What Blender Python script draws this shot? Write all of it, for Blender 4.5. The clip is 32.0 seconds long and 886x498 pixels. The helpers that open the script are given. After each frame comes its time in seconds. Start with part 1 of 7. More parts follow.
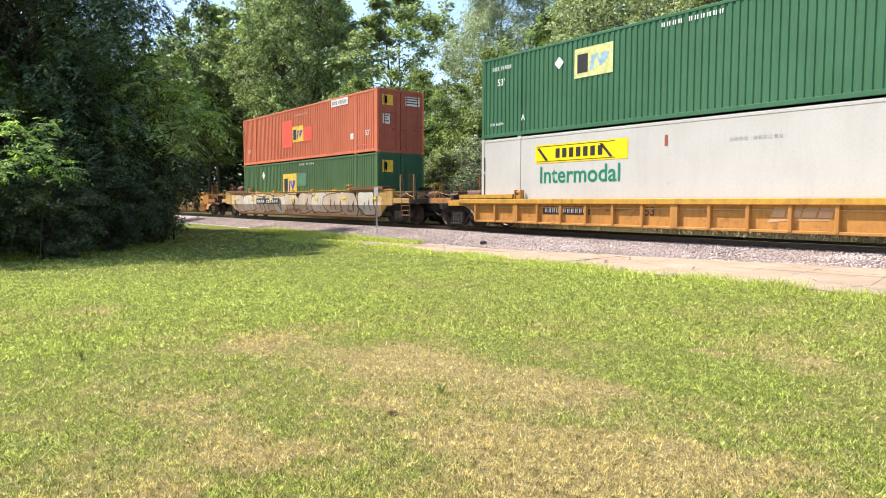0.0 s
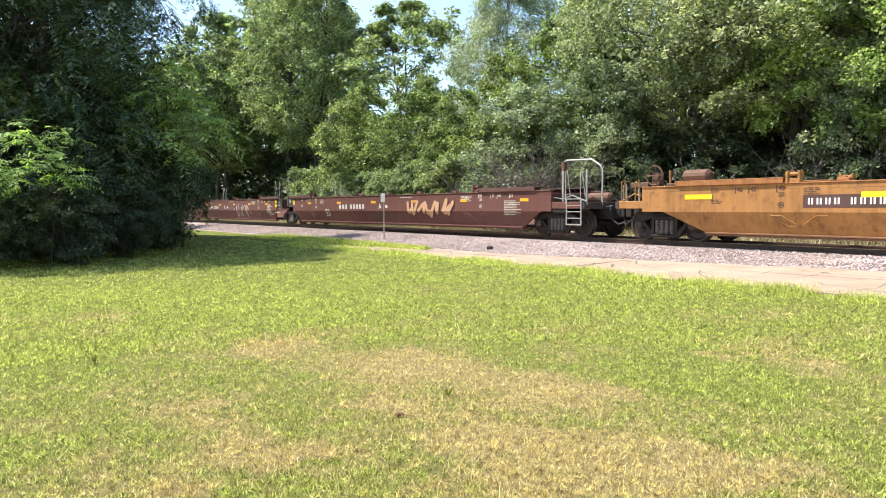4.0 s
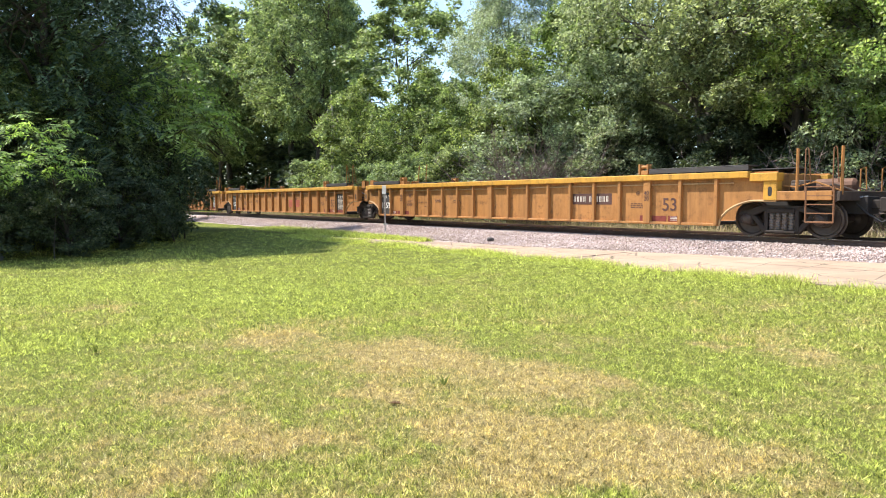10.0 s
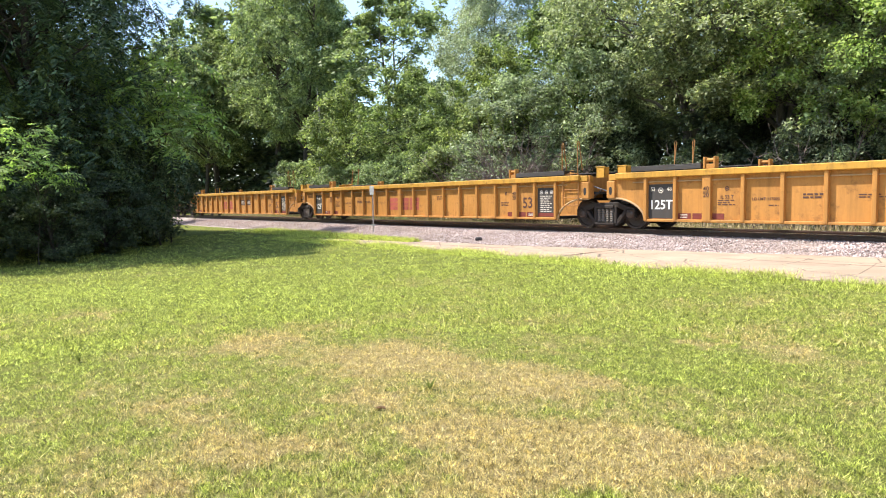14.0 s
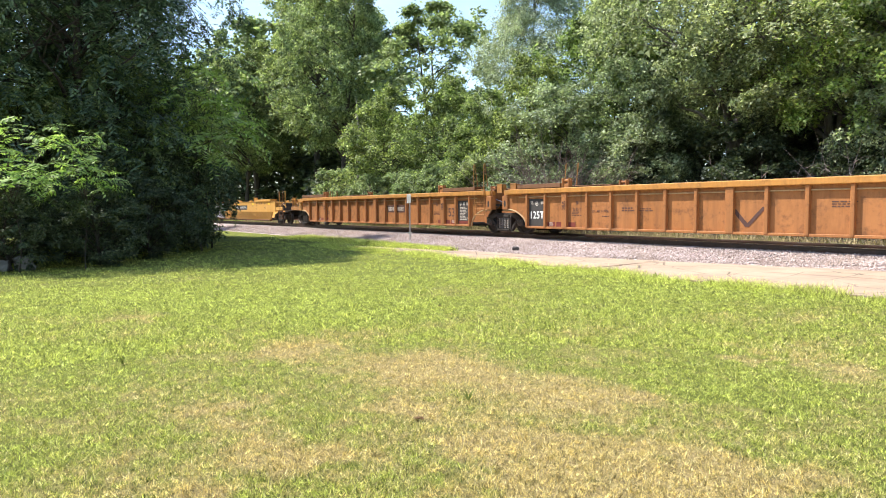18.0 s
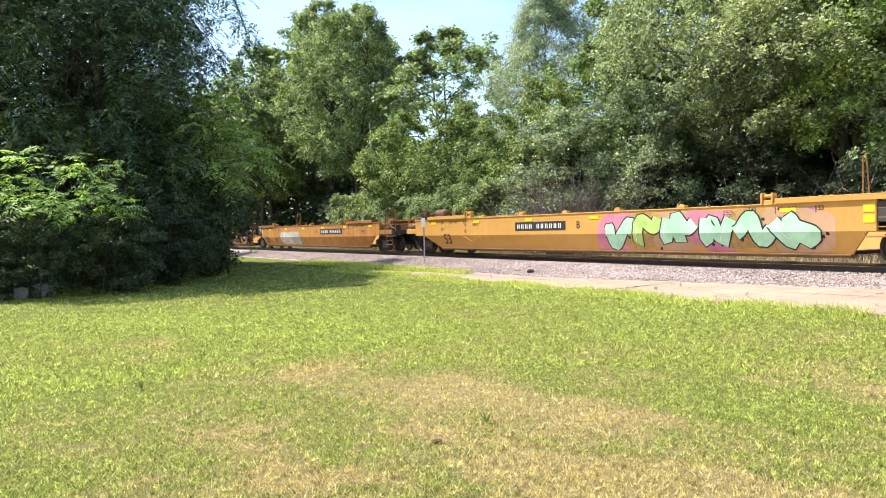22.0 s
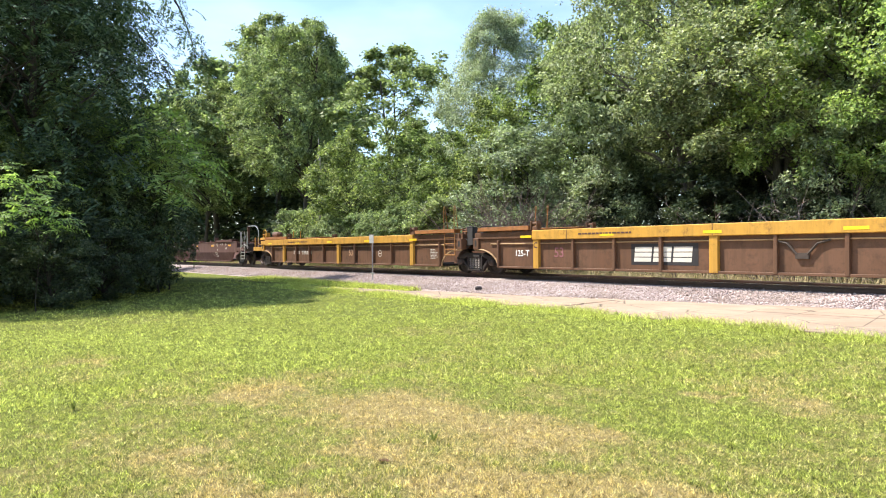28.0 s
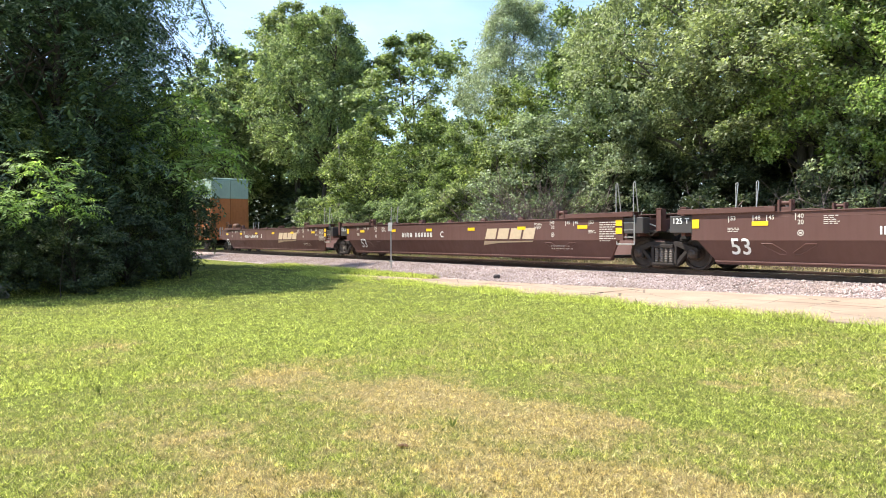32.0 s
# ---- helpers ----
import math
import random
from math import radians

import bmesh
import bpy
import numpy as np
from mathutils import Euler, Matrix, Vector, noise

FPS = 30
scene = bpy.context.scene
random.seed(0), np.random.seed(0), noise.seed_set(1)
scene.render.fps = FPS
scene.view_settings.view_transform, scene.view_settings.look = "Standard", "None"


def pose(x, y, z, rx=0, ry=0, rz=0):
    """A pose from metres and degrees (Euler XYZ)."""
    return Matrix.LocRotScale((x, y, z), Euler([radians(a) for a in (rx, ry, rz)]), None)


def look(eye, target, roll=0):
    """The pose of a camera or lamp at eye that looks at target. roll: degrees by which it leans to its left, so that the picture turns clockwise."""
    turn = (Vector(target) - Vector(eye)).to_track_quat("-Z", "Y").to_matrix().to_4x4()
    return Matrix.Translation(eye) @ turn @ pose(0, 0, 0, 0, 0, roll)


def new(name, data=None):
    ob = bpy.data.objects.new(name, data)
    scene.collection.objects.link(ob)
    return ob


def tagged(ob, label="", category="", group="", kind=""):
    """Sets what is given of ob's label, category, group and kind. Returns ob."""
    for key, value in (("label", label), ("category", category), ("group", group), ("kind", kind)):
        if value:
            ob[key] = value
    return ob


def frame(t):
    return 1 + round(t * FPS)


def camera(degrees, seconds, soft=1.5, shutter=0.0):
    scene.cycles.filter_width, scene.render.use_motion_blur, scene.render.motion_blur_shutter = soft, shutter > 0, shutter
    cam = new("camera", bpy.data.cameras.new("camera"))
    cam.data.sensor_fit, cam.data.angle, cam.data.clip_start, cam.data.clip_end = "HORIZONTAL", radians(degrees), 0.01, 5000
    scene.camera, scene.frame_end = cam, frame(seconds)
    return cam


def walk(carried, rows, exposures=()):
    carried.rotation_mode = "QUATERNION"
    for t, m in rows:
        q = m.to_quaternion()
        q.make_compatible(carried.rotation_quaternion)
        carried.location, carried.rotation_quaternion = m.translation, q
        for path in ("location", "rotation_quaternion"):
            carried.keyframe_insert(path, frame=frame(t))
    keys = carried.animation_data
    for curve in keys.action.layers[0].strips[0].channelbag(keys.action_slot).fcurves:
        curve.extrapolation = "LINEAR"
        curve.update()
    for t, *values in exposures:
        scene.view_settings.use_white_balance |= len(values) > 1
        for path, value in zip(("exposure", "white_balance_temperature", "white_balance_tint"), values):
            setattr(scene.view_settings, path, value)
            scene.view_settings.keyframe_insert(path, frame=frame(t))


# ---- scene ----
cam = camera(66.7, 32.0, soft=1.0)


def view(x, y, z, yaw, pitch, roll):
    """A camera pose from its place, the turn to the left of +y, the tilt up and the lean."""
    a, b = radians(yaw), radians(pitch)
    ahead = Vector((-math.sin(a) * math.cos(b), math.cos(a) * math.cos(b), math.sin(b)))
    return look((x, y, z), Vector((x, y, z)) + ahead * 10, roll)


walk(cam, [(t, view(x, y, z, yaw, pitch, roll)) for t, x, y, z, yaw, pitch, roll in (
    (0, -0.030, 0.009, 1.591, 52.51, -3.96, 0.15),
    (0.5, -0.023, 0.001, 1.597, 52.79, -4.13, 0.26),
    (1, -0.007, 0.000, 1.596, 53.00, -4.20, 0.26),
    (1.5, -0.009, -0.000, 1.587, 52.97, -4.12, 0.18),
    (2, -0.006, -0.003, 1.594, 52.86, -3.92, 0.15),
    (2.5, -0.005, -0.011, 1.593, 52.74, -3.74, -0.06),
    (3, 0.001, -0.028, 1.593, 52.86, -3.70, -0.31),
    (3.5, 0.026, -0.035, 1.593, 53.21, -3.59, -0.44),
    (5.5, 0.072, -0.058, 1.584, 52.41, -3.17, 1.07),
    (6, 0.075, -0.072, 1.582, 52.95, -3.36, 1.50),
    (6.5, 0.074, -0.079, 1.581, 53.59, -3.81, 1.31),
    (7, 0.062, -0.069, 1.574, 53.98, -4.26, 0.75),
    (7.5, 0.069, -0.067, 1.581, 54.03, -4.36, 0.20),
    (8, 0.070, -0.062, 1.576, 53.91, -3.86, -0.10),
    (8.5, 0.069, -0.061, 1.581, 53.75, -3.24, -0.07),
    (9, 0.082, -0.051, 1.582, 53.68, -3.03, -0.04),
    (9.5, 0.110, -0.046, 1.593, 53.50, -3.53, -0.00),
    (10, 0.131, -0.029, 1.585, 53.33, -4.16, -0.20),
    (10.5, 0.156, -0.032, 1.585, 53.28, -4.48, -0.65),
    (11, 0.160, -0.040, 1.595, 53.16, -4.71, -0.76),
    (11.5, 0.191, -0.052, 1.595, 52.79, -5.13, -0.60),
    (12.5, 0.181, -0.038, 1.612, 52.25, -5.42, -0.38),
    (13, 0.171, -0.006, 1.610, 52.17, -4.98, -0.75),
    (13.5, 0.179, 0.005, 1.616, 52.21, -4.53, -1.10),
    (14, 0.152, 0.021, 1.620, 52.47, -4.26, -1.00),
    (14.5, 0.129, 0.025, 1.618, 52.91, -3.99, -0.88),
    (16.5, 0.065, 0.023, 1.622, 53.76, -3.53, -0.72),
    (17, 0.067, 0.017, 1.623, 53.81, -3.81, -0.30),
    (17.5, 0.083, 0.017, 1.624, 54.45, -3.85, -0.27),
    (18, 0.080, 0.019, 1.621, 55.46, -3.48, -0.40),
    (18.5, 0.083, 0.006, 1.623, 56.38, -2.91, -0.48),
    (19, 0.075, 0.001, 1.626, 57.03, -2.55, -0.42),
    (19.5, 0.070, -0.004, 1.618, 57.40, -2.25, -0.42),
    (20, 0.069, -0.014, 1.615, 57.18, -1.99, -0.51),
    (20.5, 0.085, -0.019, 1.614, 56.59, -1.80, -0.72),
    (21, 0.099, -0.014, 1.608, 56.39, -1.67, -0.95),
    (21.5, 0.085, -0.007, 1.607, 56.56, -1.57, -0.99),
    (22, 0.085, -0.011, 1.603, 56.62, -1.43, -1.02),
    (22.5, 0.079, -0.013, 1.603, 56.57, -1.16, -1.10),
    (23, 0.073, -0.020, 1.601, 56.63, -0.69, -1.31),
    (23.5, 0.076, -0.017, 1.601, 56.85, -0.23, -1.45),
    (24, 0.062, -0.015, 1.596, 56.85, 0.08, -1.26),
    (24.5, 0.069, -0.007, 1.601, 56.77, 0.34, -0.94),
    (26.5, 0.057, -0.009, 1.599, 56.46, 1.14, -1.32),
    (27, 0.064, -0.014, 1.603, 55.03, 0.88, -1.21),
    (27.5, 0.073, -0.013, 1.612, 53.32, 0.33, -0.96),
    (28, 0.077, -0.003, 1.607, 52.23, -0.07, -0.53),
    (28.5, 0.084, 0.008, 1.610, 51.75, -0.28, -0.17),
    (29, 0.108, 0.020, 1.604, 51.37, -0.49, -0.08),
    (29.5, 0.114, 0.012, 1.600, 51.33, -0.88, -0.25),
    (30, 0.101, 0.008, 1.595, 51.93, -1.26, -0.44),
    (30.5, 0.088, 0.001, 1.595, 52.76, -1.51, -0.61),
    (31, 0.083, 0.000, 1.593, 53.27, -1.45, -0.63),
    (31.5, 0.069, -0.004, 1.593, 53.47, -1.30, -0.45),
    (32, 0.067, -0.010, 1.593, 53.78, -1.04, -0.32),
)], ((0, 1.11), (1.5, 1.15), (3, 1.24), (32, 1.24)))

# ---- light ----
SUN_AZ = radians(231)      # compass of the sun seen from the place: behind the camera and to its left
SUN_EL = radians(57)
sun_way = Vector((math.sin(SUN_AZ) * math.cos(SUN_EL), math.cos(SUN_AZ) * math.cos(SUN_EL), math.sin(SUN_EL)))
world = bpy.data.worlds.new("world")
scene.world = world
world.use_nodes = True
wn, wl = world.node_tree.nodes, world.node_tree.links
sky = wn.new("ShaderNodeTexSky")
sky.sky_type, sky.sun_disc = "NISHITA", False
sky.sun_elevation, sky.sun_rotation = SUN_EL, SUN_AZ
sky.air_density, sky.dust_density, sky.ozone_density = 1.0, 0.4, 2.0
cloud_at = wn.new("ShaderNodeTexCoord")
cloud_map = wn.new("ShaderNodeMapping")
cloud_map.inputs["Scale"].default_value = (1.6, 1.6, 5.0)
cloud = wn.new("ShaderNodeTexNoise")
cloud.inputs["Scale"].default_value, cloud.inputs["Detail"].default_value = 2.2, 6.0
cloud_ramp = wn.new("ShaderNodeValToRGB")
cloud_ramp.color_ramp.elements[0].position, cloud_ramp.color_ramp.elements[1].position = 0.42, 0.72
cloud_mix = wn.new("ShaderNodeMixRGB")
cloud_mix.inputs[2].default_value = (9.5, 10.0, 10.4, 1)
cloud_fac = wn.new("ShaderNodeMath")
cloud_fac.operation = "MULTIPLY"
cloud_fac.inputs[1].default_value = 0.12
wl.new(cloud_at.outputs["Generated"], cloud_map.inputs[0])
wl.new(cloud_map.outputs[0], cloud.inputs["Vector"])
wl.new(cloud.outputs[0], cloud_ramp.inputs[0])
wl.new(cloud_ramp.outputs[0], cloud_fac.inputs[0])
wl.new(cloud_fac.outputs[0], cloud_mix.inputs[0])
wl.new(sky.outputs[0], cloud_mix.inputs[1])
wl.new(cloud_mix.outputs[0], wn["Background"].inputs[0])
wn["Background"].inputs[1].default_value = 0.13
sun = new("sun", bpy.data.lights.new("sun", "SUN"))
sun.data.energy, sun.data.angle, sun.data.color = 4.2, radians(0.53), (1.0, 0.95, 0.86)
sun.matrix_world = look((0, 0, 30), Vector((0, 0, 30)) - sun_way)
scene.view_settings.exposure = 1.24

# ---- materials ----


class Nodes:
    """A small helper to write node materials."""

    def __init__(self, name):
        self.mat = bpy.data.materials.new(name)
        self.mat.use_nodes = True
        self.n, self.l = self.mat.node_tree.nodes, self.mat.node_tree.links
        self.shader = self.n["Principled BSDF"]
        self.out = self.n["Material Output"]
        self.at = self.n.new("ShaderNodeTexCoord").outputs["Object"]

    def put(self, node, slot, value):
        if hasattr(value, "is_output"):
            self.l.new(value, node.inputs[slot])
        else:
            node.inputs[slot].default_value = value

    def noise(self, scale, detail=4.0, rough=0.6, stretch=None, at=None):
        node = self.n.new("ShaderNodeTexNoise")
        node.inputs["Scale"].default_value = scale
        node.inputs["Detail"].default_value, node.inputs["Roughness"].default_value = detail, rough
        src = at or self.at
        if stretch:
            m = self.n.new("ShaderNodeMapping")
            m.inputs["Scale"].default_value = stretch
            self.l.new(src, m.inputs[0])
            src = m.outputs[0]
        self.l.new(src, node.inputs["Vector"])
        return node.outputs[0]

    def voronoi(self, scale, feature="F1", at=None):
        node = self.n.new("ShaderNodeTexVoronoi")
        node.feature = feature
        node.inputs["Scale"].default_value = scale
        self.l.new(at or self.at, node.inputs["Vector"])
        return node

    def ramp(self, fac, *stops):
        node = self.n.new("ShaderNodeValToRGB")
        e = node.color_ramp.elements
        while len(e) < len(stops):
            e.new(0.5)
        for k, (p, c) in zip(e, stops):
            k.position = p
            k.color = (c, c, c, 1) if isinstance(c, (int, float)) else (*c, 1)
        self.l.new(fac, node.inputs[0])
        return node.outputs[0]

    def mix(self, fac, a, b, mode="MIX"):
        node = self.n.new("ShaderNodeMixRGB")
        node.blend_type = mode
        for slot, value in enumerate((fac, a, b)):
            if isinstance(value, tuple):
                value = (*value, 1)
            self.put(node, slot, value)
        return node.outputs[0]

    def math(self, op, a, b):
        node = self.n.new("ShaderNodeMath")
        node.operation = op
        self.put(node, 0, a)
        self.put(node, 1, b)
        return node.outputs[0]

    def bump(self, height, strength, distance=0.01):
        node = self.n.new("ShaderNodeBump")
        node.inputs["Strength"].default_value, node.inputs["Distance"].default_value = strength, distance
        self.l.new(height, node.inputs["Height"])
        self.l.new(node.outputs[0], self.shader.inputs["Normal"])

    def done(self, color, rough=0.7, metal=0.0, spec=0.4):
        self.put(self.shader, "Base Color", (*color, 1) if isinstance(color, tuple) else color)
        self.put(self.shader, "Roughness", rough)
        self.put(self.shader, "Metallic", metal)
        self.put(self.shader, "Specular IOR Level", spec)
        return self.mat


PAINTS = {}


def paint(name, color, wear=0.35, rust=(0.10, 0.045, 0.02), rough=0.55):
    """Weathered rail paint: faded in large patches, streaked downward, rusty spots."""
    key = (name, color, wear)
    if key in PAINTS:
        return PAINTS[key]
    k = Nodes(name)
    big = k.noise(0.45, 5.0, 0.65)
    streak = k.noise(1.0, 6.0, 0.7, stretch=(5.0, 5.0, 0.35))
    fine = k.noise(14.0, 5.0, 0.7)
    faded = tuple(min(1.0, c * 1.1 + 0.012) for c in color)
    dull = tuple(c * 0.62 + d * 0.12 for c, d in zip(color, (0.2, 0.16, 0.12)))
    base = k.mix(k.ramp(big, (0.35, 0.0), (0.7, 1.0)), color, faded)
    base = k.mix(k.math("MULTIPLY", k.ramp(streak, (0.45, 0.0), (0.75, 1.0)), min(1.0, wear * 1.5)), base, dull)
    spots = k.ramp(k.noise(3.2, 9.0, 0.75), (0.60 - 0.10 * wear, 0.0), (0.74, 1.0))
    base = k.mix(k.math("MULTIPLY", spots, min(1.0, wear * 1.6)), base, rust)
    base = k.mix(k.math("MULTIPLY", k.ramp(fine, (0.4, 0.0), (0.7, 1.0)), 0.22), base, dull)
    stain = k.ramp(k.noise(0.9, 6.0, 0.7, stretch=(1.6, 1.6, 0.7)), (0.50, 0.0), (0.72, 1.0))
    base = k.mix(k.math("MULTIPLY", stain, min(0.75, wear)), base, tuple(c * 0.45 + d * 0.25 for c, d in zip(color, rust)))
    k.bump(k.noise(1.3, 3.0), 0.25, 0.012)
    PAINTS[key] = k.done(base, k.ramp(streak, (0.3, rough), (0.7, min(1.0, rough + 0.25))), 0.0, 0.35)
    return PAINTS[key]


def plain(name, color, rough=0.7, metal=0.0, vary=0.25, scale=6.0):
    k = Nodes(name)
    lo = tuple(c * (1 - vary) for c in color)
    hi = tuple(min(1, c * (1 + vary)) for c in color)
    base = k.mix(k.ramp(k.noise(scale, 6.0), (0.3, 0.0), (0.7, 1.0)), lo, hi)
    base = k.mix(k.math("MULTIPLY", k.ramp(k.noise(scale * 6, 4.0), (0.45, 0.0), (0.7, 1.0)), 0.4), base, lo)
    k.bump(k.noise(scale * 5, 4.0), 0.2, 0.004)
    return k.done(base, rough, metal)


def leafy(name, dark, light, pale, through_light=0.35):
    """Leaves: a colour for each leaf, part of the light passing through."""
    k = Nodes(name)
    geo = k.n.new("ShaderNodeNewGeometry")
    info = k.n.new("ShaderNodeObjectInfo")
    each = k.ramp(geo.outputs["Random Per Island"], (0.0, dark), (0.55, light), (1.0, pale))
    patch = k.ramp(k.noise(0.8, 4.0), (0.34, 0.62), (0.66, 1.3))
    col = k.mix(1.0, each, patch, "MULTIPLY")
    tone = k.ramp(info.outputs["Random"], (0.0, (0.88, 0.93, 0.96)), (1.0, (1.08, 1.05, 0.93)))
    col = k.mix(1.0, col, tone, "MULTIPLY")
    k.done(col, 0.55, 0.0, 0.35)
    tr = k.n.new("ShaderNodeBsdfTranslucent")
    k.l.new(k.mix(1.0, col, (1.08, 1.2, 0.72), "MULTIPLY"), tr.inputs[0])
    ms = k.n.new("ShaderNodeMixShader")
    ms.inputs[0].default_value = through_light
    k.l.new(k.shader.outputs[0], ms.inputs[1])
    k.l.new(tr.outputs[0], ms.inputs[2])
    k.l.new(ms.outputs[0], k.out.inputs[0])
    return k.mat


def bark(name, color):
    k = Nodes(name)
    ridge = k.noise(6.0, 7.0, 0.7, stretch=(3.0, 3.0, 0.5))
    base = k.mix(k.ramp(ridge, (0.35, 0.0), (0.65, 1.0)), tuple(c * 0.45 for c in color), color)
    k.bump(ridge, 0.8, 0.03)
    return k.done(base, 0.9)


# patches of the lawn: x, y, radius; parched ones and lush ones
PARCHED = ((-5.76, 3.62, 0.6), (-5.2, 3.75, 0.45), (-4.24, 4.12, 0.5), (-3.7, 4.1, 0.35), (-2.71, 3.24, 0.55), (-2.09, 3.59, 0.45), (-3.15, 7.15, 0.35), (-3.85, 6.7, 0.2), (-3.81, 0.86, 0.2),
           (-4.06, 1.66, 0.26), (-7.24, 2.97, 0.5), (-10.8, 1.96, 0.35), (-2.65, 2.46, 0.35), (-5.32, 1.54, 0.22), (-3.3, 3.0, 0.3), (-4.6, 2.9, 0.3))
LUSH = ((-8.4, 0.9, 1.0), (-3.77, 1.85, 0.28), (-3.6, 5.82, 0.6), (-2.7, 5.6, 0.65), (-13.3, 2.43, 1.5), (-6.9, 9.6, 2.0), (-14, 8.5, 2.5), (-9, 5.5, 1.2), (-5.3, 0.4, 0.5), (-10.5, 4.0, 1.2))


def dryness(k):
    """How dry the lawn is at a place, shared by soil and blades."""
    flat = k.n.new("ShaderNodeMapping")
    flat.inputs["Scale"].default_value = (1.0, 1.0, 0.0)
    k.l.new(k.at, flat.inputs[0])
    at = flat.outputs[0]
    large = k.noise(0.22, 3.0, 0.5, at=at)
    mid = k.noise(1.1, 6.0, 0.7, at=at)
    small = k.noise(5.5, 6.0, 0.8, at=at)
    total = k.math("ADD", k.math("MULTIPLY", large, 0.20), k.math("ADD", k.math("MULTIPLY", mid, 0.38), k.math("MULTIPLY", small, 0.42)))
    # lusher along the concrete, where rain runs off
    xyz = k.n.new("ShaderNodeSeparateXYZ")
    k.l.new(k.at, xyz.inputs[0])
    strip = k.n.new("ShaderNodeMapRange")
    strip.inputs["From Min"].default_value, strip.inputs["From Max"].default_value = 9.6, 11.6
    strip.inputs["To Min"].default_value, strip.inputs["To Max"].default_value = 0.0, -0.10
    k.l.new(xyz.outputs["Y"], strip.inputs["Value"])
    total = k.math("ADD", total, strip.outputs[0])
    # and lusher toward the trees
    wet = k.n.new("ShaderNodeMapRange")
    wet.inputs["From Min"].default_value, wet.inputs["From Max"].default_value = -5.5, -12.0
    wet.inputs["To Min"].default_value, wet.inputs["To Max"].default_value = 0.0, -0.07
    k.l.new(xyz.outputs["X"], wet.inputs["Value"])
    total = k.math("ADD", total, wet.outputs[0])
    ragged = k.n.new("ShaderNodeTexNoise")
    ragged.inputs["Scale"].default_value, ragged.inputs["Detail"].default_value = 2.4, 6.0
    k.l.new(at, ragged.inputs["Vector"])
    wob = k.n.new("ShaderNodeVectorMath")
    wob.operation = "MULTIPLY_ADD"
    wob.inputs[1].default_value, wob.inputs[2].default_value = (1.5, 1.5, 0.0), (-0.75, -0.75, 0.0)
    k.l.new(ragged.outputs["Color"], wob.inputs[0])
    bent = k.n.new("ShaderNodeVectorMath")
    k.l.new(at, bent.inputs[0])
    k.l.new(wob.outputs[0], bent.inputs[1])
    for spots, gain in ((PARCHED, 0.17), (LUSH, -0.06)):
        for x, y, r in spots:
            d = k.n.new("ShaderNodeVectorMath")
            d.operation = "DISTANCE"
            k.l.new(bent.outputs[0], d.inputs[0])
            d.inputs[1].default_value = (x, y, 0)
            m = k.n.new("ShaderNodeMapRange")
            m.inputs["From Min"].default_value, m.inputs["From Max"].default_value = r * 0.1, r * 1.7
            m.inputs["To Min"].default_value, m.inputs["To Max"].default_value = gain, 0.0
            k.l.new(d.outputs["Value"], m.inputs["Value"])
            total = k.math("ADD", total, m.outputs[0])
    return total


def soil_material():
    k = Nodes("lawn_ground")
    dry = k.ramp(dryness(k), (0.45, 0.0), (0.64, 1.0))
    grain = k.noise(70.0, 6.0, 0.8)
    # tuft mottling and dark grain paint the shade between blades into the soil
    tuft = k.ramp(k.noise(13.0, 5.0, 0.75), (0.36, 0.6), (0.64, 1.35))
    green = k.mix(k.ramp(grain, (0.42, 0.0), (0.60, 1.0)), (0.028, 0.034, 0.010), (0.28, 0.31, 0.062))
    straw = k.mix(k.ramp(grain, (0.42, 0.0), (0.60, 1.0)), (0.10, 0.075, 0.032), (0.54, 0.42, 0.19))
    green, straw = k.mix(1.0, green, tuft, "MULTIPLY"), k.mix(1.0, straw, tuft, "MULTIPLY")
    k.bump(grain, 0.7, 0.03)
    return k.done(k.mix(dry, green, straw), 0.95, 0.0, 0.1)


def blade_material(name="grass_blades", lush=0.0):
    k = Nodes(name)
    geo = k.n.new("ShaderNodeNewGeometry")
    parched = dryness(k)
    dry = k.ramp(parched, (0.42 + lush, 0.0), (0.66 + lush, 1.0))
    each = geo.outputs["Random Per Island"]
    green = k.ramp(each, (0.0, (0.05, 0.066, 0.013)), (0.3, (0.40, 0.445, 0.088)), (0.75, (0.62, 0.65, 0.15)), (1.0, (0.78, 0.80, 0.28)))
    straw = k.ramp(each, (0.0, (0.17, 0.135, 0.05)), (0.3, (0.56, 0.44, 0.155)), (0.75, (0.81, 0.665, 0.27)), (1.0, (0.90, 0.80, 0.43)))
    pick = k.ramp(k.math("ADD", k.math("MULTIPLY", each, 0.45), dry), (0.50, 0.0), (0.86, 1.0))
    fresh = k.ramp(parched, (0.34, 1.0), (0.50, 0.0))
    green = k.mix(k.math("MULTIPLY", fresh, 0.75), green, k.mix(1.0, green, (1.38, 1.4, 1.4), "MULTIPLY"))
    col = k.mix(pick, green, straw)
    # noise multiplies tuft-scale shading into the blade colour
    col = k.mix(1.0, col, k.ramp(k.noise(24.0, 4.0, 0.75), (0.40, 0.40), (0.58, 1.42)), "MULTIPLY")
    col = k.mix(1.0, col, k.ramp(k.noise(8.0, 6.0, 0.75), (0.36, 0.66), (0.62, 1.28)), "MULTIPLY")
    k.done(col, 0.7, 0.0, 0.2)
    tr = k.n.new("ShaderNodeBsdfTranslucent")
    k.l.new(col, tr.inputs[0])
    ms = k.n.new("ShaderNodeMixShader")
    ms.inputs[0].default_value = 0.45
    k.l.new(k.shader.outputs[0], ms.inputs[1])
    k.l.new(tr.outputs[0], ms.inputs[2])
    k.l.new(ms.outputs[0], k.out.inputs[0])
    return k.mat


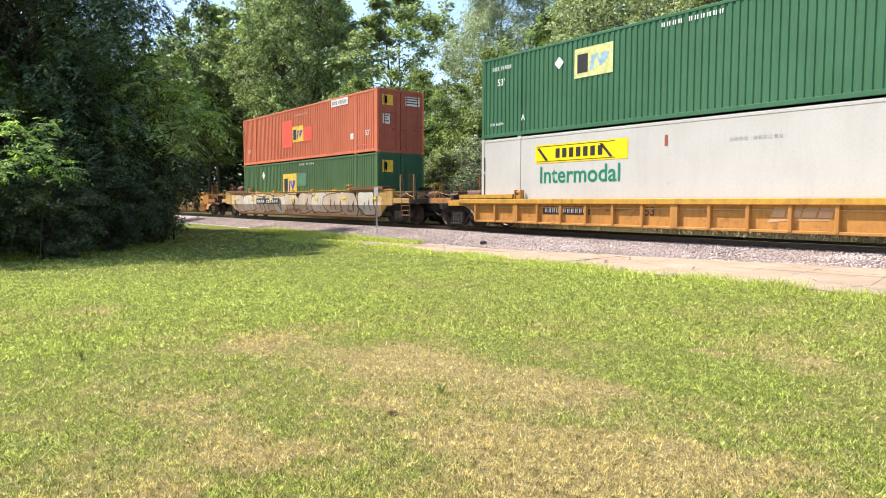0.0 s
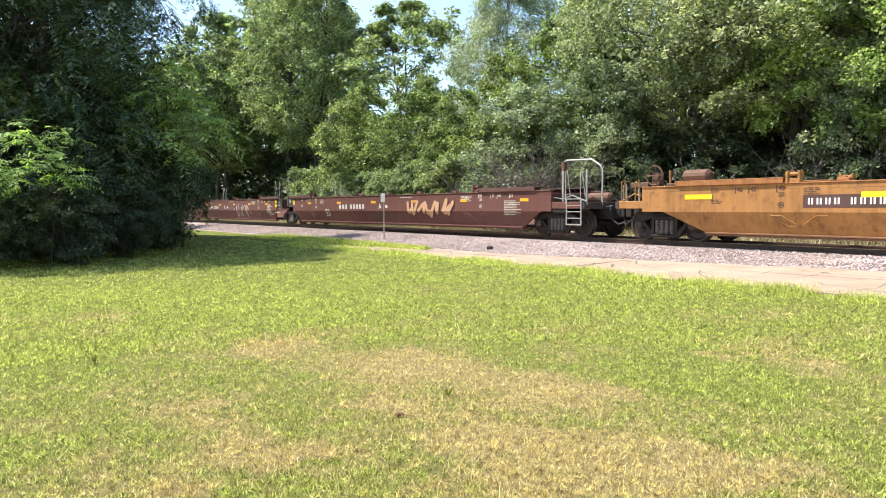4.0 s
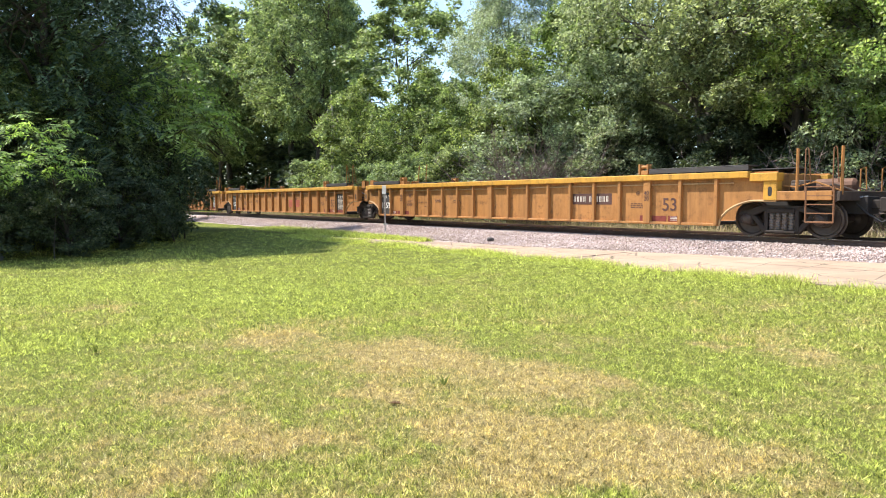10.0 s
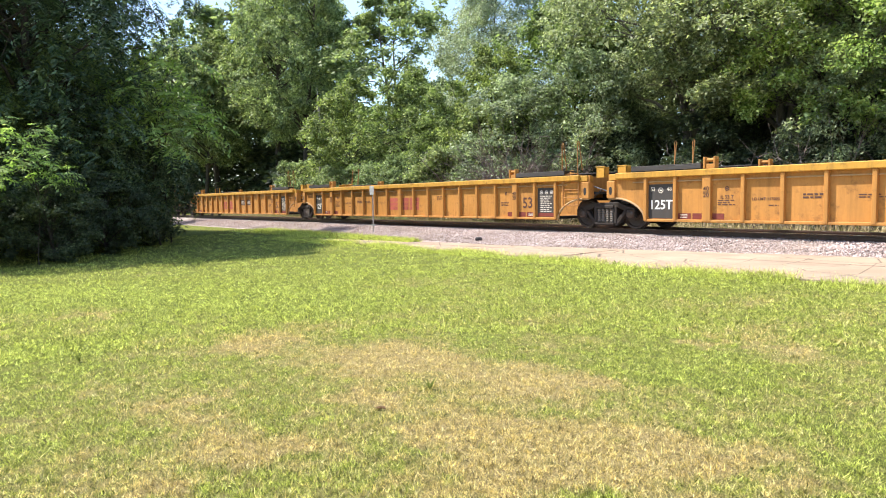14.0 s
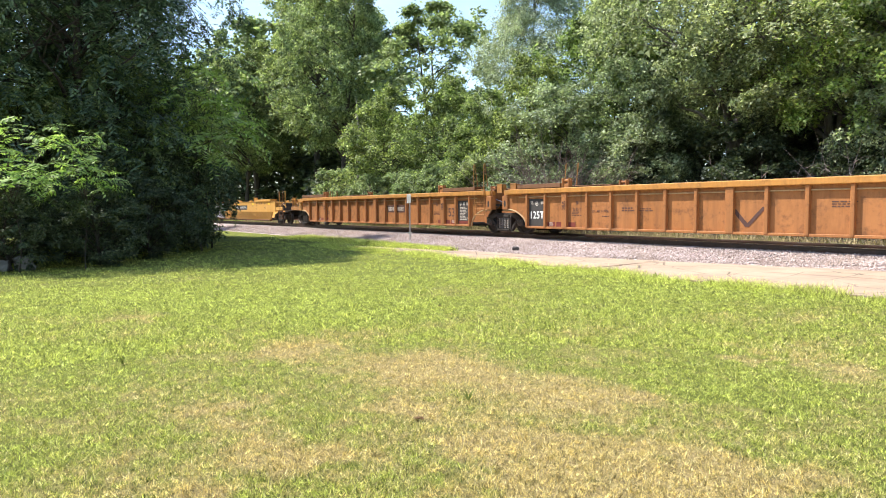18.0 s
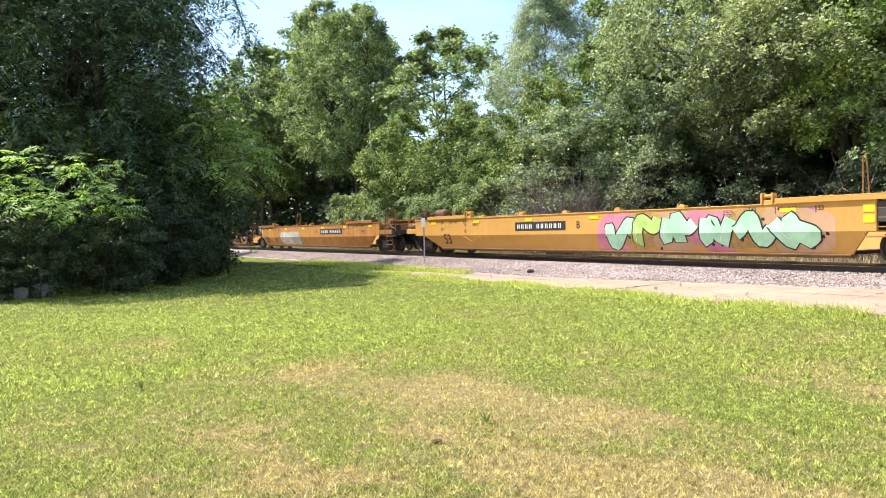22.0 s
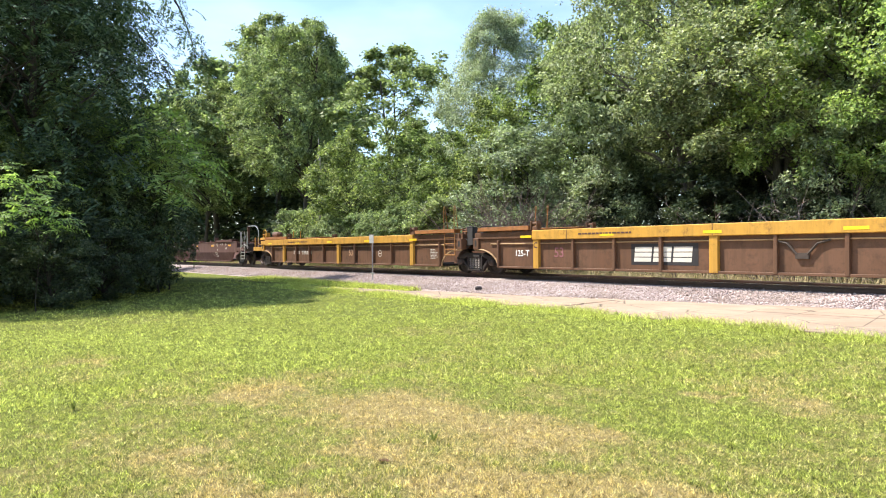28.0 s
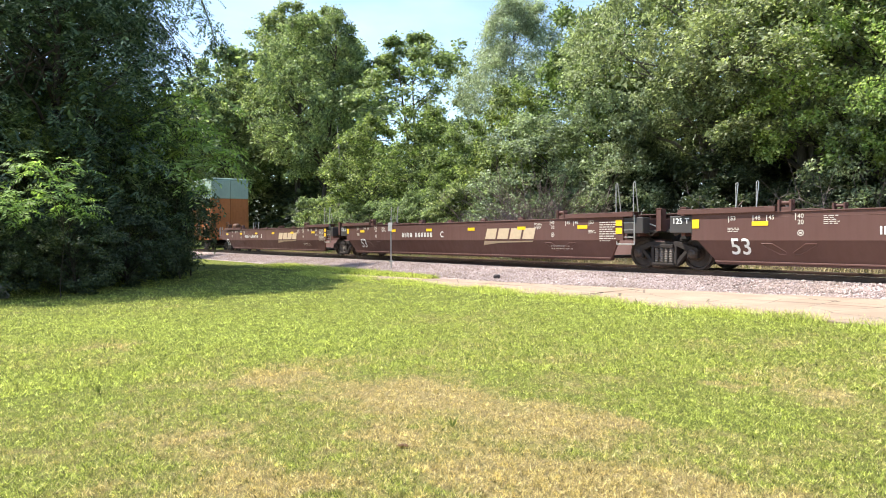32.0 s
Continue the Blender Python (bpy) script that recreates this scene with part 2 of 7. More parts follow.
def ballast_material(name, island):
    k = Nodes(name)
    cell = k.voronoi(17.0)
    if island:
        pick = k.n.new("ShaderNodeNewGeometry").outputs["Random Per Island"]
    else:
        pick = k.n.new("ShaderNodeSeparateColor")
        k.l.new(cell.outputs["Color"], pick.inputs[0])
        pick = pick.outputs[0]
    col = k.ramp(pick, (0.0, (0.20, 0.145, 0.13)), (0.25, (0.38, 0.29, 0.265)), (0.75, (0.50, 0.405, 0.38)), (1.0, (0.66, 0.57, 0.55)))
    dirt = k.ramp(k.noise(0.8, 5.0), (0.4, 0.0), (0.7, 0.5))
    col = k.mix(dirt, col, (0.30, 0.23, 0.18))
    if not island:
        k.bump(k.ramp(cell.outputs["Distance"], (0.0, 1.0), (0.7, 0.0)), 1.0, 0.05)
    return k.done(col, 0.9, 0.0, 0.2)


def concrete_material():
    k = Nodes("old_concrete")
    big, fine = k.noise(0.7, 6.0, 0.7), k.noise(22.0, 6.0, 0.7)
    col = k.mix(k.ramp(big, (0.35, 0.0), (0.7, 1.0)), (0.33, 0.235, 0.165), (0.45, 0.335, 0.24))
    col = k.mix(k.math("MULTIPLY", k.ramp(fine, (0.42, 0.0), (0.68, 1.0)), 0.35), col, (0.29, 0.225, 0.17))
    stain = k.ramp(k.noise(1.0, 7.0, 0.75, stretch=(0.35, 1.1, 1.0)), (0.50, 0.0), (0.66, 1.0))
    col = k.mix(k.math("MULTIPLY", stain, 0.55), col, (0.20, 0.165, 0.135))
    pale = k.ramp(k.noise(1.4, 6.0, 0.7, stretch=(0.5, 1.6, 1.0)), (0.55, 0.0), (0.72, 1.0))
    col = k.mix(k.math("MULTIPLY", pale, 0.3), col, (0.54, 0.44, 0.35))
    crack = k.ramp(k.voronoi(0.8, "DISTANCE_TO_EDGE").outputs["Distance"], (0.0, 1.0), (0.018, 0.0))
    gate = k.ramp(k.noise(0.5, 2.0), (0.45, 0.0), (0.55, 1.0))
    col = k.mix(k.math("MULTIPLY", crack, gate), col, (0.10, 0.08, 0.06))
    k.bump(fine, 0.3, 0.006)
    return k.done(col, 0.9, 0.0, 0.25)


M_SOIL, M_BLADE, M_LUSH = soil_material(), blade_material(), blade_material("lush_grass_blades", 0.12)
M_BALLAST, M_STONE = ballast_material("ballast_bed_stone", False), ballast_material("ballast_stone", True)
M_CONCRETE = concrete_material()
M_RAIL = plain("rail_steel", (0.10, 0.065, 0.05), 0.55, 0.5)
M_SHINE = plain("polished_rail_head", (0.55, 0.54, 0.52), 0.25, 1.0, 0.1)
M_TIE = plain("creosoted_timber", (0.055, 0.042, 0.034), 0.9)
M_STEEL = plain("galvanised_steel", (0.42, 0.42, 0.42), 0.5, 0.6)
M_TRUCK = plain("grimy_cast_steel", (0.036, 0.028, 0.024), 0.75, 0.2)
M_WHEEL = plain("wheel_steel", (0.075, 0.055, 0.045), 0.5, 0.5)
M_DARK = plain("dark_underframe", (0.03, 0.026, 0.024), 0.8)
M_BLACK = plain("black_plate_paint", (0.025, 0.023, 0.022), 0.6)
M_WHITE = plain("white_marking_paint", (0.78, 0.77, 0.73), 0.6, 0.0, 0.08)
M_YELLOW = plain("reflective_yellow_strip", (0.85, 0.55, 0.02), 0.45, 0.0, 0.08)
M_BARK = bark("grey_brown_bark", (0.085, 0.066, 0.05))
M_PALE_BARK = bark("pale_grey_bark", (0.20, 0.175, 0.15))
M_DEAD = bark("bleached_dead_wood", (0.42, 0.37, 0.32))
L_MID = leafy("broad_leaves", (0.10, 0.14, 0.075), (0.255, 0.305, 0.145), (0.51, 0.555, 0.30), 0.42)
L_GREY = leafy("grey_green_leaves", (0.11, 0.14, 0.09), (0.29, 0.325, 0.19), (0.58, 0.62, 0.42), 0.42)
L_BRIGHT = leafy("bright_leaves", (0.07, 0.10, 0.042), (0.205, 0.26, 0.09), (0.49, 0.545, 0.225), 0.42)
L_EDGE = leafy("sunny_leaves", (0.15, 0.225, 0.09), (0.34, 0.44, 0.165), (0.60, 0.67, 0.33), 0.5)
# understory leaves: the shade under the trees is darkened into their colour
L_SHADED = leafy("shaded_leaves", (0.042, 0.062, 0.036), (0.095, 0.12, 0.066), (0.20, 0.225, 0.125), 0.35)
L_FERN = leafy("feathery_leaves", (0.045, 0.075, 0.045), (0.105, 0.15, 0.085), (0.25, 0.32, 0.175), 0.36)
L_SUMAC = leafy("yellowish_feathery_leaves", (0.085, 0.12, 0.05), (0.21, 0.265, 0.10), (0.42, 0.48, 0.20), 0.42)
L_LIME = leafy("young_feathery_leaves", (0.20, 0.30, 0.08), (0.36, 0.48, 0.14), (0.52, 0.62, 0.24), 0.5)
L_SILVER = leafy("silvery_leaves", (0.19, 0.23, 0.16), (0.38, 0.42, 0.31), (0.62, 0.65, 0.53))
L_WEED = leafy("weed_leaves", (0.10, 0.14, 0.03), (0.22, 0.25, 0.07), (0.38, 0.36, 0.15))

# ---- shapes ----


def part(name, bm, material, parent=None, label=""):
    """Links a bmesh, or a mesh made before, as one mesh object under a thing or a part."""
    if isinstance(bm, bpy.types.Mesh):
        data = bm
    else:
        data = bpy.data.meshes.new(name)
        bm.to_mesh(data)
        bm.free()
    if not data.materials:
        data.materials.append(material)
    ob = new(name, data)
    ob.parent = parent
    if label:
        tagged(ob, label)
    return ob


def box(bm, x0, x1, y0, y1, z0, z1):
    v = [bm.verts.new((x, y, z)) for z in (z0, z1) for y in (y0, y1) for x in (x0, x1)]
    for f in ((0, 2, 3, 1), (4, 5, 7, 6), (0, 1, 5, 4), (2, 6, 7, 3), (0, 4, 6, 2), (1, 3, 7, 5)):
        bm.faces.new([v[i] for i in f])
    return bm


def boxes(*rows):
    bm = bmesh.new()
    for r in rows:
        box(bm, *r)
    return bm


def bevelled(bm, width=0.012):
    bmesh.ops.recalc_face_normals(bm, faces=bm.faces)
    bmesh.ops.bevel(bm, geom=list(bm.edges), offset=width, segments=1, affect="EDGES", clamp_overlap=True)
    return bm


def prism(bm, pts, y0, y1):
    """A closed outline in x and z, drawn out from y0 to y1."""
    a = [bm.verts.new((x, y0, z)) for x, z in pts]
    b = [bm.verts.new((x, y1, z)) for x, z in pts]
    n = len(pts)
    bm.faces.new(a)
    bm.faces.new(b[::-1])
    for i in range(n):
        bm.faces.new((a[i], b[i], b[(i + 1) % n], a[(i + 1) % n]))
    bmesh.ops.recalc_face_normals(bm, faces=bm.faces)
    return bm


def drawn(bm, pts, x0, x1):
    """A closed outline in y and z, drawn out from x0 to x1."""
    a = [bm.verts.new((x0, y, z)) for y, z in pts]
    b = [bm.verts.new((x1, y, z)) for y, z in pts]
    n = len(pts)
    bm.faces.new(a)
    bm.faces.new(b[::-1])
    for i in range(n):
        bm.faces.new((a[i], b[i], b[(i + 1) % n], a[(i + 1) % n]))
    bmesh.ops.recalc_face_normals(bm, faces=bm.faces)
    return bm


def tube(bm, path, radii, sides=6):
    """A tube along points, with a radius at each."""
    path = [Vector(p) for p in path]
    if isinstance(radii, (int, float)):
        radii = [radii] * len(path)
    rings = []
    for i, p in enumerate(path):
        way = (path[min(i + 1, len(path) - 1)] - path[max(i - 1, 0)]).normalized()
        side = way.cross(Vector((0, 0, 1)) if abs(way.z) < 0.9 else Vector((1, 0, 0))).normalized()
        up = side.cross(way)
        rings.append([bm.verts.new(p + (side * math.cos(a) + up * math.sin(a)) * radii[i])
                      for a in (2 * math.pi * k / sides for k in range(sides))])
    for r, q in zip(rings, rings[1:]):
        for k in range(sides):
            bm.faces.new((r[k], r[(k + 1) % sides], q[(k + 1) % sides], q[k]))
    bm.faces.new(rings[0][::-1])
    bm.faces.new(rings[-1])
    return bm


def sheet(name, verts, faces_of=4):
    """A mesh of loose faces from an array of their corners."""
    verts = np.asarray(verts, dtype=np.float32).reshape(-1, 3)
    n = len(verts)
    data = bpy.data.meshes.new(name)
    data.vertices.add(n)
    data.vertices.foreach_set("co", verts.ravel())
    data.loops.add(n)
    data.loops.foreach_set("vertex_index", np.arange(n, dtype=np.int32))
    data.polygons.add(n // faces_of)
    data.polygons.foreach_set("loop_start", np.arange(0, n, faces_of, dtype=np.int32))
    data.polygons.foreach_set("loop_total", np.full(n // faces_of, faces_of, dtype=np.int32))
    data.update()
    return data


def empty(name, label, category, group="", m=None):
    ob = tagged(new(name), label, category, group)
    ob.empty_display_size = 0.3
    if m is not None:
        ob.matrix_world = m
    return ob


# ---- ground, track ----
RAIL_TOP, TRACK_Y = 0.62, 17.67


def toe(x):
    """Where the ballast ends on the lawn side."""
    return float(np.interp(x, (-700, -24, -15.4, -5.9, 0, 100), (14.3, 14.3, 13.75, 15.75, 15.9, 15.9)))


def ground_z(x, y):
    rise = 0.12 * min(1.0, max(0.0, (y - 8.0) / 3.5)) + 0.05 * min(1.0, max(0.0, (y - 13.0) / 3.0))
    return rise


def build_ground():
    xs = [-2500, -900, -400, -200, -120] + [-80 + 1.0 * i for i in range(101)] + [40, 80, 160, 400, 900, 2500]
    ys = [-2500, -900, -300, -100, -40] + [-20 + 1.0 * i for i in range(61)] + [60, 100, 200, 500, 1000, 2500]
    bm = bmesh.new()
    grid = [[bm.verts.new((x, y, ground_z(x, y))) for x in xs] for y in ys]
    for r, q in zip(grid, grid[1:]):
        for i in range(len(xs) - 1):
            bm.faces.new((r[i], r[i + 1], q[i + 1], q[i]))
    tagged(part("ground", bm, M_SOIL), "mown lawn ground, green with straw-dry patches", "ground", kind="structure")


build_ground()


def build_ballast():
    xs = [-760, -300, -150] + [-90 + 1.5 * i for i in range(67)] + [40, 120]
    bm = bmesh.new()
    rows = []
    for x in xs:
        t = toe(x)
        prof = ((t - 0.5, 0.04), (t, 0.20), (t + 0.45 * (16.2 - t), 0.30), (16.2, 0.44), (16.5, 0.47), (18.85, 0.47), (19.3, 0.42), (20.6, 0.10), (21.0, 0.0))
        rows.append([bm.verts.new((x, y, z + (0.03 * noise.noise((x * 1.3, y * 2, 2.0)) if 0 < i < 8 else 0))) for i, (y, z) in enumerate(prof)])
    for r, q in zip(rows, rows[1:]):
        for i in range(len(r) - 1):
            bm.faces.new((r[i], q[i], q[i + 1], r[i + 1]))
    bmesh.ops.recalc_face_normals(bm, faces=bm.faces)
    bed = tagged(part("ballast_bed", bm, M_BALLAST), "pinkish grey crushed stone ballast under the rails", "ballast", kind="structure")
    rng = np.random.default_rng(5)
    n = 36000
    x = -52 + 55 * rng.random(n) ** 0.8
    t = np.interp(x, (-700, -24, -15.4, -5.9, 0, 100), (14.3, 14.3, 13.75, 15.75, 15.9, 15.9))
    u = rng.random(n)
    y = t - 0.12 + u * (16.75 - t)
    z = np.interp((y - t) / (16.2 - t), (-0.3, 0, 0.45, 1.0, 1.3), (0.13, 0.20, 0.30, 0.44, 0.47))
    r = rng.uniform(0.011, 0.030, n)
    octa = np.array([(1, 0, 0), (0, 1, 0), (-1, 0, 0), (0, -1, 0), (0, 0, 1), (0, 0, -1)], float)
    tri = np.array([(0, 1, 4), (1, 2, 4), (2, 3, 4), (3, 0, 4), (1, 0, 5), (2, 1, 5), (3, 2, 5), (0, 3, 5)])
    v = octa[None] * r[:, None, None] * rng.uniform(0.6, 1.3, (n, 6, 1)) + rng.normal(0, 0.010, (n, 6, 3))
    a = rng.random(n) * 6.28
    c, s = np.cos(a), np.sin(a)
    v = np.stack([v[..., 0] * c[:, None] - v[..., 1] * s[:, None], v[..., 0] * s[:, None] + v[..., 1] * c[:, None], v[..., 2]], -1)
    v += np.stack([x, y, z + 0.012], -1)[:, None]
    data = bpy.data.meshes.new("ballast_stones")
    data.vertices.add(n * 6)
    data.vertices.foreach_set("co", v.astype(np.float32).ravel())
    idx = (tri[None] + 6 * np.arange(n)[:, None, None]).astype(np.int32).ravel()
    data.loops.add(len(idx))
    data.loops.foreach_set("vertex_index", idx)
    data.polygons.add(len(idx) // 3)
    data.polygons.foreach_set("loop_start", np.arange(0, len(idx), 3, dtype=np.int32))
    data.polygons.foreach_set("loop_total", np.full(len(idx) // 3, 3, dtype=np.int32))
    data.update()
    tagged(part("ballast_stones", data, M_STONE), "loose angular pinkish grey ballast stones", "stones", kind="stuff")


build_ballast()


def build_track():
    prof = ((-0.075, 0), (0.075, 0), (0.07, 0.02), (0.012, 0.035), (0.012, 0.13), (0.036, 0.14), (0.036, 0.172), (-0.036, 0.172), (-0.036, 0.14), (-0.012, 0.13), (-0.012, 0.035), (-0.07, 0.02))
    track = tagged(new("railway_track"), "single railway track of rusty rails on dark timber ties", "railway track", kind="structure")
    for side in (-1, 1):
        bm = bmesh.new()
        drawn(bm, [(TRACK_Y + side * 0.75 + y, RAIL_TOP - 0.172 + z) for y, z in prof], -760, 120)
        rail = part("rail", bm, M_RAIL, track, "rusty steel rail")
        part("rail_head", boxes((-760, 120, TRACK_Y + side * 0.75 - 0.03, TRACK_Y + side * 0.75 + 0.03, RAIL_TOP - 0.004, RAIL_TOP + 0.003)), M_SHINE, rail, "polished running surface")
    bm = bevelled(boxes((-0.115, 0.115, -1.3, 1.3, -0.17, 0)), 0.01)
    data = bpy.data.meshes.new("tie")
    bm.to_mesh(data)
    bm.free()
    rng = random.Random(3)
    for i in range(180):
        ob = part("tie", data, M_TIE, track)
        ob.matrix_world = pose(-92 + 0.53 * i + rng.uniform(-0.03, 0.03), TRACK_Y + rng.uniform(-0.05, 0.05), RAIL_TOP - 0.165, 0, 0, rng.uniform(-1.5, 1.5))


build_track()


def build_pavement():
    base = tagged(new("pavement"), "cracked pale tan concrete strip beside the track", "pavement", kind="structure")
    rng = random.Random(11)
    x = -25.0
    while x < 14:
        w = rng.uniform(3.0, 4.6)
        x1 = x + w - 0.006

        def near(v):
            return 11.75 + 0.12 * math.sin(v * 0.9)

        def far(v):
            return min(toe(v) + 0.1, 12.05 + (v + 24) * 0.215) if v < -5.9 else toe(v) + 0.1
        mid = 0.62
        for lo, hi in ((0.0, mid), (mid, 1.0)):
            bm = bmesh.new()
            edge = []
            for v in (x, x1):
                a, b = near(v), max(near(v) + 0.12, far(v))
                edge.append((a + (b - a) * lo + (0.006 if lo else 0), a + (b - a) * hi))
            z = 0.155 + rng.uniform(-0.004, 0.004)
            tilt = rng.uniform(-0.002, 0.002)
            quad = ((x, edge[0][0]), (x1, edge[1][0]), (x1, edge[1][1]), (x, edge[0][1]))
            top = [bm.verts.new((px, py, z + 0.022 * max(0.0, py - 12.2) + tilt * (px - x))) for px, py in quad]
            low = [bm.verts.new((px, py, 0.0)) for px, py in quad]
            bm.faces.new(top)
            for i in range(4):
                bm.faces.new((low[i], low[(i + 1) % 4], top[(i + 1) % 4], top[i]))
            part("slab", bm, M_CONCRETE, base)
        x += w


build_pavement()


def build_post():
    """A white-faced plate on a steel post, standing at the edge of the ballast."""
    thing = empty("track_marker", "thin grey steel marker post with a small pale plate", "marker post", m=pose(-23.97, 14.9, 0.12))
    bm = bmesh.new()
    drawn(bm, ((-0.028, 0.0), (0.028, 0.0), (0.028, 0.012), (0.0, 0.03), (-0.028, 0.012)), 0, 2.05)
    bm.transform(Matrix.Rotation(radians(-90), 4, "Y"))
    part("post", bm, M_STEEL, thing)
    part("plate", bevelled(boxes((-0.16, 0.16, -0.05, -0.038, 1.72, 2.08)), 0.003), plain("weathered_plate_paint", (0.42, 0.41, 0.40), 0.6), thing, "weathered pale metal plate")
    part("bolt", boxes((-0.012, 0.012, -0.06, -0.05, 1.95, 1.974)), M_STEEL, thing)
    part("bracket", boxes((-0.12, 0.12, -0.03, 0.03, 0.42, 0.50)), M_STEEL, thing, "small steel bracket")


build_post()

# ---- trees ----


def unit(v):
    return v / np.maximum(np.linalg.norm(v, axis=-1, keepdims=True), 1e-6)


def leaves(rng, centre, way, count, length, width, spread, droop, pinnate=False):
    """Corners of leaf quads on twigs that start at centre and go along way (arrays of one row a twig)."""
    n = len(centre)
    t = np.linspace(0.15, 1.0, count)[None, :, None]
    way = unit(way)
    side = unit(np.cross(way, rng.normal(size=way.shape) * 0.3 + (0, 0, 1)))
    stem = centre[:, None] + way[:, None] * t * spread
    stem[..., 2] -= droop * spread * (t[..., 0] ** 2)
    sign = np.where(np.arange(count) % 2 == 0, 1.0, -1.0)[None, :, None]
    if pinnate:
        out = unit(side[:, None] * sign + way[:, None] * 0.45 + rng.normal(size=(n, count, 3)) * 0.12 + np.array((0, 0, -0.25)))
    else:
        out = unit(side[:, None] * sign * 0.8 + way[:, None] * 0.5 + rng.normal(size=(n, count, 3)) * 0.6)
        stem = stem + rng.normal(size=stem.shape) * spread * 0.22
    up = unit(np.array((0, 0, 1.0)) + way[:, None] * 0.35 + rng.normal(size=(n, count, 3)) * (0.25 if pinnate else 0.5))
    cross = unit(np.cross(out, up))
    size = rng.uniform(0.7, 1.25, (n, count, 1))
    a = stem - cross * width * 0.5 * size
    b = stem + cross * width * 0.5 * size
    c = stem + out * length * size - np.array((0, 0, 0.15)) * length
    if pinnate:
        half = (stem + c) / 2 - np.array((0, 0, 0.02)) * length
        return np.stack([stem, half - cross * width * 0.5 * size, c, half + cross * width * 0.5 * size], 2).reshape(-1, 3)
    return np.stack([a, b, c], 2).reshape(-1, 3)


def crown(name, seed, height, low, radius, lobes, clumps, twigs, count, leaf, pinnate=False, droop=0.25, shape=0.72, flat=0.8, spread=0.5, slim=0.75, tight=0.13, tier=0.5):
    """A crown of leaves on twigs, in flat tiers of clumps round large lobes. Returns the mesh and the lobes' centres."""
    rng = np.random.default_rng(seed)
    pts, centres = [], []
    for i in range(lobes):
        h = (i + 0.5) / lobes
        z = low + (height - low) * h * 0.94
        reach = radius * max(0.16, math.sin(math.pi * min(0.97, max(0.08, h ** shape))) ** 0.55)
        a = i * 2.399 + rng.uniform(-0.5, 0.5)
        d = reach * math.sqrt(rng.uniform(0.12, 0.72))
        c = np.array((d * math.cos(a), d * math.sin(a), z + rng.uniform(-0.5, 0.5)))
        r = max(0.5, min(reach * rng.uniform(0.30, 0.56), radius * 0.5))
        centres.append((c, r))
        k = max(4, int(clumps * rng.uniform(0.75, 1.25)))
        out = unit(rng.normal(size=(k, 3)) * np.array((1, 1, 0.8)) + np.array((math.cos(a) * 0.6, math.sin(a) * 0.6, 0.5)))
        mid = c + out * (r * rng.uniform(0.55, 1.12, (k, 1))) * np.array((1, 1, flat))
        big = rng.uniform(0.6, 1.35, (k, 1))
        mid, big = np.repeat(mid, twigs, 0), np.repeat(big, twigs, 0)
        out = np.repeat(out, twigs, 0)
        way = unit(out * np.array((0.8, 0.8, 0.45)) + rng.normal(size=mid.shape) * np.array((0.6, 0.6, 0.6 * tier)) + np.array((0, 0, 0.08)))
        start = mid + rng.normal(size=mid.shape) * r * tight * big * np.array((1, 1, tier))
        pts.append(leaves(rng, start, way, count, leaf, leaf * (0.36 if pinnate else slim), spread, droop, pinnate))
    return sheet(name, np.concatenate(pts), 4 if pinnate else 3), centres


def limbs(seed, height, low, trunk, centres, lean=0.0, forks=1):
    """A tapered trunk, forked if asked, with a limb to most lobes of the crown."""
    rng = random.Random(seed)
    bm = bmesh.new()
    for f in range(forks):
        ang = rng.uniform(0, 6.28)
        off = 0.0 if forks == 1 else 0.08 * height
        top = Vector((math.cos(ang) * off + lean, math.sin(ang) * off, height * 0.86))
        path, rad = [], []
        for i in range(8):
            q = i / 7
            path.append(Vector((top.x * q ** 1.4 + 0.12 * math.sin(q * 7 + seed), top.y * q ** 1.4 + 0.12 * math.cos(q * 5 + seed) - 0.12, -0.15 + top.z * q)))
            rad.append(trunk * (1.0 - 0.88 * q) * (1.35 if i == 0 else 1.0) * (1.0 if forks == 1 else 0.75))
        tube(bm, path, rad, 9)
        for c, r in centres[f::forks]:
            c = Vector(c)
            q = max(0.16, min(0.95, (c.z - 0.3 * (c - Vector((top.x * c.z / height, top.y * c.z / height, c.z))).length - 0.6) / top.z))
            j = int(q * 7)
            start = path[j].lerp(path[min(7, j + 1)], q * 7 - j)
            w = trunk * (1 - 0.88 * q) * 0.42 + 0.012
            mid = start.lerp(c, 0.5) + Vector((rng.uniform(-0.2, 0.2), rng.uniform(-0.2, 0.2), 0.12 * (c - start).length))
            tube(bm, (start, mid, c), (w, w * 0.62, w * 0.22), 5)
            for _ in range(3):
                end = c + Vector((rng.uniform(-1, 1), rng.uniform(-1, 1), rng.uniform(-0.3, 0.9))) * r * 0.9
                tube(bm, (mid.lerp(c, rng.uniform(0.3, 0.9)), end), (w * 0.35, 0.008), 3)
    return bm


KINDS = {}


def tree_kind(key, label, material, seed, height, low, radius, lobes, clumps, twigs, count, leaf, trunk, bark_mat=None, forks=1, **more):
    """One tree of a kind, far under nothing: it is placed by plant()."""
    mesh, centres = crown(key + "_crown", seed, height, low, radius, lobes, clumps, twigs, count, leaf, **more)
    wood = bpy.data.meshes.new(key + "_trunk")
    bm = limbs(seed, height, low, trunk, centres, forks=forks)
    bm.to_mesh(wood)
    bm.free()
    for p in wood.polygons:
        p.use_smooth = True
    KINDS[key] = (mesh, wood, material, bark_mat or M_BARK, label, height)


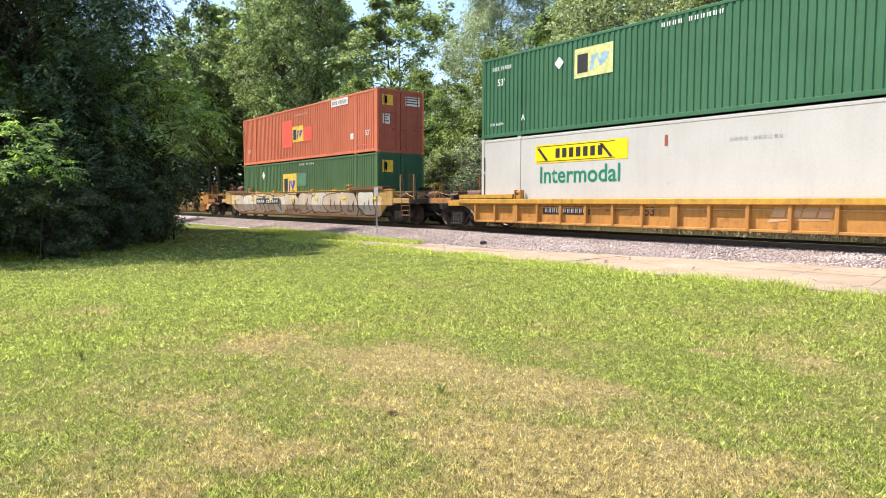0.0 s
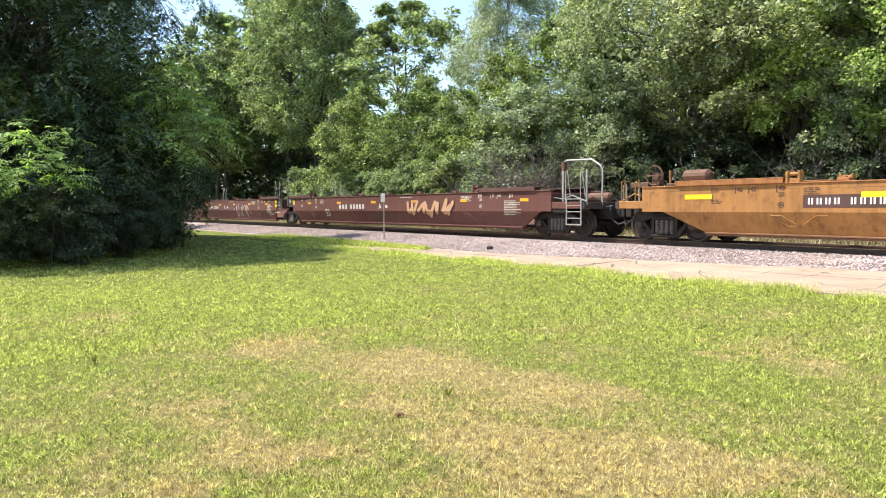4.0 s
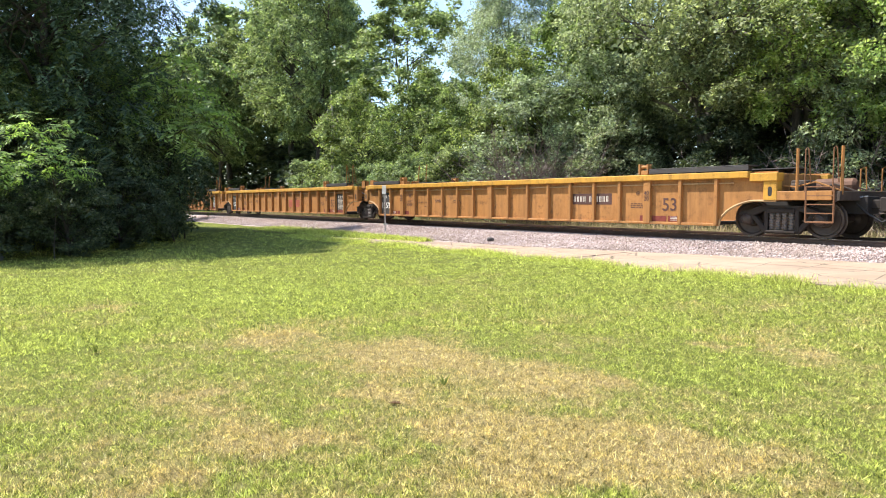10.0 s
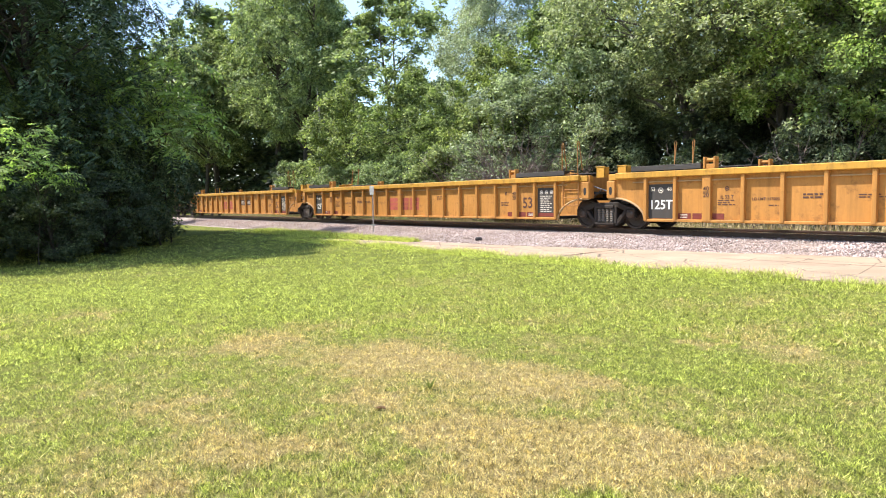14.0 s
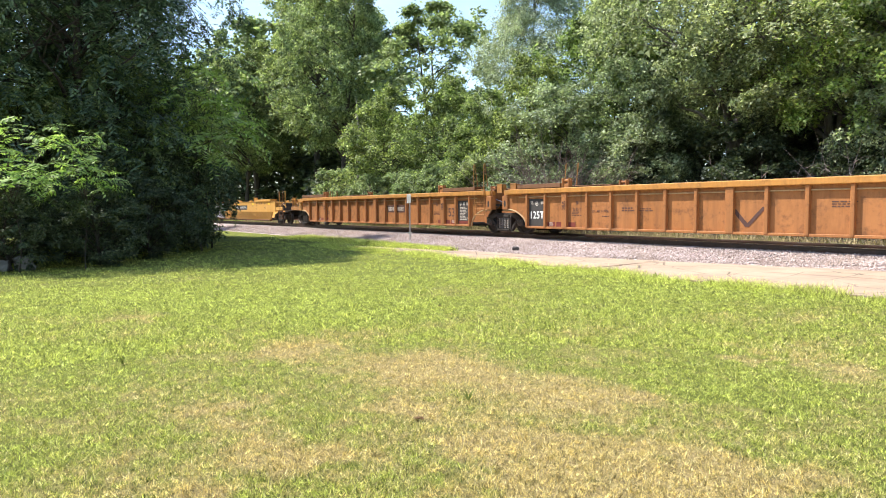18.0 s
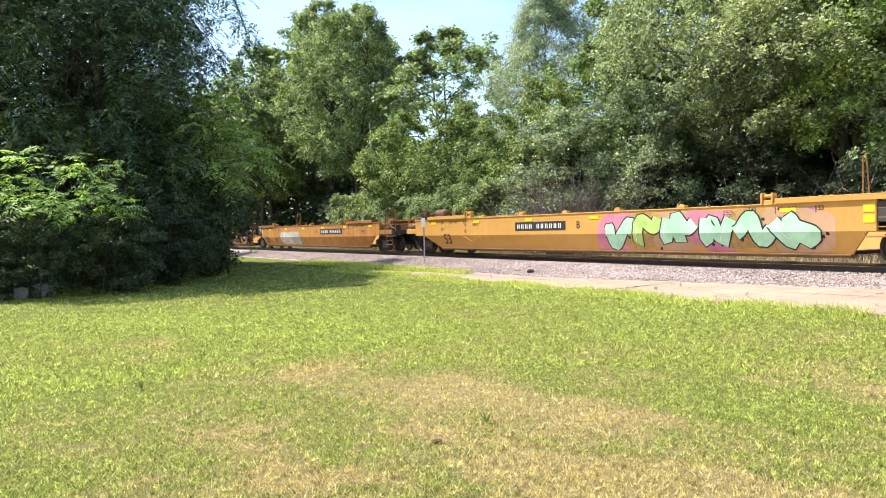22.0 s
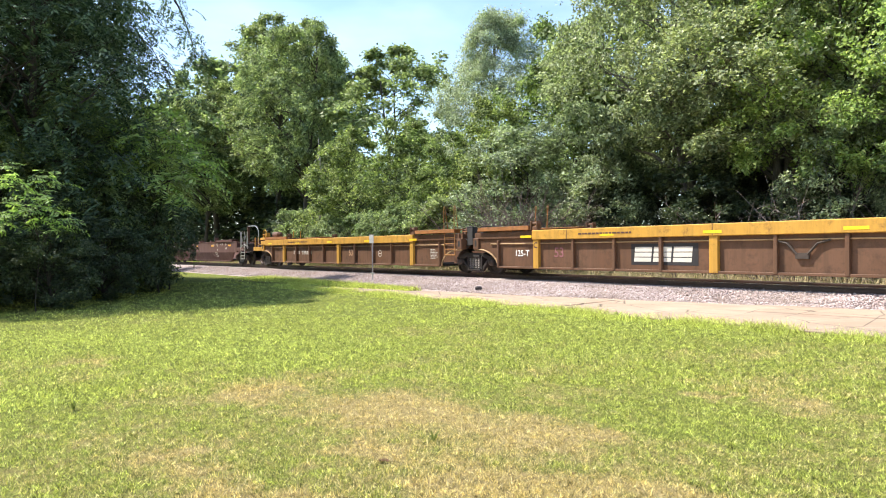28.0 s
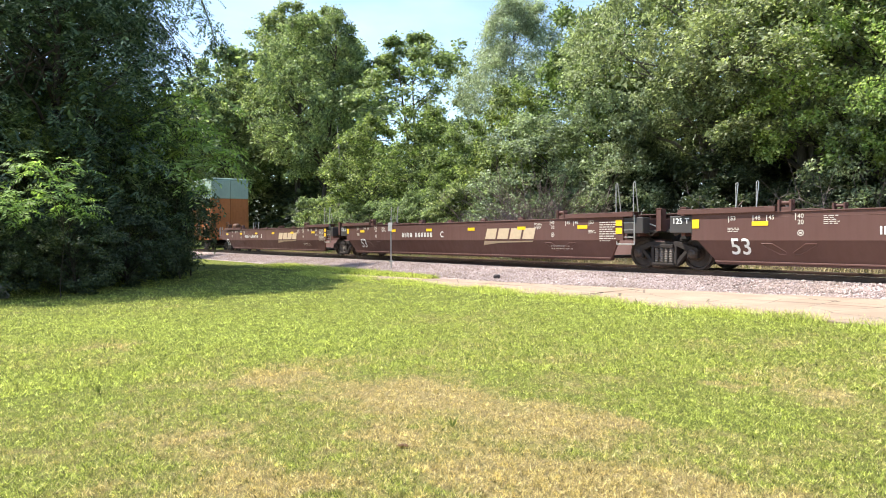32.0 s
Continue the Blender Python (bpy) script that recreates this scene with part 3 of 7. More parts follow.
def plant(key, x, y, height=None, turn=0.0, wide=1.0, label="", name="tree", category="tree"):
    mesh, wood, leaf_mat, bark_mat, text, h = KINDS[key]
    s = (height or h) / h
    ob = empty(name, label or text, category)
    part("trunk" if name == "tree" else "stem", wood, bark_mat, ob)
    part("crown" if name == "tree" else "foliage", mesh, leaf_mat, ob)
    ob.matrix_world = Matrix.Translation((x, y, ground_z(x, y))) @ Matrix.Rotation(radians(turn), 4, "Z") @ Matrix.Diagonal((s * wide, s * wide, s, 1))
    return ob


tree_kind("broad", "tall broad-leaved tree with a full mid-green crown", L_MID, 21, 16, 2.0, 5.2, 34, 9, 15, 9, 0.20, 0.30)
tree_kind("tall", "tall forked tree with a deep green open crown", L_MID, 22, 19, 6.0, 5.8, 40, 10, 15, 9, 0.21, 0.34, forks=2)
tree_kind("near", "tall forked tree with fine grey-green leaves, close to the track", L_GREY, 32, 17, 5.0, 5.6, 46, 11, 17, 11, 0.145, 0.32, M_PALE_BARK, forks=2, spread=0.45, tight=0.16, droop=0.5)
tree_kind("open", "tall tree with a loose open crown of clumped leaves", L_MID, 23, 18, 6.0, 6.0, 25, 8, 17, 9, 0.26, 0.26, forks=2, spread=0.6, tight=0.11)
tree_kind("silver", "slender tree with fine silvery grey-green foliage", L_SILVER, 24, 17, 3.0, 4.2, 54, 11, 16, 10, 0.17, 0.20, shape=0.52, slim=0.45, spread=0.7, droop=0.1)
tree_kind("bright", "young broad-leaved tree in bright green leaf", L_BRIGHT, 25, 9, 0.6, 2.9, 28, 8, 13, 9, 0.15, 0.12, tight=0.14, tier=0.4)
tree_kind("shrub", "dense green shrub at the edge of the wood", L_MID, 26, 4.6, 0.2, 2.4, 20, 9, 11, 9, 0.13, 0.06, forks=3, spread=0.3)
tree_kind("darkshrub", "dense green shrub at the edge of the wood, its leaves darkened for shade", L_SHADED, 27, 5.5, 0.2, 2.9, 24, 9, 11, 9, 0.15, 0.07, forks=3, spread=0.35)
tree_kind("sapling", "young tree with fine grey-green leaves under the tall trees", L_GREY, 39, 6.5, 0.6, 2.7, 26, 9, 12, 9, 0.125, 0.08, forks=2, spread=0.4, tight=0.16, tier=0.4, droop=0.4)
tree_kind("thicket", "green shrub deep in the wood, its leaves darkened for shade", L_SHADED, 37, 5.5, 0.2, 3.2, 18, 8, 6, 6, 0.34, 0.07, forks=3, spread=0.5)
tree_kind("walnut", "large tree with drooping feathery compound leaves", L_FERN, 28, 17, 0.6, 5.8, 48, 11, 8, 13, 0.235, 0.34, pinnate=True, droop=0.6, spread=0.85, tight=0.2, tier=0.7)
tree_kind("walnut_back", "large dark tree with feathery compound leaves", L_FERN, 38, 17, 0.6, 5.8, 40, 8, 6, 9, 0.38, 0.34, pinnate=True, droop=0.55, spread=0.9, tight=0.2, tier=0.7)
tree_kind("sumac", "spreading young tree with feathery compound leaves", L_SUMAC, 29, 7.5, 0.3, 3.4, 28, 10, 7, 15, 0.17, 0.12, pinnate=True, droop=0.5, spread=0.75, forks=2, tier=0.6)
tree_kind("sprig", "low sapling with bright yellow-green feathery leaves", L_LIME, 30, 3.8, 2.8, 0.95, 7, 5, 3, 15, 0.18, 0.02, pinnate=True, droop=0.35, spread=0.85, tier=0.4)
tree_kind("edge", "leafy young tree in bright green at the edge of the wood", L_EDGE, 35, 12, 3.4, 3.6, 36, 11, 14, 10, 0.12, 0.14, tight=0.14, spread=0.38)
tree_kind("far", "tall tree deep in the wood", L_MID, 36, 18, 5.0, 5.6, 28, 8, 7, 6, 0.46, 0.32, spread=0.7)

# the wood beyond the track, back row to front row
for row in (
    ("tall", -80, 36, 31, 0, 1.0), ("far", -92, 44, 30, 40, 1.2), ("tall", -66.5, 32.5, 26.5, 100, 0.85), ("far", -92, 32, 28, 200, 1.0),
    ("open", -60.2, 40, 23, 10, 1.15), ("broad", -53, 38, 13, 220, 1.0), ("tall", -87, 29, 22, 60, 0.9),
    ("silver", -34.8, 32, 18.4, 0, 0.92), ("broad", -41, 36, 8.2, 60, 1.0), ("far", -46, 40, 9.5, 300, 1.0), ("bright", -26.6, 30, 14.6, 100, 0.95),
    ("near", -17.0, 26.9, 18.0, 30, 0.86), ("far", -24, 33, 17, 150, 0.9), ("near", -12.6, 26.6, 15.0, 70, 1.05), ("far", -16, 34, 17, 310, 1.0),
    ("edge", -10.0, 25.6, 13.4, 10, 0.95), ("far", -8, 36, 13, 80, 1.0), ("edge", -5.6, 24.6, 11, 50, 1.0), ("far", -1, 28, 15, 200, 1.0), ("far", 6, 30, 17, 120, 1.0),
    ("far", -108, 29, 24, 10, 1.2), ("far", -122, 33, 24, 150, 1.3), ("far", -140, 36, 26, 250, 1.4), ("far", -30, 40, 13, 20, 1.1), ("far", -20, 42, 16, 170, 1.1), ("far", -110, 46, 28, 0, 1.2), ("far", -116, 38, 24, 90, 1.2),
):
    plant(*row)
for row in (
    ("bright", -42.6, 24.6, 10.0, 20, 1.0), ("bright", -36.2, 25, 9.8, 130, 1.0), ("bright", -31.2, 24.6, 8.0, 240, 1.0), ("bright", -28.0, 25.4, 9.6, 300, 0.9),
    ("bright", -49.5, 28.5, 9.4, 80, 1.0), ("sapling", -21.4, 25.6, 8.0, 40, 0.9), ("sapling", -9.4, 25.0, 6.2, 330, 0.9),
):
    plant(*row)
for row in (
    ("sapling", -24.2, 24, 7.2, 0, 1.15), ("shrub", -46.4, 22.8, 4.6, 10, 1.0), ("shrub", -41, 22.2, 3.8, 200, 1.0),
    ("shrub", -37, 22.8, 3.9, 300, 1.1), ("shrub", -33, 22.6, 4.2, 120, 1.0), ("shrub", -29, 22.8, 4.4, 45, 1.0), ("sapling", -20.4, 24.6, 5.4, 150, 1.0),
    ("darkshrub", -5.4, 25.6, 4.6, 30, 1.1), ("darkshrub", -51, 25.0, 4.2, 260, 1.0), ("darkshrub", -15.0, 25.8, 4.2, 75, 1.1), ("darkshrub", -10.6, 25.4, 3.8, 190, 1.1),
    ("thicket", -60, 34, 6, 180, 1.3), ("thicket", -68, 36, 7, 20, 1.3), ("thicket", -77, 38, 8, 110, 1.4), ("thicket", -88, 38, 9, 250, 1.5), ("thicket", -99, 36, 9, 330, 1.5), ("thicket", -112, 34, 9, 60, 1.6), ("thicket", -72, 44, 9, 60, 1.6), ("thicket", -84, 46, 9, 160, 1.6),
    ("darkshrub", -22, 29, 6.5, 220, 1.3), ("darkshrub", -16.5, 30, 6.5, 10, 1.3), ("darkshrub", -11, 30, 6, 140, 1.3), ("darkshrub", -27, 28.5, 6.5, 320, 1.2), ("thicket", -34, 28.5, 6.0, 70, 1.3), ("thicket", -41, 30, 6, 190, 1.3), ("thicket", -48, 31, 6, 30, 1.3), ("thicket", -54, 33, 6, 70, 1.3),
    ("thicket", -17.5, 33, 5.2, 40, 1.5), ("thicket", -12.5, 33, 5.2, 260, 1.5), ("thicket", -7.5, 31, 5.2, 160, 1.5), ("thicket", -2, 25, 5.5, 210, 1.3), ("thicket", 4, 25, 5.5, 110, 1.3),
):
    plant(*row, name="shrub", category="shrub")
# the trees on the lawn side, at the edge of the mown grass
for row in (
    ("walnut", -31.0, 0.4, 21, 0, 0.85), ("walnut", -28.4, 3.2, 15, 120, 0.88), ("walnut", -36.5, 5.0, 15.5, 60, 0.78), ("walnut_back", -39, 0, 21, 300, 1.0),
    ("walnut_back", -37, -7, 17, 30, 1.0), ("walnut_back", -56, 7.0, 16, 200, 0.85), ("walnut_back", -70, 6.5, 18, 100, 0.9), ("walnut_back", -86, 7, 18, 10, 0.9),
    ("sumac", -27.0, 1.4, 6.4, 20, 0.9), ("sumac", -28.4, 4.4, 8.2, 150, 0.85), ("sumac", -32.5, 6.8, 8.0, 260, 0.72), ("sumac", -28.6, -3.8, 7.5, 90, 1.0), ("sumac", -38, 8.6, 7.5, 40, 0.7),
    ("sprig", -20.6, 0.9, 3.45, 0, 1.0), ("sprig", -20.9, 2.4, 3.3, 140, 0.9), ("sprig", -27.0, 7.0, 5.6, 220, 1.0), ("sprig", -28.6, 8.0, 7.0, 300, 0.9),
):
    plant(*row)
for row in (
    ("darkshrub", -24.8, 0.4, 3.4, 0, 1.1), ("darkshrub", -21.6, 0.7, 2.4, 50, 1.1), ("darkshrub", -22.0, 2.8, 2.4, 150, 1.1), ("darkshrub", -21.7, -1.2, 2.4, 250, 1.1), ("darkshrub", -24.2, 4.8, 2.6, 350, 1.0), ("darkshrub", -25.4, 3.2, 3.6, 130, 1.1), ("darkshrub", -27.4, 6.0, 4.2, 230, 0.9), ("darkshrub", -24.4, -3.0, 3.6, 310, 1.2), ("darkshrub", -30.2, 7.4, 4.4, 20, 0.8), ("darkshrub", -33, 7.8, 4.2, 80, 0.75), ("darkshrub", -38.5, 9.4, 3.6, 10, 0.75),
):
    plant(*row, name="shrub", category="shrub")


def hanging_limb(tree, path, thick, seed, length=0.20):
    """A long limb of a tree that reaches out and droops, with feathery leaves along it."""
    rng = np.random.default_rng(seed)
    home = tree.matrix_world.inverted()
    run = [Vector(p) for p in curve_points(path)]
    bm = bmesh.new()
    tube(bm, run, [thick * (1 - 0.9 * i / (len(run) - 1)) for i in range(len(run))], 6)
    bm.transform(home)
    limb = part("limb", bm, M_BARK, tree)
    starts = np.array([run[i] for i in range(len(run) // 3, len(run)) for _ in range(6)]) + rng.normal(0, 0.26, ((len(run) - len(run) // 3) * 6, 3)) * (1, 1, 0.6)
    ways = unit(rng.normal(size=starts.shape) * (0.7, 0.7, 0.3) + (0, 0, -0.35))
    quads = leaves(rng, starts, ways, 15, length, length * 0.38, 0.75, 0.5, True)
    data = sheet("limb_leaves", quads, 4)
    data.transform(home)
    part("limb_leaves", data, L_FERN, limb)


def curve_points(path, n=5):
    """Points along straight runs between the given ones, softened at the bends."""
    path = [Vector(p) for p in path]
    out = []
    for i in range(len(path) - 1):
        p0, p1, p2, p3 = path[max(i - 1, 0)], path[i], path[i + 1], path[min(i + 2, len(path) - 1)]
        for k in range(n):
            t = k / n
            out.append(0.5 * (2 * p1 + (p2 - p0) * t + (2 * p0 - 5 * p1 + 4 * p2 - p3) * t * t + (3 * p1 - p0 - 3 * p2 + p3) * t ** 3))
    out.append(path[-1])
    return out


limb_tree = plant("walnut", -34, 4.0, 19, 170, 0.85)
hanging_limb(limb_tree, ((-34, 4.2, 13.2), (-34.2, 6.2, 15.2), (-33.9, 8.4, 15.0), (-33.7, 9.8, 13.8), (-33.5, 10.5, 12.0), (-33.4, 10.7, 11.0)), 0.10, 51)
hanging_limb(limb_tree, ((-34, 4.2, 10.5), (-34, 6.6, 12.0), (-33.8, 8.4, 11.6), (-33.6, 9.2, 10.4)), 0.08, 52)


def dead_tree(x, y, h):
    """A bleached snag with a few bare forks."""
    rng = random.Random(8)
    bm = bmesh.new()
    ob = empty("dead_tree", "bleached bare snag of a dead tree", "dead tree", m=pose(x, y, ground_z(x, y)))
    tube(bm, [(0, 0, -0.1), (0.15, 0, h * 0.4), (0.05, 0.1, h * 0.75), (-0.25, 0.1, h)], (0.16, 0.12, 0.08, 0.02), 7)
    part("trunk", bm, M_DEAD, ob)
    for z, dx, dz in ((0.62, 0.9, 1.5), (0.72, -0.9, 1.2), (0.80, 0.6, 1.1), (0.68, -0.5, 0.5)):
        bm = bmesh.new()
        tube(bm, [(0.05, 0.05, h * z), (dx * 0.5, rng.uniform(-0.3, 0.3), h * z + dz * 0.4), (dx, rng.uniform(-0.4, 0.4), h * z + dz)], (0.06, 0.045, 0.012), 5)
        part("branch", bm, M_DEAD, ob)


dead_tree(-47.4, 24.6, 10.2)


def brush(x, y, wide, tall, count, seed):
    """A tangle of bare grey-brown twigs."""
    rng = random.Random(seed)
    bm = bmesh.new()
    for _ in range(count):
        a, r = rng.uniform(0, 6.28), rng.uniform(0, wide * 0.5)
        p = Vector((math.cos(a) * r, math.sin(a) * r * 0.6, 0))
        d = Vector((rng.uniform(-1, 1), rng.uniform(-1, 0.4), rng.uniform(0.5, 1.4))).normalized()
        n = rng.uniform(0.5, 1.0) * tall
        q = p + d * n * 0.6
        e = q + (d + Vector((rng.uniform(-0.5, 0.5), rng.uniform(-0.5, 0.5), rng.uniform(-0.8, 0.2)))).normalized() * n * 0.5
        k = p.lerp(q, 0.5) + Vector((rng.uniform(-0.12, 0.12), rng.uniform(-0.12, 0.12), 0)) * tall
        tube(bm, (p, k, q, e), (0.026, 0.020, 0.013, 0.004), 3)
        for _ in range(3):
            a = k.lerp(q, rng.random()) if rng.random() < 0.5 else q.lerp(e, rng.random() * 0.7)
            f = a + Vector((rng.uniform(-0.5, 0.5), rng.uniform(-0.4, 0.3), rng.uniform(-0.1, 0.4))) * tall * 0.35
            tube(bm, (a, a.lerp(f, 0.5) + Vector((0, 0, 0.03 * tall)), f), (0.012, 0.008, 0.003), 3)
    tagged(part("brush", bm, M_TWIG), "tangle of bare grey-brown twigs under the trees", "brush", kind="stuff").matrix_world = pose(x, y, ground_z(x, y))


M_TWIG = bark("bare_twigs", (0.30, 0.225, 0.20))
for row in ((-22.6, 21.9, 4.2, 5.4, 200, 1), (-38.2, 22.4, 2.4, 3.6, 90, 2), (-10.2, 23.2, 4.5, 2.4, 90, 3), (-6.0, 22.8, 3.5, 2.2, 70, 4), (-11.6, 23.4, 3.6, 4.2, 46, 5), (-8.6, 23.4, 3.2, 4.2, 40, 6), (-15.5, 23.6, 3.0, 3.4, 36, 7), (-21.2, 21.8, 2.8, 4.4, 140, 8)):
    brush(*row)

# ---- the train ----
WHEEL_R = 0.46


def gone(t):
    """How far the train has gone at t seconds: it slows a little all the time, after a tug at the start."""
    return 20.63 * t - 0.0353 * t * t - 0.5 * (1 - math.exp(-max(0.0, t) / 0.8))


MESHES = {}


def kept(key, make):
    """A mesh that is made once and shared."""
    if key not in MESHES:
        bm = make()
        data = bpy.data.meshes.new(str(key[0]))
        bm.to_mesh(data)
        bm.free()
        MESHES[key] = data
    return MESHES[key]


def wheelset_bm():
    bm = bmesh.new()
    prof = ((0.0, -0.83), (0.10, -0.83), (0.11, -0.80), (0.17, -0.80), (0.20, -0.76), (0.37, -0.78), (0.40, -0.82), (0.455, -0.82), (0.458, -0.72), (0.487, -0.71), (0.487, -0.69), (0.40, -0.69), (0.36, -0.73), (0.2, -0.71), (0.09, -0.66), (0.09, 0.0))
    prof = prof + tuple((r, -y) for r, y in prof[::-1][1:])
    n = 24
    rings = [[bm.verts.new((r * math.cos(a), y, r * math.sin(a))) for a in (2 * math.pi * i / n for i in range(n))] for r, y in prof[1:-1]]
    for p, q in zip(rings, rings[1:]):
        for i in range(n):
            bm.faces.new((p[i], p[(i + 1) % n], q[(i + 1) % n], q[i]))
    bm.faces.new(rings[0])
    bm.faces.new(rings[-1])
    for s in (-1, 1):
        for i in range(3):
            a = 2.094 * i
            box(bm, 0.06 * math.cos(a) - 0.016, 0.06 * math.cos(a) + 0.016, s * 0.84 - 0.012, s * 0.84 + 0.012, 0.06 * math.sin(a) - 0.016, 0.06 * math.sin(a) + 0.016)
    bmesh.ops.recalc_face_normals(bm, faces=bm.faces)
    return bm


def frame_bm(s):
    """A cast truck side frame: a bowed top bar, a slung lower bar, two columns and the bearing jaws, open between them."""
    bm = bmesh.new()
    y0, y1 = sorted((s * 0.93, s * 1.09))
    prism(bm, ((-1.10, 0.56), (-1.06, 0.64), (-0.86, 0.68), (-0.50, 0.80), (0.50, 0.80), (0.86, 0.68), (1.06, 0.64), (1.10, 0.56), (0.74, 0.54), (0.44, 0.66), (-0.44, 0.66), (-0.74, 0.54)), y0, y1)
    prism(bm, ((-0.80, 0.54), (-0.42, 0.10), (0.42, 0.10), (0.80, 0.54), (0.68, 0.55), (0.34, 0.20), (-0.34, 0.20), (-0.68, 0.55)), *sorted((s * 0.94, s * 1.08)))
    for x in (-1, 1):
        box(bm, *sorted((x * 0.33, x * 0.43)), *sorted((s * 0.95, s * 1.10)), 0.17, 0.68)
        box(bm, *sorted((x * 0.74, x * 0.79)), *sorted((s * 0.95, s * 1.07)), 0.32, 0.58)
        box(bm, *sorted((x * 1.00, x * 1.07)), *sorted((s * 0.95, s * 1.07)), 0.34, 0.58)
    box(bm, -0.34, 0.34, *sorted((s * 1.06, s * 1.15)), 0.62, 0.72)
    box(bm, -0.36, 0.36, *sorted((s * 1.00, s * 1.15)), 0.13, 0.19)
    return bevelled(bm, 0.012)


def spring_bm():
    """One coil spring, as a ridged column."""
    bm = bmesh.new()
    path, radii = [], []
    for k in range(13):
        path.append((0, 0, 0.20 + 0.41 * k / 12))
        radii.append(0.074 if k % 2 else 0.052)
    rings = [[bm.verts.new((r * math.cos(a), r * math.sin(a), z)) for a in (math.pi * q / 4 for q in range(8))] for (_, _, z), r in zip(path, radii)]
    for p, q in zip(rings, rings[1:]):
        for k in range(8):
            bm.faces.new((p[k], p[(k + 1) % 8], q[(k + 1) % 8], q[k]))
    return bm


def cap_bm(s):
    """The end cap of a roller bearing."""
    bm = bmesh.new()
    tube(bm, [(0, s * 0.96, 0), (0, s * 1.08, 0), (0, s * 1.12, 0), (0, s * 1.15, 0)], (0.15, 0.15, 0.12, 0.06), 12)
    return bm


M_SPRING = plain("spring_steel", (0.17, 0.145, 0.125), 0.6, 0.3)
WHEELS = []


def truck(car, x, wheelbase=1.78):
    t = part("truck", kept(("bolster",), lambda: bevelled(boxes((-0.22, 0.22, -1.05, 1.05, 0.42, 0.78), (-0.3, 0.3, -0.3, 0.3, 0.78, 0.92)), 0.02)), M_TRUCK, car, "grimy cast steel truck")
    t.location = (x, 0, 0)
    for s in (-1, 1):
        part("side_frame", kept(("side_frame", s), lambda: frame_bm(s)), M_TRUCK, t)
        for sx in (-0.24, -0.08, 0.08, 0.24):
            part("spring", kept(("spring",), spring_bm), M_SPRING, t).location = (sx, s * 1.06, 0)
        for d in (-1, 1):
            part("bearing_cap", kept(("bearing_cap", s), lambda: cap_bm(s)), M_WHEEL, t).location = (d * wheelbase / 2, 0, WHEEL_R)
    for d in (-1, 1):
        w = part("wheelset", kept(("wheelset",), wheelset_bm), M_WHEEL, t, "worn steel wheels on one axle")
        w.location = (d * wheelbase / 2, 0, WHEEL_R)
        WHEELS.append((w, car, x + d * wheelbase / 2))
    return t


def coupler(car, x, way):
    """A knuckle coupler with its hose, at the end of a car."""
    bm = boxes((x - way * 0.9, x, -0.09, 0.09, 0.72, 0.94) if way > 0 else (x, x - way * 0.9, -0.09, 0.09, 0.72, 0.94))
    lo, hi = sorted((x - way * 0.05, x + way * 0.17))
    box(bm, lo, hi, -0.19, 0.19, 0.66, 1.0)
    c = part("coupler", bevelled(bm, 0.02), M_TRUCK, car, "rusty knuckle coupler")
    bm = bmesh.new()
    tube(bm, [(x - way * 0.5, -0.3, 0.85), (x - way * 0.25, -0.34, 0.62), (x + way * 0.05, -0.3, 0.42), (x + way * 0.2, -0.2, 0.50)], 0.028, 6)
    part("air_hose", bm, M_BLACK, c)
    bm = bmesh.new()
    tube(bm, [(x - way * 0.75, -1.25, 0.98), (x - way * 0.72, -0.9, 0.92), (x - way * 0.3, -0.2, 1.02)], 0.016, 5)
    part("uncoupling_lever", bm, M_STEEL, c)


# --- flat markings that follow the bent side of a car


def flat_mesh(polys):
    bm = bmesh.new()
    for pts in polys:
        bm.faces.new([bm.verts.new((x, 0, z)) for x, z in pts])
    return bm


def letters(text, size):
    """The outline of words in Blender's own font, as a flat mesh in x and z, centred."""
    key = ("letters", text)
    if key not in MESHES:
        curve = bpy.data.curves.new("words", "FONT")
        curve.body, curve.align_x, curve.align_y, curve.size, curve.resolution_u = text, "CENTER", "CENTER", 1.0, 3
        curve.offset = 0.012
        ob = bpy.data.objects.new("words", curve)
        MESHES[key] = bpy.data.meshes.new_from_object(ob)
        bpy.data.objects.remove(ob)
    bm = bmesh.new()
    bm.from_mesh(MESHES[key])
    bm.transform(Matrix.Scale(size * 1.38, 4) @ Matrix.Rotation(radians(90), 4, "X"))
    return bm


def lay(name, bm, material, parent, side, off=0.005, label=""):
    """Lays a flat mesh onto the near side of a car, whose face lies at y = side(z)."""
    for z in (SKEW_Z,):
        bmesh.ops.bisect_plane(bm, geom=list(bm.verts) + list(bm.edges) + list(bm.faces), plane_co=(0, 0, z), plane_no=(0, 0, 1))
    for v in bm.verts:
        v.co.y = side(v.co.z) - off - v.co.y
    for f in bm.faces:
        f.normal_update()
        if f.normal.y > 0:
            f.normal_flip()
    return part(name, bm, material, parent, label)


def rects(*rows):
    return flat_mesh([((x0, z0), (x1, z0), (x1, z1), (x0, z1)) for x0, x1, z0, z1 in rows])


def bars(x, z, count, w, h, gap, slant=0.0):
    """Bars in place of a line of characters, from x to the right, z at mid height."""
    out = []
    for i in range(count):
        a = x + i * (w + gap)
        out.append(((a - slant * h / 2, z - h / 2), (a + w - slant * h / 2, z - h / 2), (a + w + slant * h / 2, z + h / 2), (a + slant * h / 2, z + h / 2)))
    return flat_mesh(out)


def at(bm, x, z):
    bm.transform(Matrix.Translation((x, 0, z)))
    return bm


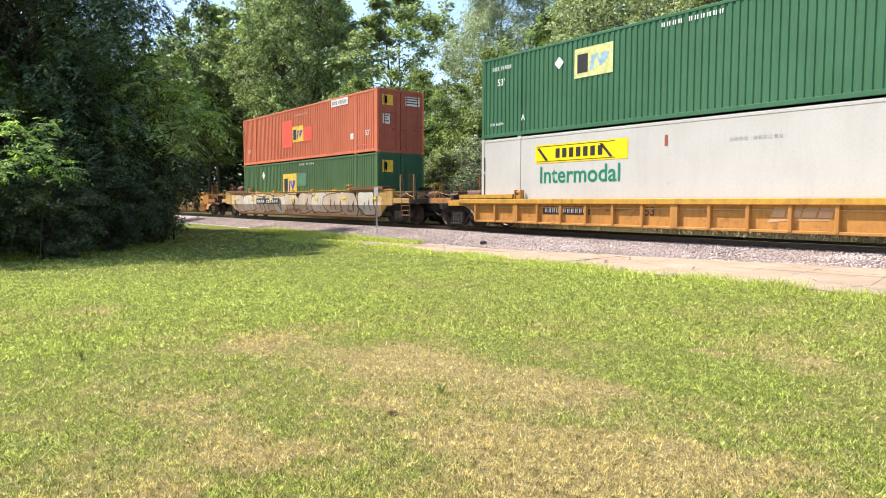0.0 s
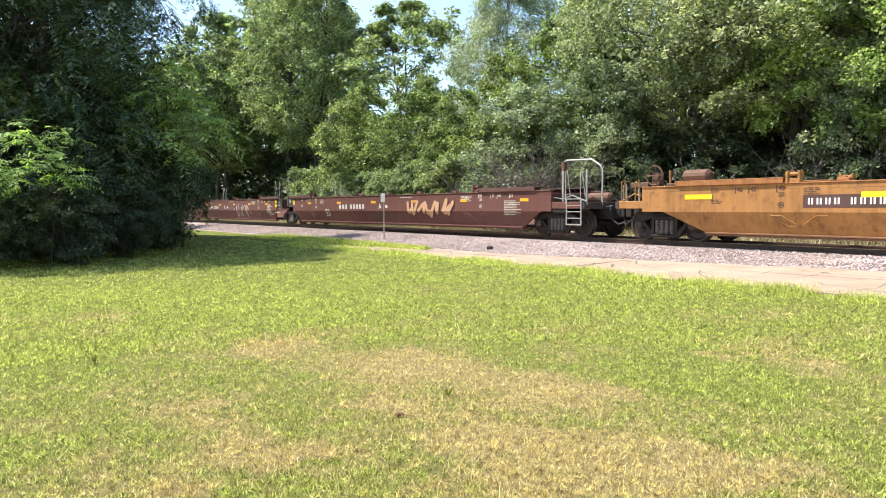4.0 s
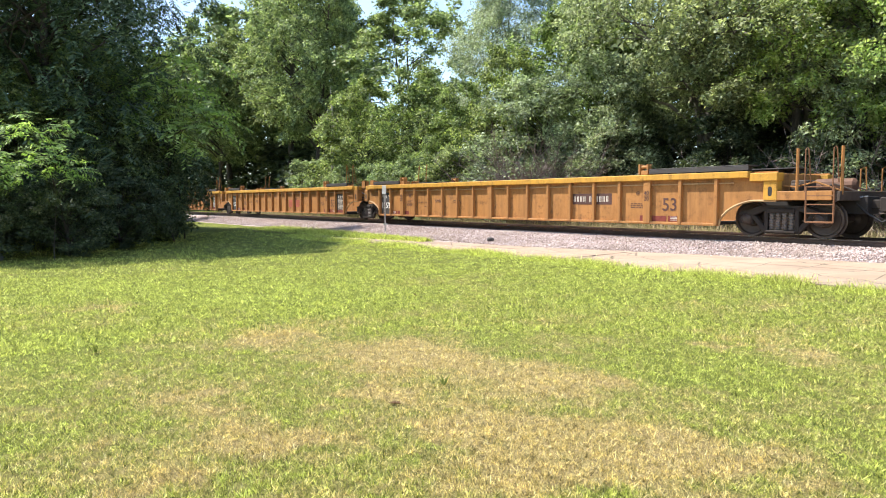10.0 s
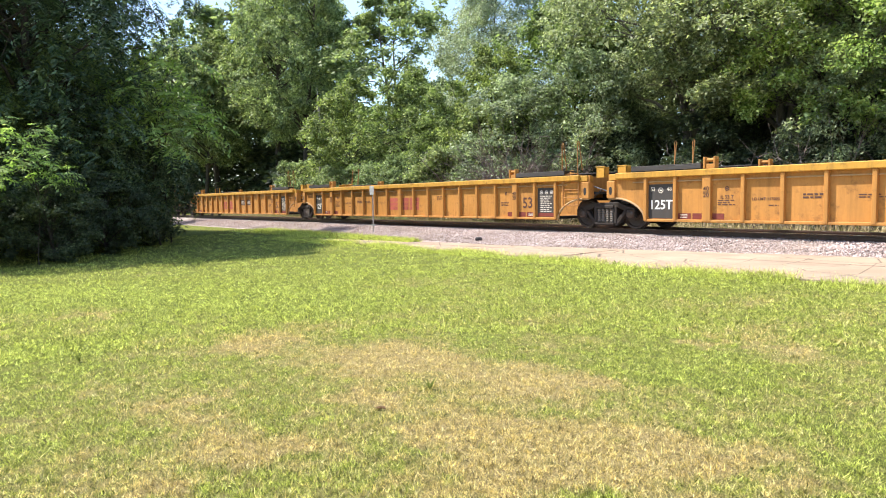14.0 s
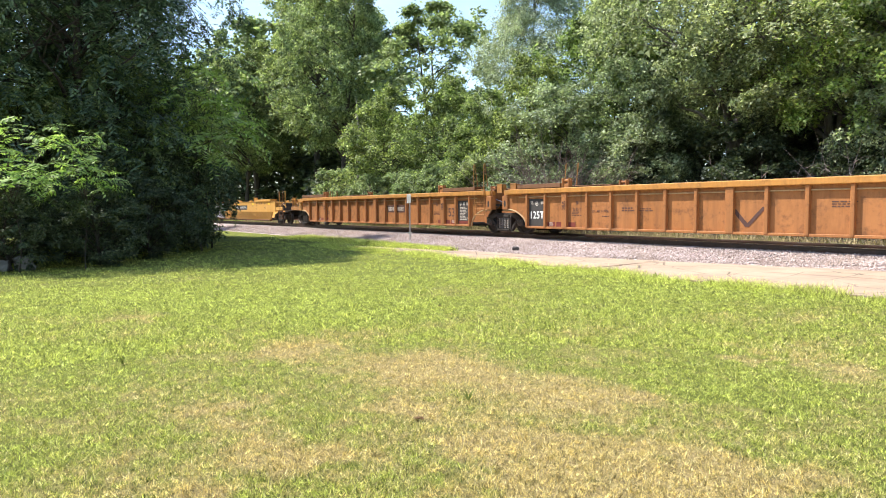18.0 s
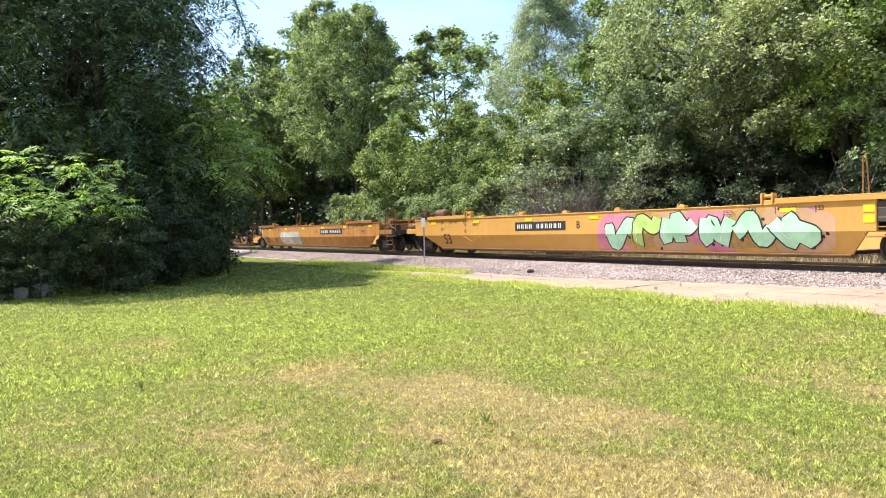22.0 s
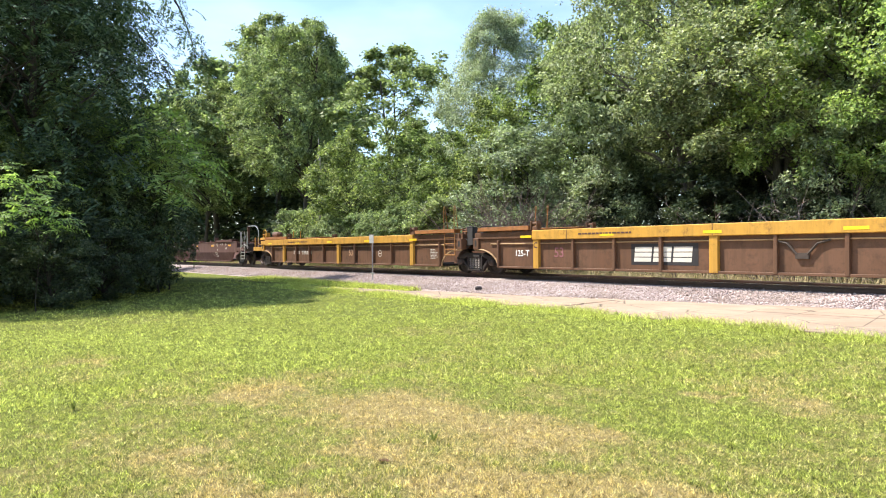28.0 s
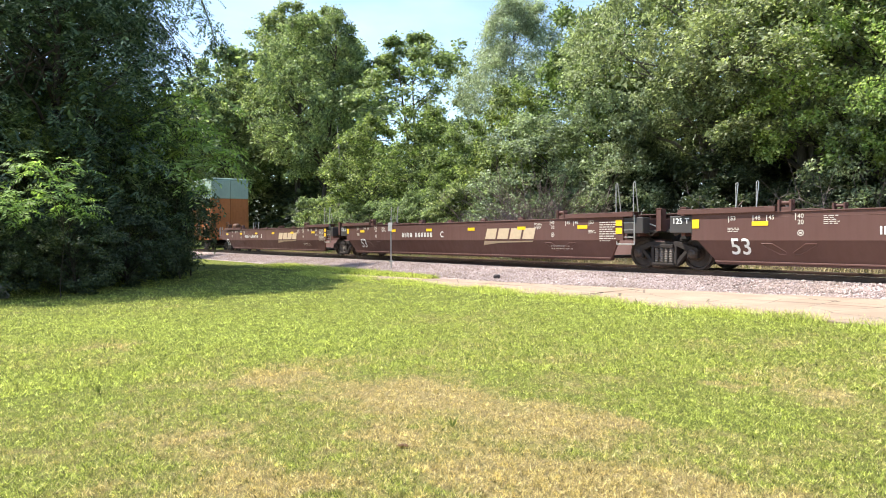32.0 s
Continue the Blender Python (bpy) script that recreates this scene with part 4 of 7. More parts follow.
SKEW_Z = 0.84          # height of the bend in a smooth side
FACE = -1.47


def smooth_side(z):
    return FACE if z >= SKEW_Z else FACE + 0.21 * (SKEW_Z - z) / 0.56


def ribbed_side(z):
    return -1.385


def swirl(rng, cx, cz, w, h, n=22, wob=0.18, q=0.72):
    ph = [rng.uniform(0, 6.28) for _ in range(3)]
    pts = []
    for i in range(n):
        a = 2 * math.pi * i / n
        r = 1 + wob * math.sin(2 * a + ph[0]) + wob * 0.8 * math.sin(3 * a + ph[1]) + wob * 0.5 * math.sin(5 * a + ph[2])
        c, s = math.cos(a), math.sin(a)
        pts.append((cx + w / 2 * r * math.copysign(abs(c) ** q, c), cz + h / 2 * min(1.12, r) * math.copysign(abs(s) ** q, s)))
    return pts


def clip(polys, z0, z1, x0=-99, x1=99):
    return [[(min(x1, max(x0, x)), min(z1, max(z0, z))) for x, z in p] for p in polys]


def graffiti(parent, side, x0, x1, z0, z1, count, fill, edge, seed, back=None, shine=None, wob=0.2, q=0.72):
    """Sprayed swollen shapes in a row: a ground, dark rims, fills and streaks of light. No words."""
    rng = random.Random(seed)
    w = (x1 - x0) / count
    if back:
        polys = [swirl(rng, x0 + w * (i + 0.5), (z0 + z1) / 2, w * 1.5, (z1 - z0) * 1.05) for i in range(count)]
        lay("graffiti_ground", flat_mesh(clip(polys, z0, z1)), back, parent, side, 0.0035)
    rims, fills, lights, cuts = [], [], [], []
    for i in range(count):
        cx, cz = x0 + w * (i + 0.5) + rng.uniform(-0.05, 0.05) * w, (z0 + z1) / 2 + rng.uniform(-0.05, 0.05)
        h = (z1 - z0) * rng.uniform(0.94, 1.06)
        ww = w * rng.uniform(0.95, 1.12)
        state = rng.getstate()
        fills.append(swirl(rng, cx, cz, ww - 0.09, h - 0.09, wob=wob, q=q))
        rng.setstate(state)
        rims.append(swirl(rng, cx, cz, ww, h, wob=wob, q=q))
        lights.append(swirl(rng, cx - ww * 0.18, cz + h * 0.22, ww * 0.26, h * 0.10))
        for _ in range(2):
            a = cx + rng.uniform(-0.25, 0.25) * ww
            b = a + rng.uniform(-0.2, 0.2) * ww
            cuts.append([(a, cz - h * 0.34), (a + 0.045, cz - h * 0.34), (b + 0.06, cz + h * rng.uniform(-0.05, 0.3)), (b, cz + h * rng.uniform(-0.05, 0.3))])
    for k, (f, r) in enumerate(zip(fills, rims)):
        o = 0.0045 + 0.0022 * k
        lay("graffiti_rim", flat_mesh(clip([r], z0, z1)), edge, parent, side, o)
        lay("graffiti_fill", flat_mesh(clip([f], z0, z1)), fill if not isinstance(fill, (list, tuple)) else fill[k % len(fill)], parent, side, o + 0.001)
    lay("graffiti_stroke", flat_mesh(clip(cuts, z0, z1)), edge, parent, side, 0.008 + 0.0022 * count)
    if shine:
        lay("graffiti_light", flat_mesh(clip(lights, z0, z1)), shine, parent, side, 0.0085 + 0.0022 * count)


def ribbon(path, width, lift=0.0):
    """A flat stroke of even width along points in x and z, as quads (x, lift, z)."""
    pts = [Vector((x, z)) for x, z in path]
    left, right = [], []
    for i, p in enumerate(pts):
        d = (pts[min(i + 1, len(pts) - 1)] - pts[max(i - 1, 0)]).normalized()
        n = Vector((-d.y, d.x)) * width / 2
        left.append(p + n)
        right.append(p - n)
    return [[(p.x, lift + 0.00005 * i, p.y) for p in (left[i], left[i + 1], right[i + 1], right[i])] for i in range(len(pts) - 1)]


def strokes(name, quads, material, parent, side, off=0.006):
    bm = bmesh.new()
    for q in quads:
        try:
            bm.faces.new([bm.verts.new(p) for p in q])
        except ValueError:
            pass
    bmesh.ops.remove_doubles(bm, verts=bm.verts, dist=0.0002)
    return lay(name, bm, material, parent, side, off)


def curve_through(pts, n=6):
    """A smooth run of points through the given ones."""
    out = []
    for i in range(len(pts) - 1):
        p0, p1, p2, p3 = pts[max(i - 1, 0)], pts[i], pts[i + 1], pts[min(i + 2, len(pts) - 1)]
        for k in range(n):
            t = k / n
            out.append(tuple(0.5 * (2 * b + (c - a) * t + (2 * a - 5 * b + 4 * c - d) * t * t + (3 * b - a - 3 * c + d) * t ** 3) for a, b, c, d in zip(p0, p1, p2, p3)))
    out.append(pts[-1])
    return out


def swing(rng):
    """A random run of a sprayed stroke in a unit square: bends and hooks, no letter."""
    pts, n = [], rng.randint(5, 7)
    up = rng.random() < 0.5
    for k in range(n):
        u = 0.05 + 0.9 * k / (n - 1) + rng.uniform(-0.22, 0.22)
        v = rng.uniform(0.72, 1.0) if up else rng.uniform(0.0, 0.35)
        if rng.random() < 0.3:
            v = rng.uniform(0.35, 0.65)
        pts.append((min(1.0, max(0.0, u)), v))
        up = not up
    return pts


def spray(parent, side, x0, x1, z0, z1, count, fill, edge, seed, width=0.2, rim=0.07, back=None, shine=None, dots=None):
    """Sprayed shapes of thick swinging strokes with a rim of another colour, over a cloud of ground colour."""
    rng = random.Random(seed)
    w = (x1 - x0) / count
    if back:
        polys = [swirl(rng, x0 + w * (i + 0.5), (z0 + z1) / 2, w * 1.55, (z1 - z0) * 1.05, wob=0.1) for i in range(count)]
        for k, p in enumerate(polys):
            lay("graffiti_ground", flat_mesh(clip([p], z0, z1)), back if not isinstance(back, tuple) else back[k % len(back)], parent, side, 0.003 + 0.0007 * k)
    outer, light = [], []
    fills = fill if isinstance(fill, tuple) else (fill,)
    m = width * 0.3 + rim
    tones = []
    for i in range(count):
        g = swing(rng)
        flip = rng.random() < 0.3
        cw = w * rng.uniform(0.85, 1.1)
        ch = (z1 - z0) - 2 * m
        skew = rng.uniform(-0.15, 0.25) * ch
        base = x0 + w * (i + 0.5) - cw / 2
        pts = [(base + cw * ((1 - u) if flip else u) + skew * (v - 0.5), z0 + m + ch * v) for u, v in g]
        path = curve_through(pts)
        lift = 0.0042 * i
        outer.append(ribbon(path, width + 2 * rim, lift))
        tones.append((fills[rng.randrange(len(fills))], ribbon(path, width, lift + 0.002)))
        light.append(ribbon([(x - width * 0.15, z + width * 0.18) for x, z in path[2:9]], 0.022, lift + 0.004))
    for q in outer:
        strokes("graffiti_rim", q, edge, parent, side, 0.011)
    for f, q in tones:
        strokes("graffiti_fill", q, f, parent, side, 0.011)
    if shine:
        for q in light:
            strokes("graffiti_light", q, shine, parent, side, 0.011)
    if dots:
        lay("graffiti_dots", flat_mesh([swirl(rng, rng.uniform(x0 - 0.2, x1 + 0.3), rng.uniform(z0 + 0.05, z1 - 0.05), 0.09, 0.09, 9, 0.1) for _ in range(18)]), dots, parent, side, 0.010)


def tag_scrawl(parent, side, x0, x1, z0, z1, n, mat, seed, width=0.05):
    """One thin sprayed scrawl of loops."""
    rng = random.Random(seed)
    w = (x1 - x0) / n
    for i in range(n):
        g = swing(rng)
        path = curve_through([(x0 + w * (i + u * 1.15), z0 + (z1 - z0) * v) for u, v in g])
        strokes("graffiti_stroke", ribbon(path, width, 0.002 * i), mat, parent, side, 0.007)


def spans(xj, way, a, b):
    return tuple(sorted((xj - way * a, xj - way * b)))


def ladder(car, xj, way, s, a, b, z0, z1, top, mat):
    """A side ladder whose rails rise as hoops over the deck."""
    y = s * 1.44
    for d in (a, b):
        x = xj - way * d
        bm = bmesh.new()
        tube(bm, [(x, y, z0), (x, y, z1)], 0.022, 6)
        part("ladder_rail", bm, mat, car)
    n = 4
    for k in range(n + 1):
        z = z0 + (z1 - z0) * k / n
        bm = bmesh.new()
        tube(bm, [(xj - way * a, y, z), (xj - way * b, y, z)], 0.015 if k else 0.024, 5)
        part("ladder_rung", bm, mat, car)
    for d in (a, b):
        x = xj - way * d
        bm = bmesh.new()
        y2 = y - s * 0.14
        tube(bm, [(x - 0.035, y, z1 - 0.12), (x - 0.035, y, top - 0.05), (x, y, top), (x + 0.035, y, top - 0.05), (x + 0.035, y2, z1 + 0.1)], 0.015, 5)
        part("grab_rail", bm, mat, car)


def guide_post(car, x, y, z0, z1, mat, w=0.5, d=0.24):
    """A short folded-plate post that steers containers into the well."""
    s = 1 if y > 0 else -1
    bm = boxes((x - w / 2, x + w / 2, *sorted((y + s * d / 2, y + s * (d / 2 - 0.03))), z0, z1),
               (x - w / 2, x - w / 2 + 0.03, y - d / 2, y + d / 2 - 0.031, z0, z1 - 0.02), (x + w / 2 - 0.03, x + w / 2, y - d / 2, y + d / 2 - 0.031, z0, z1 - 0.02),
               (x - w / 2 + 0.031, x + w / 2 - 0.031, y - d / 2, y + d / 2 - 0.031, z1 - 0.05, z1 - 0.02))
    part("guide_post", bevelled(bm, 0.006), mat, car, "short folded-steel container guide post")


def latch(car, x, y, z, mat):
    """A container latch: cheeks, hook and pin on the top chord."""
    s = 1 if y > 0 else -1
    bm = boxes((x - 0.17, x - 0.11, y - 0.09, y + 0.09, z, z + 0.30), (x + 0.11, x + 0.17, y - 0.09, y + 0.09, z, z + 0.30), (x - 0.11, x + 0.11, y - 0.06, y + 0.06, z, z + 0.12))
    tube(bm, [(x - 0.2, y, z + 0.22), (x + 0.2, y, z + 0.22)], 0.05, 8)
    part("container_latch", bevelled(bm, 0.01), mat, car, "worn steel container latch")


def knob_box(car, xs, s, z0, z1, mat):
    """The boxed end of a side beam with its oval hand hole."""
    y0, y1 = sorted((s * 1.46, s * 1.20))
    b = part("end_post", bevelled(boxes((*xs, y0, y1, z0, z1)), 0.015), mat, car)
    mid = (xs[0] + xs[1]) / 2
    lay("hand_hole", flat_mesh([swirl(random.Random(1), mid, z0 + 0.22, 0.11, 0.24, 12, 0.0)]), M_DARK, b, lambda z: -1.46, 0.003) if s < 0 else None


def car_end(car, kind, xj, way, coupled, mats, top, guard_m):
    """Everything past the side walls at one end. xj: the joint's place; way: +1 or -1 along x."""
    body, deck, trim = mats

    def span(a, b):
        return spans(xj, way, a, b)
    side_of_ladder = -way
    if coupled:
        part("end_platform", bevelled(boxes((*span(0.72, 2.15), -1.36, 1.36, 1.02, 1.08), (*span(0.60, 0.74), -1.42, 1.42, 0.92, 1.14)), 0.012), M_GRIME, car)
        part("draft_sill", bevelled(boxes((*span(0.45, 3.2), -0.32, 0.32, 0.60, 1.015)), 0.012), M_DARK, car)
        part("end_bulkhead", bevelled(boxes((*span(2.2, 2.34), -1.33, 1.33, 0.9, top - 0.06)), 0.015), body, car)
        part("side_beam", bevelled(boxes((*span(0.76, 2.10), -1.45, -1.37, 0.93, 1.15)), 0.012), body if trim is M_SILVER else trim, car)
        part("side_beam", bevelled(boxes((*span(0.76, 2.10), 1.37, 1.45, 0.93, 1.15)), 0.012), body if trim is M_SILVER else trim, car)
        ladder(car, xj, way, side_of_ladder, 0.72, 1.34, 0.42, 1.24, 2.16, trim if trim is M_SILVER else B_RUST)
        for a in (0.62, 1.62):
            bm = bmesh.new()
            x = xj - way * a
            tube(bm, [(x, -way * 1.30, 1.06), (x, -way * 1.30, 2.16)], 0.035, 6)
            part("grab_post", bm, trim, car)
        for a in (0.80, 1.30):
            bm = bmesh.new()
            x = xj - way * a
            tube(bm, [(x, way * 1.38, 1.08), (x, way * 1.38, 1.72), (x + 0.12, way * 1.38, 1.78), (x + 0.16, way * 1.38, 1.08)], 0.017, 6)
            part("grab_rail", bm, trim, car)
        if trim is M_SILVER and way > 0:
            x0, x1 = xj - 2.28, xj - 0.62
            bm = bmesh.new()
            tube(bm, [(x0, -0.55, top + 0.98), (x0 + 0.12, -0.55, top + 1.04), (x1 - 0.45, -0.55, top + 1.02), (x1 - 0.08, -0.55, top + 0.80), (x1, -0.55, top + 0.66), (x1, -0.55, 1.05)], 0.028, 7)
            part("end_hoop", bm, trim, car, "tall bare steel end hoop")
            part("hoop_post", bevelled(boxes((x0 - 0.07, x0 + 0.07, -0.62, -0.48, top - 0.05, top + 1.0)), 0.01), M_TANK, car)
        coupler(car, xj - way * 0.2, way)
        # brake gear on the platform
        part("brake_valve", bevelled(boxes((*span(1.55, 1.95), -0.95, -0.45, 1.08, 1.42), (*span(1.62, 1.88), -1.12, -0.95, 1.16, 1.34)), 0.03), M_GRIME, car)
        bm = bmesh.new()
        if way < 0 and kind != "ribbed":
            tube(bm, [(xj + 2.55, -0.85, top + 0.30), (xj + 2.62, -0.85, top + 0.30), (xj + 3.3, -0.85, top + 0.30), (xj + 3.38, -0.85, top + 0.30)], (0.10, 0.19, 0.19, 0.10), 12)
            part("tank_saddle", bevelled(boxes((xj + 2.2, xj + 3.5, -1.2, 1.2, top + 0.04, top + 0.12)), 0.01), M_TANK, car)
        else:
            tube(bm, [(xj - way * 0.95, 0.35, 1.30), (xj - way * 1.02, 0.35, 1.30), (xj - way * 1.9, 0.35, 1.30), (xj - way * 1.98, 0.35, 1.30)], (0.10, 0.17, 0.17, 0.10), 12)
        part("air_tank", bm, M_TANK, car, "rusty brown air tank")
        for k, (y, z) in enumerate(((-1.2, 1.2), (-0.2, 1.16), (0.7, 1.14))):
            bm = bmesh.new()
            tube(bm, [(xj - way * 0.7, y, z - 0.04), (xj - way * 1.2, y - 0.1, z + 0.16), (xj - way * 1.7, y, z + 0.05), (xj - way * 2.2, y + 0.05, z + 0.1)], 0.022, 5)
            part("brake_pipe", bm, trim if k == 0 else M_GRIME, car)
        part("brake_rod_box", bevelled(boxes((*span(1.3, 2.0), 0.7, 1.2, 1.08, 1.34)), 0.02), M_GRIME, car)
        if way < 0 and kind != "ribbed":
            x, z, y = xj - way * 1.75, top + 0.36, -1.12
            ring = [(x + 0.28 * math.cos(2 * math.pi * k / 14), y, z + 0.28 * math.sin(2 * math.pi * k / 14)) for k in range(15)]
            bm = bmesh.new()
            tube(bm, ring, 0.022, 5)
            for k in range(4):
                tube(bm, [(x, y, z), ring[k * 14 // 4]], 0.014, 4)
            stand = part("brake_stand", bevelled(boxes((x - 0.13, x + 0.13, -1.06, -0.82, top - 0.1, z + 0.10), (x - 0.9, x - 0.25, -1.05, -0.6, top + 0.02, top + 0.18)), 0.02), trim if kind == "deep" else M_TANK, car)
            part("brake_wheel", bm, M_TANK if kind != "deep" else trim, stand, "spoked hand-brake wheel")
    else:
        part("end_shelf", bevelled(boxes((*span(0.15, 1.9), -1.18, 1.18, 1.06, 1.14), (*span(0.05, 1.9), -0.35, 0.35, 0.86, 1.07)), 0.012), M_DARK, car)
        part("end_bulkhead", bevelled(boxes((*span(0.70, 0.82), -1.28, 1.28, 0.95, top - 0.04)), 0.012), body, car)
        a = 0.0 if way > 0 else 0.76
        for s in (-1, 1):
            brown = trim is M_SILVER
            guide_post(car, xj - way * (a + 0.02), s * 1.18, top - 0.10 if way < 0 or kind == "ribbed" else 1.10, top + (0.14 if body is B_FEC else 0.24), body if brown else trim if kind == "ribbed" else G_PANEL, 0.2 if brown else 0.34)
            y0, y1 = sorted((s * 1.44, s * 1.16))
            if kind == "ribbed":
                part("end_deck", bevelled(boxes((*span(0.42, 1.34), y0, y1, top - 0.20, top - 0.02)), 0.012), deck, car)
            elif kind == "deep":
                part("end_deck", bevelled(boxes((*span(0.50, 3.43), y0, y1, top - 0.26, top - 0.02)), 0.012), body, car)
        ladder(car, xj, way, side_of_ladder, 0.76, 1.40, 0.72, top + 0.05, top + 1.05, trim if trim is M_SILVER else Y_TTX)
        bm = bmesh.new()
        tube(bm, [(xj - way * 0.15, -1.05, 1.2), (xj - way * 0.4, -1.12, 0.98), (xj - way * 0.75, -1.1, 1.12), (xj - way * 1.0, -1.05, 1.3)], 0.026, 6)
        part("brake_hose", bm, M_GRIME, car)
        bm = bmesh.new()
        tube(bm, [(xj - way * 0.1, -0.9, 1.16), (xj - way * 0.9, -1.2, 1.46)], 0.018, 5)
        part("lever_rod", bm, M_STEEL, car)
    # the raised guard over the end of the well
    a, b = (2.72, 5.65) if coupled else {"smooth": (0.75, 3.46), "ribbed": (1.28, 3.46), "deep": (0.7, 3.3)}[kind]
    for s in (-1, 1):
        y0, y1 = sorted((s * 1.53, s * 1.02))
        g = boxes((*span(a, b), y0, y1, top + 0.13, top + 0.16), (*span(a, b), *sorted((s * 1.53, s * 1.49)), top + 0.02, top + 0.131))
        for k in range(7):
            x = xj - way * (a + 0.15 + (b - a - 0.3) * k / 6)
            box(g, x - 0.02, x + 0.02, *sorted((s * 1.48, s * 1.10)), top + 0.004, top + 0.129)
        part("end_guard", bevelled(g, 0.006), guard_m, car, "raised plate guard over the end of the well")
        latch(car, xj - way * (b + 0.22), s * 1.42, top + 0.005, body)
        if kind != "smooth":
            if coupled:
                part("end_deck", bevelled(boxes((*span(2.0, 2.70), *sorted((s * 1.50, s * 1.16)), top - 0.26, top - 0.06)), 0.014), deck, car)
            knob_box(car, span(2.02, 2.36) if coupled else span(0.34, 0.64), s, 0.93, top - 0.22, deck if coupled else body)


def side_outline(xl, xr, el, er, cl, cr, z_low, z_deck, top):
    """The outline of a ribbed side wall with its arches over the trucks."""
    def run(x, way, e, coupled):
        reach = 2.05 if coupled else 0.36
        pts = [(x - way * reach, top), (x - way * reach, z_deck)]
        for i in range(9):
            q = math.pi / 2 * i / 8
            pts.append((x - way * (e - 0.95 + 0.95 * math.sin(q) ** 1.25), z_low + (z_deck - z_low) * math.cos(q)))
        return pts
    return run(xl, -1, el, cl) + run(xr, 1, er, cr)[::-1]


def chevrons(panel, body_m, x):
    """Pressed outlines on the leaning lower side."""
    for w in (-1, 1):
        pts = [(0.08, 0.52), (0.12, 0.50), (0.26, 0.50), (0.66, 0.72), (0.66, 0.76), (0.40, 0.76), (0.10, 0.56), (0.08, 0.52)]
        bm = bmesh.new()
        tube(bm, [(x + w * u, smooth_side(z) - 0.004, z) for u, z in pts], 0.013, 5)
        part("pressed_ridge", bm, body_m, panel)


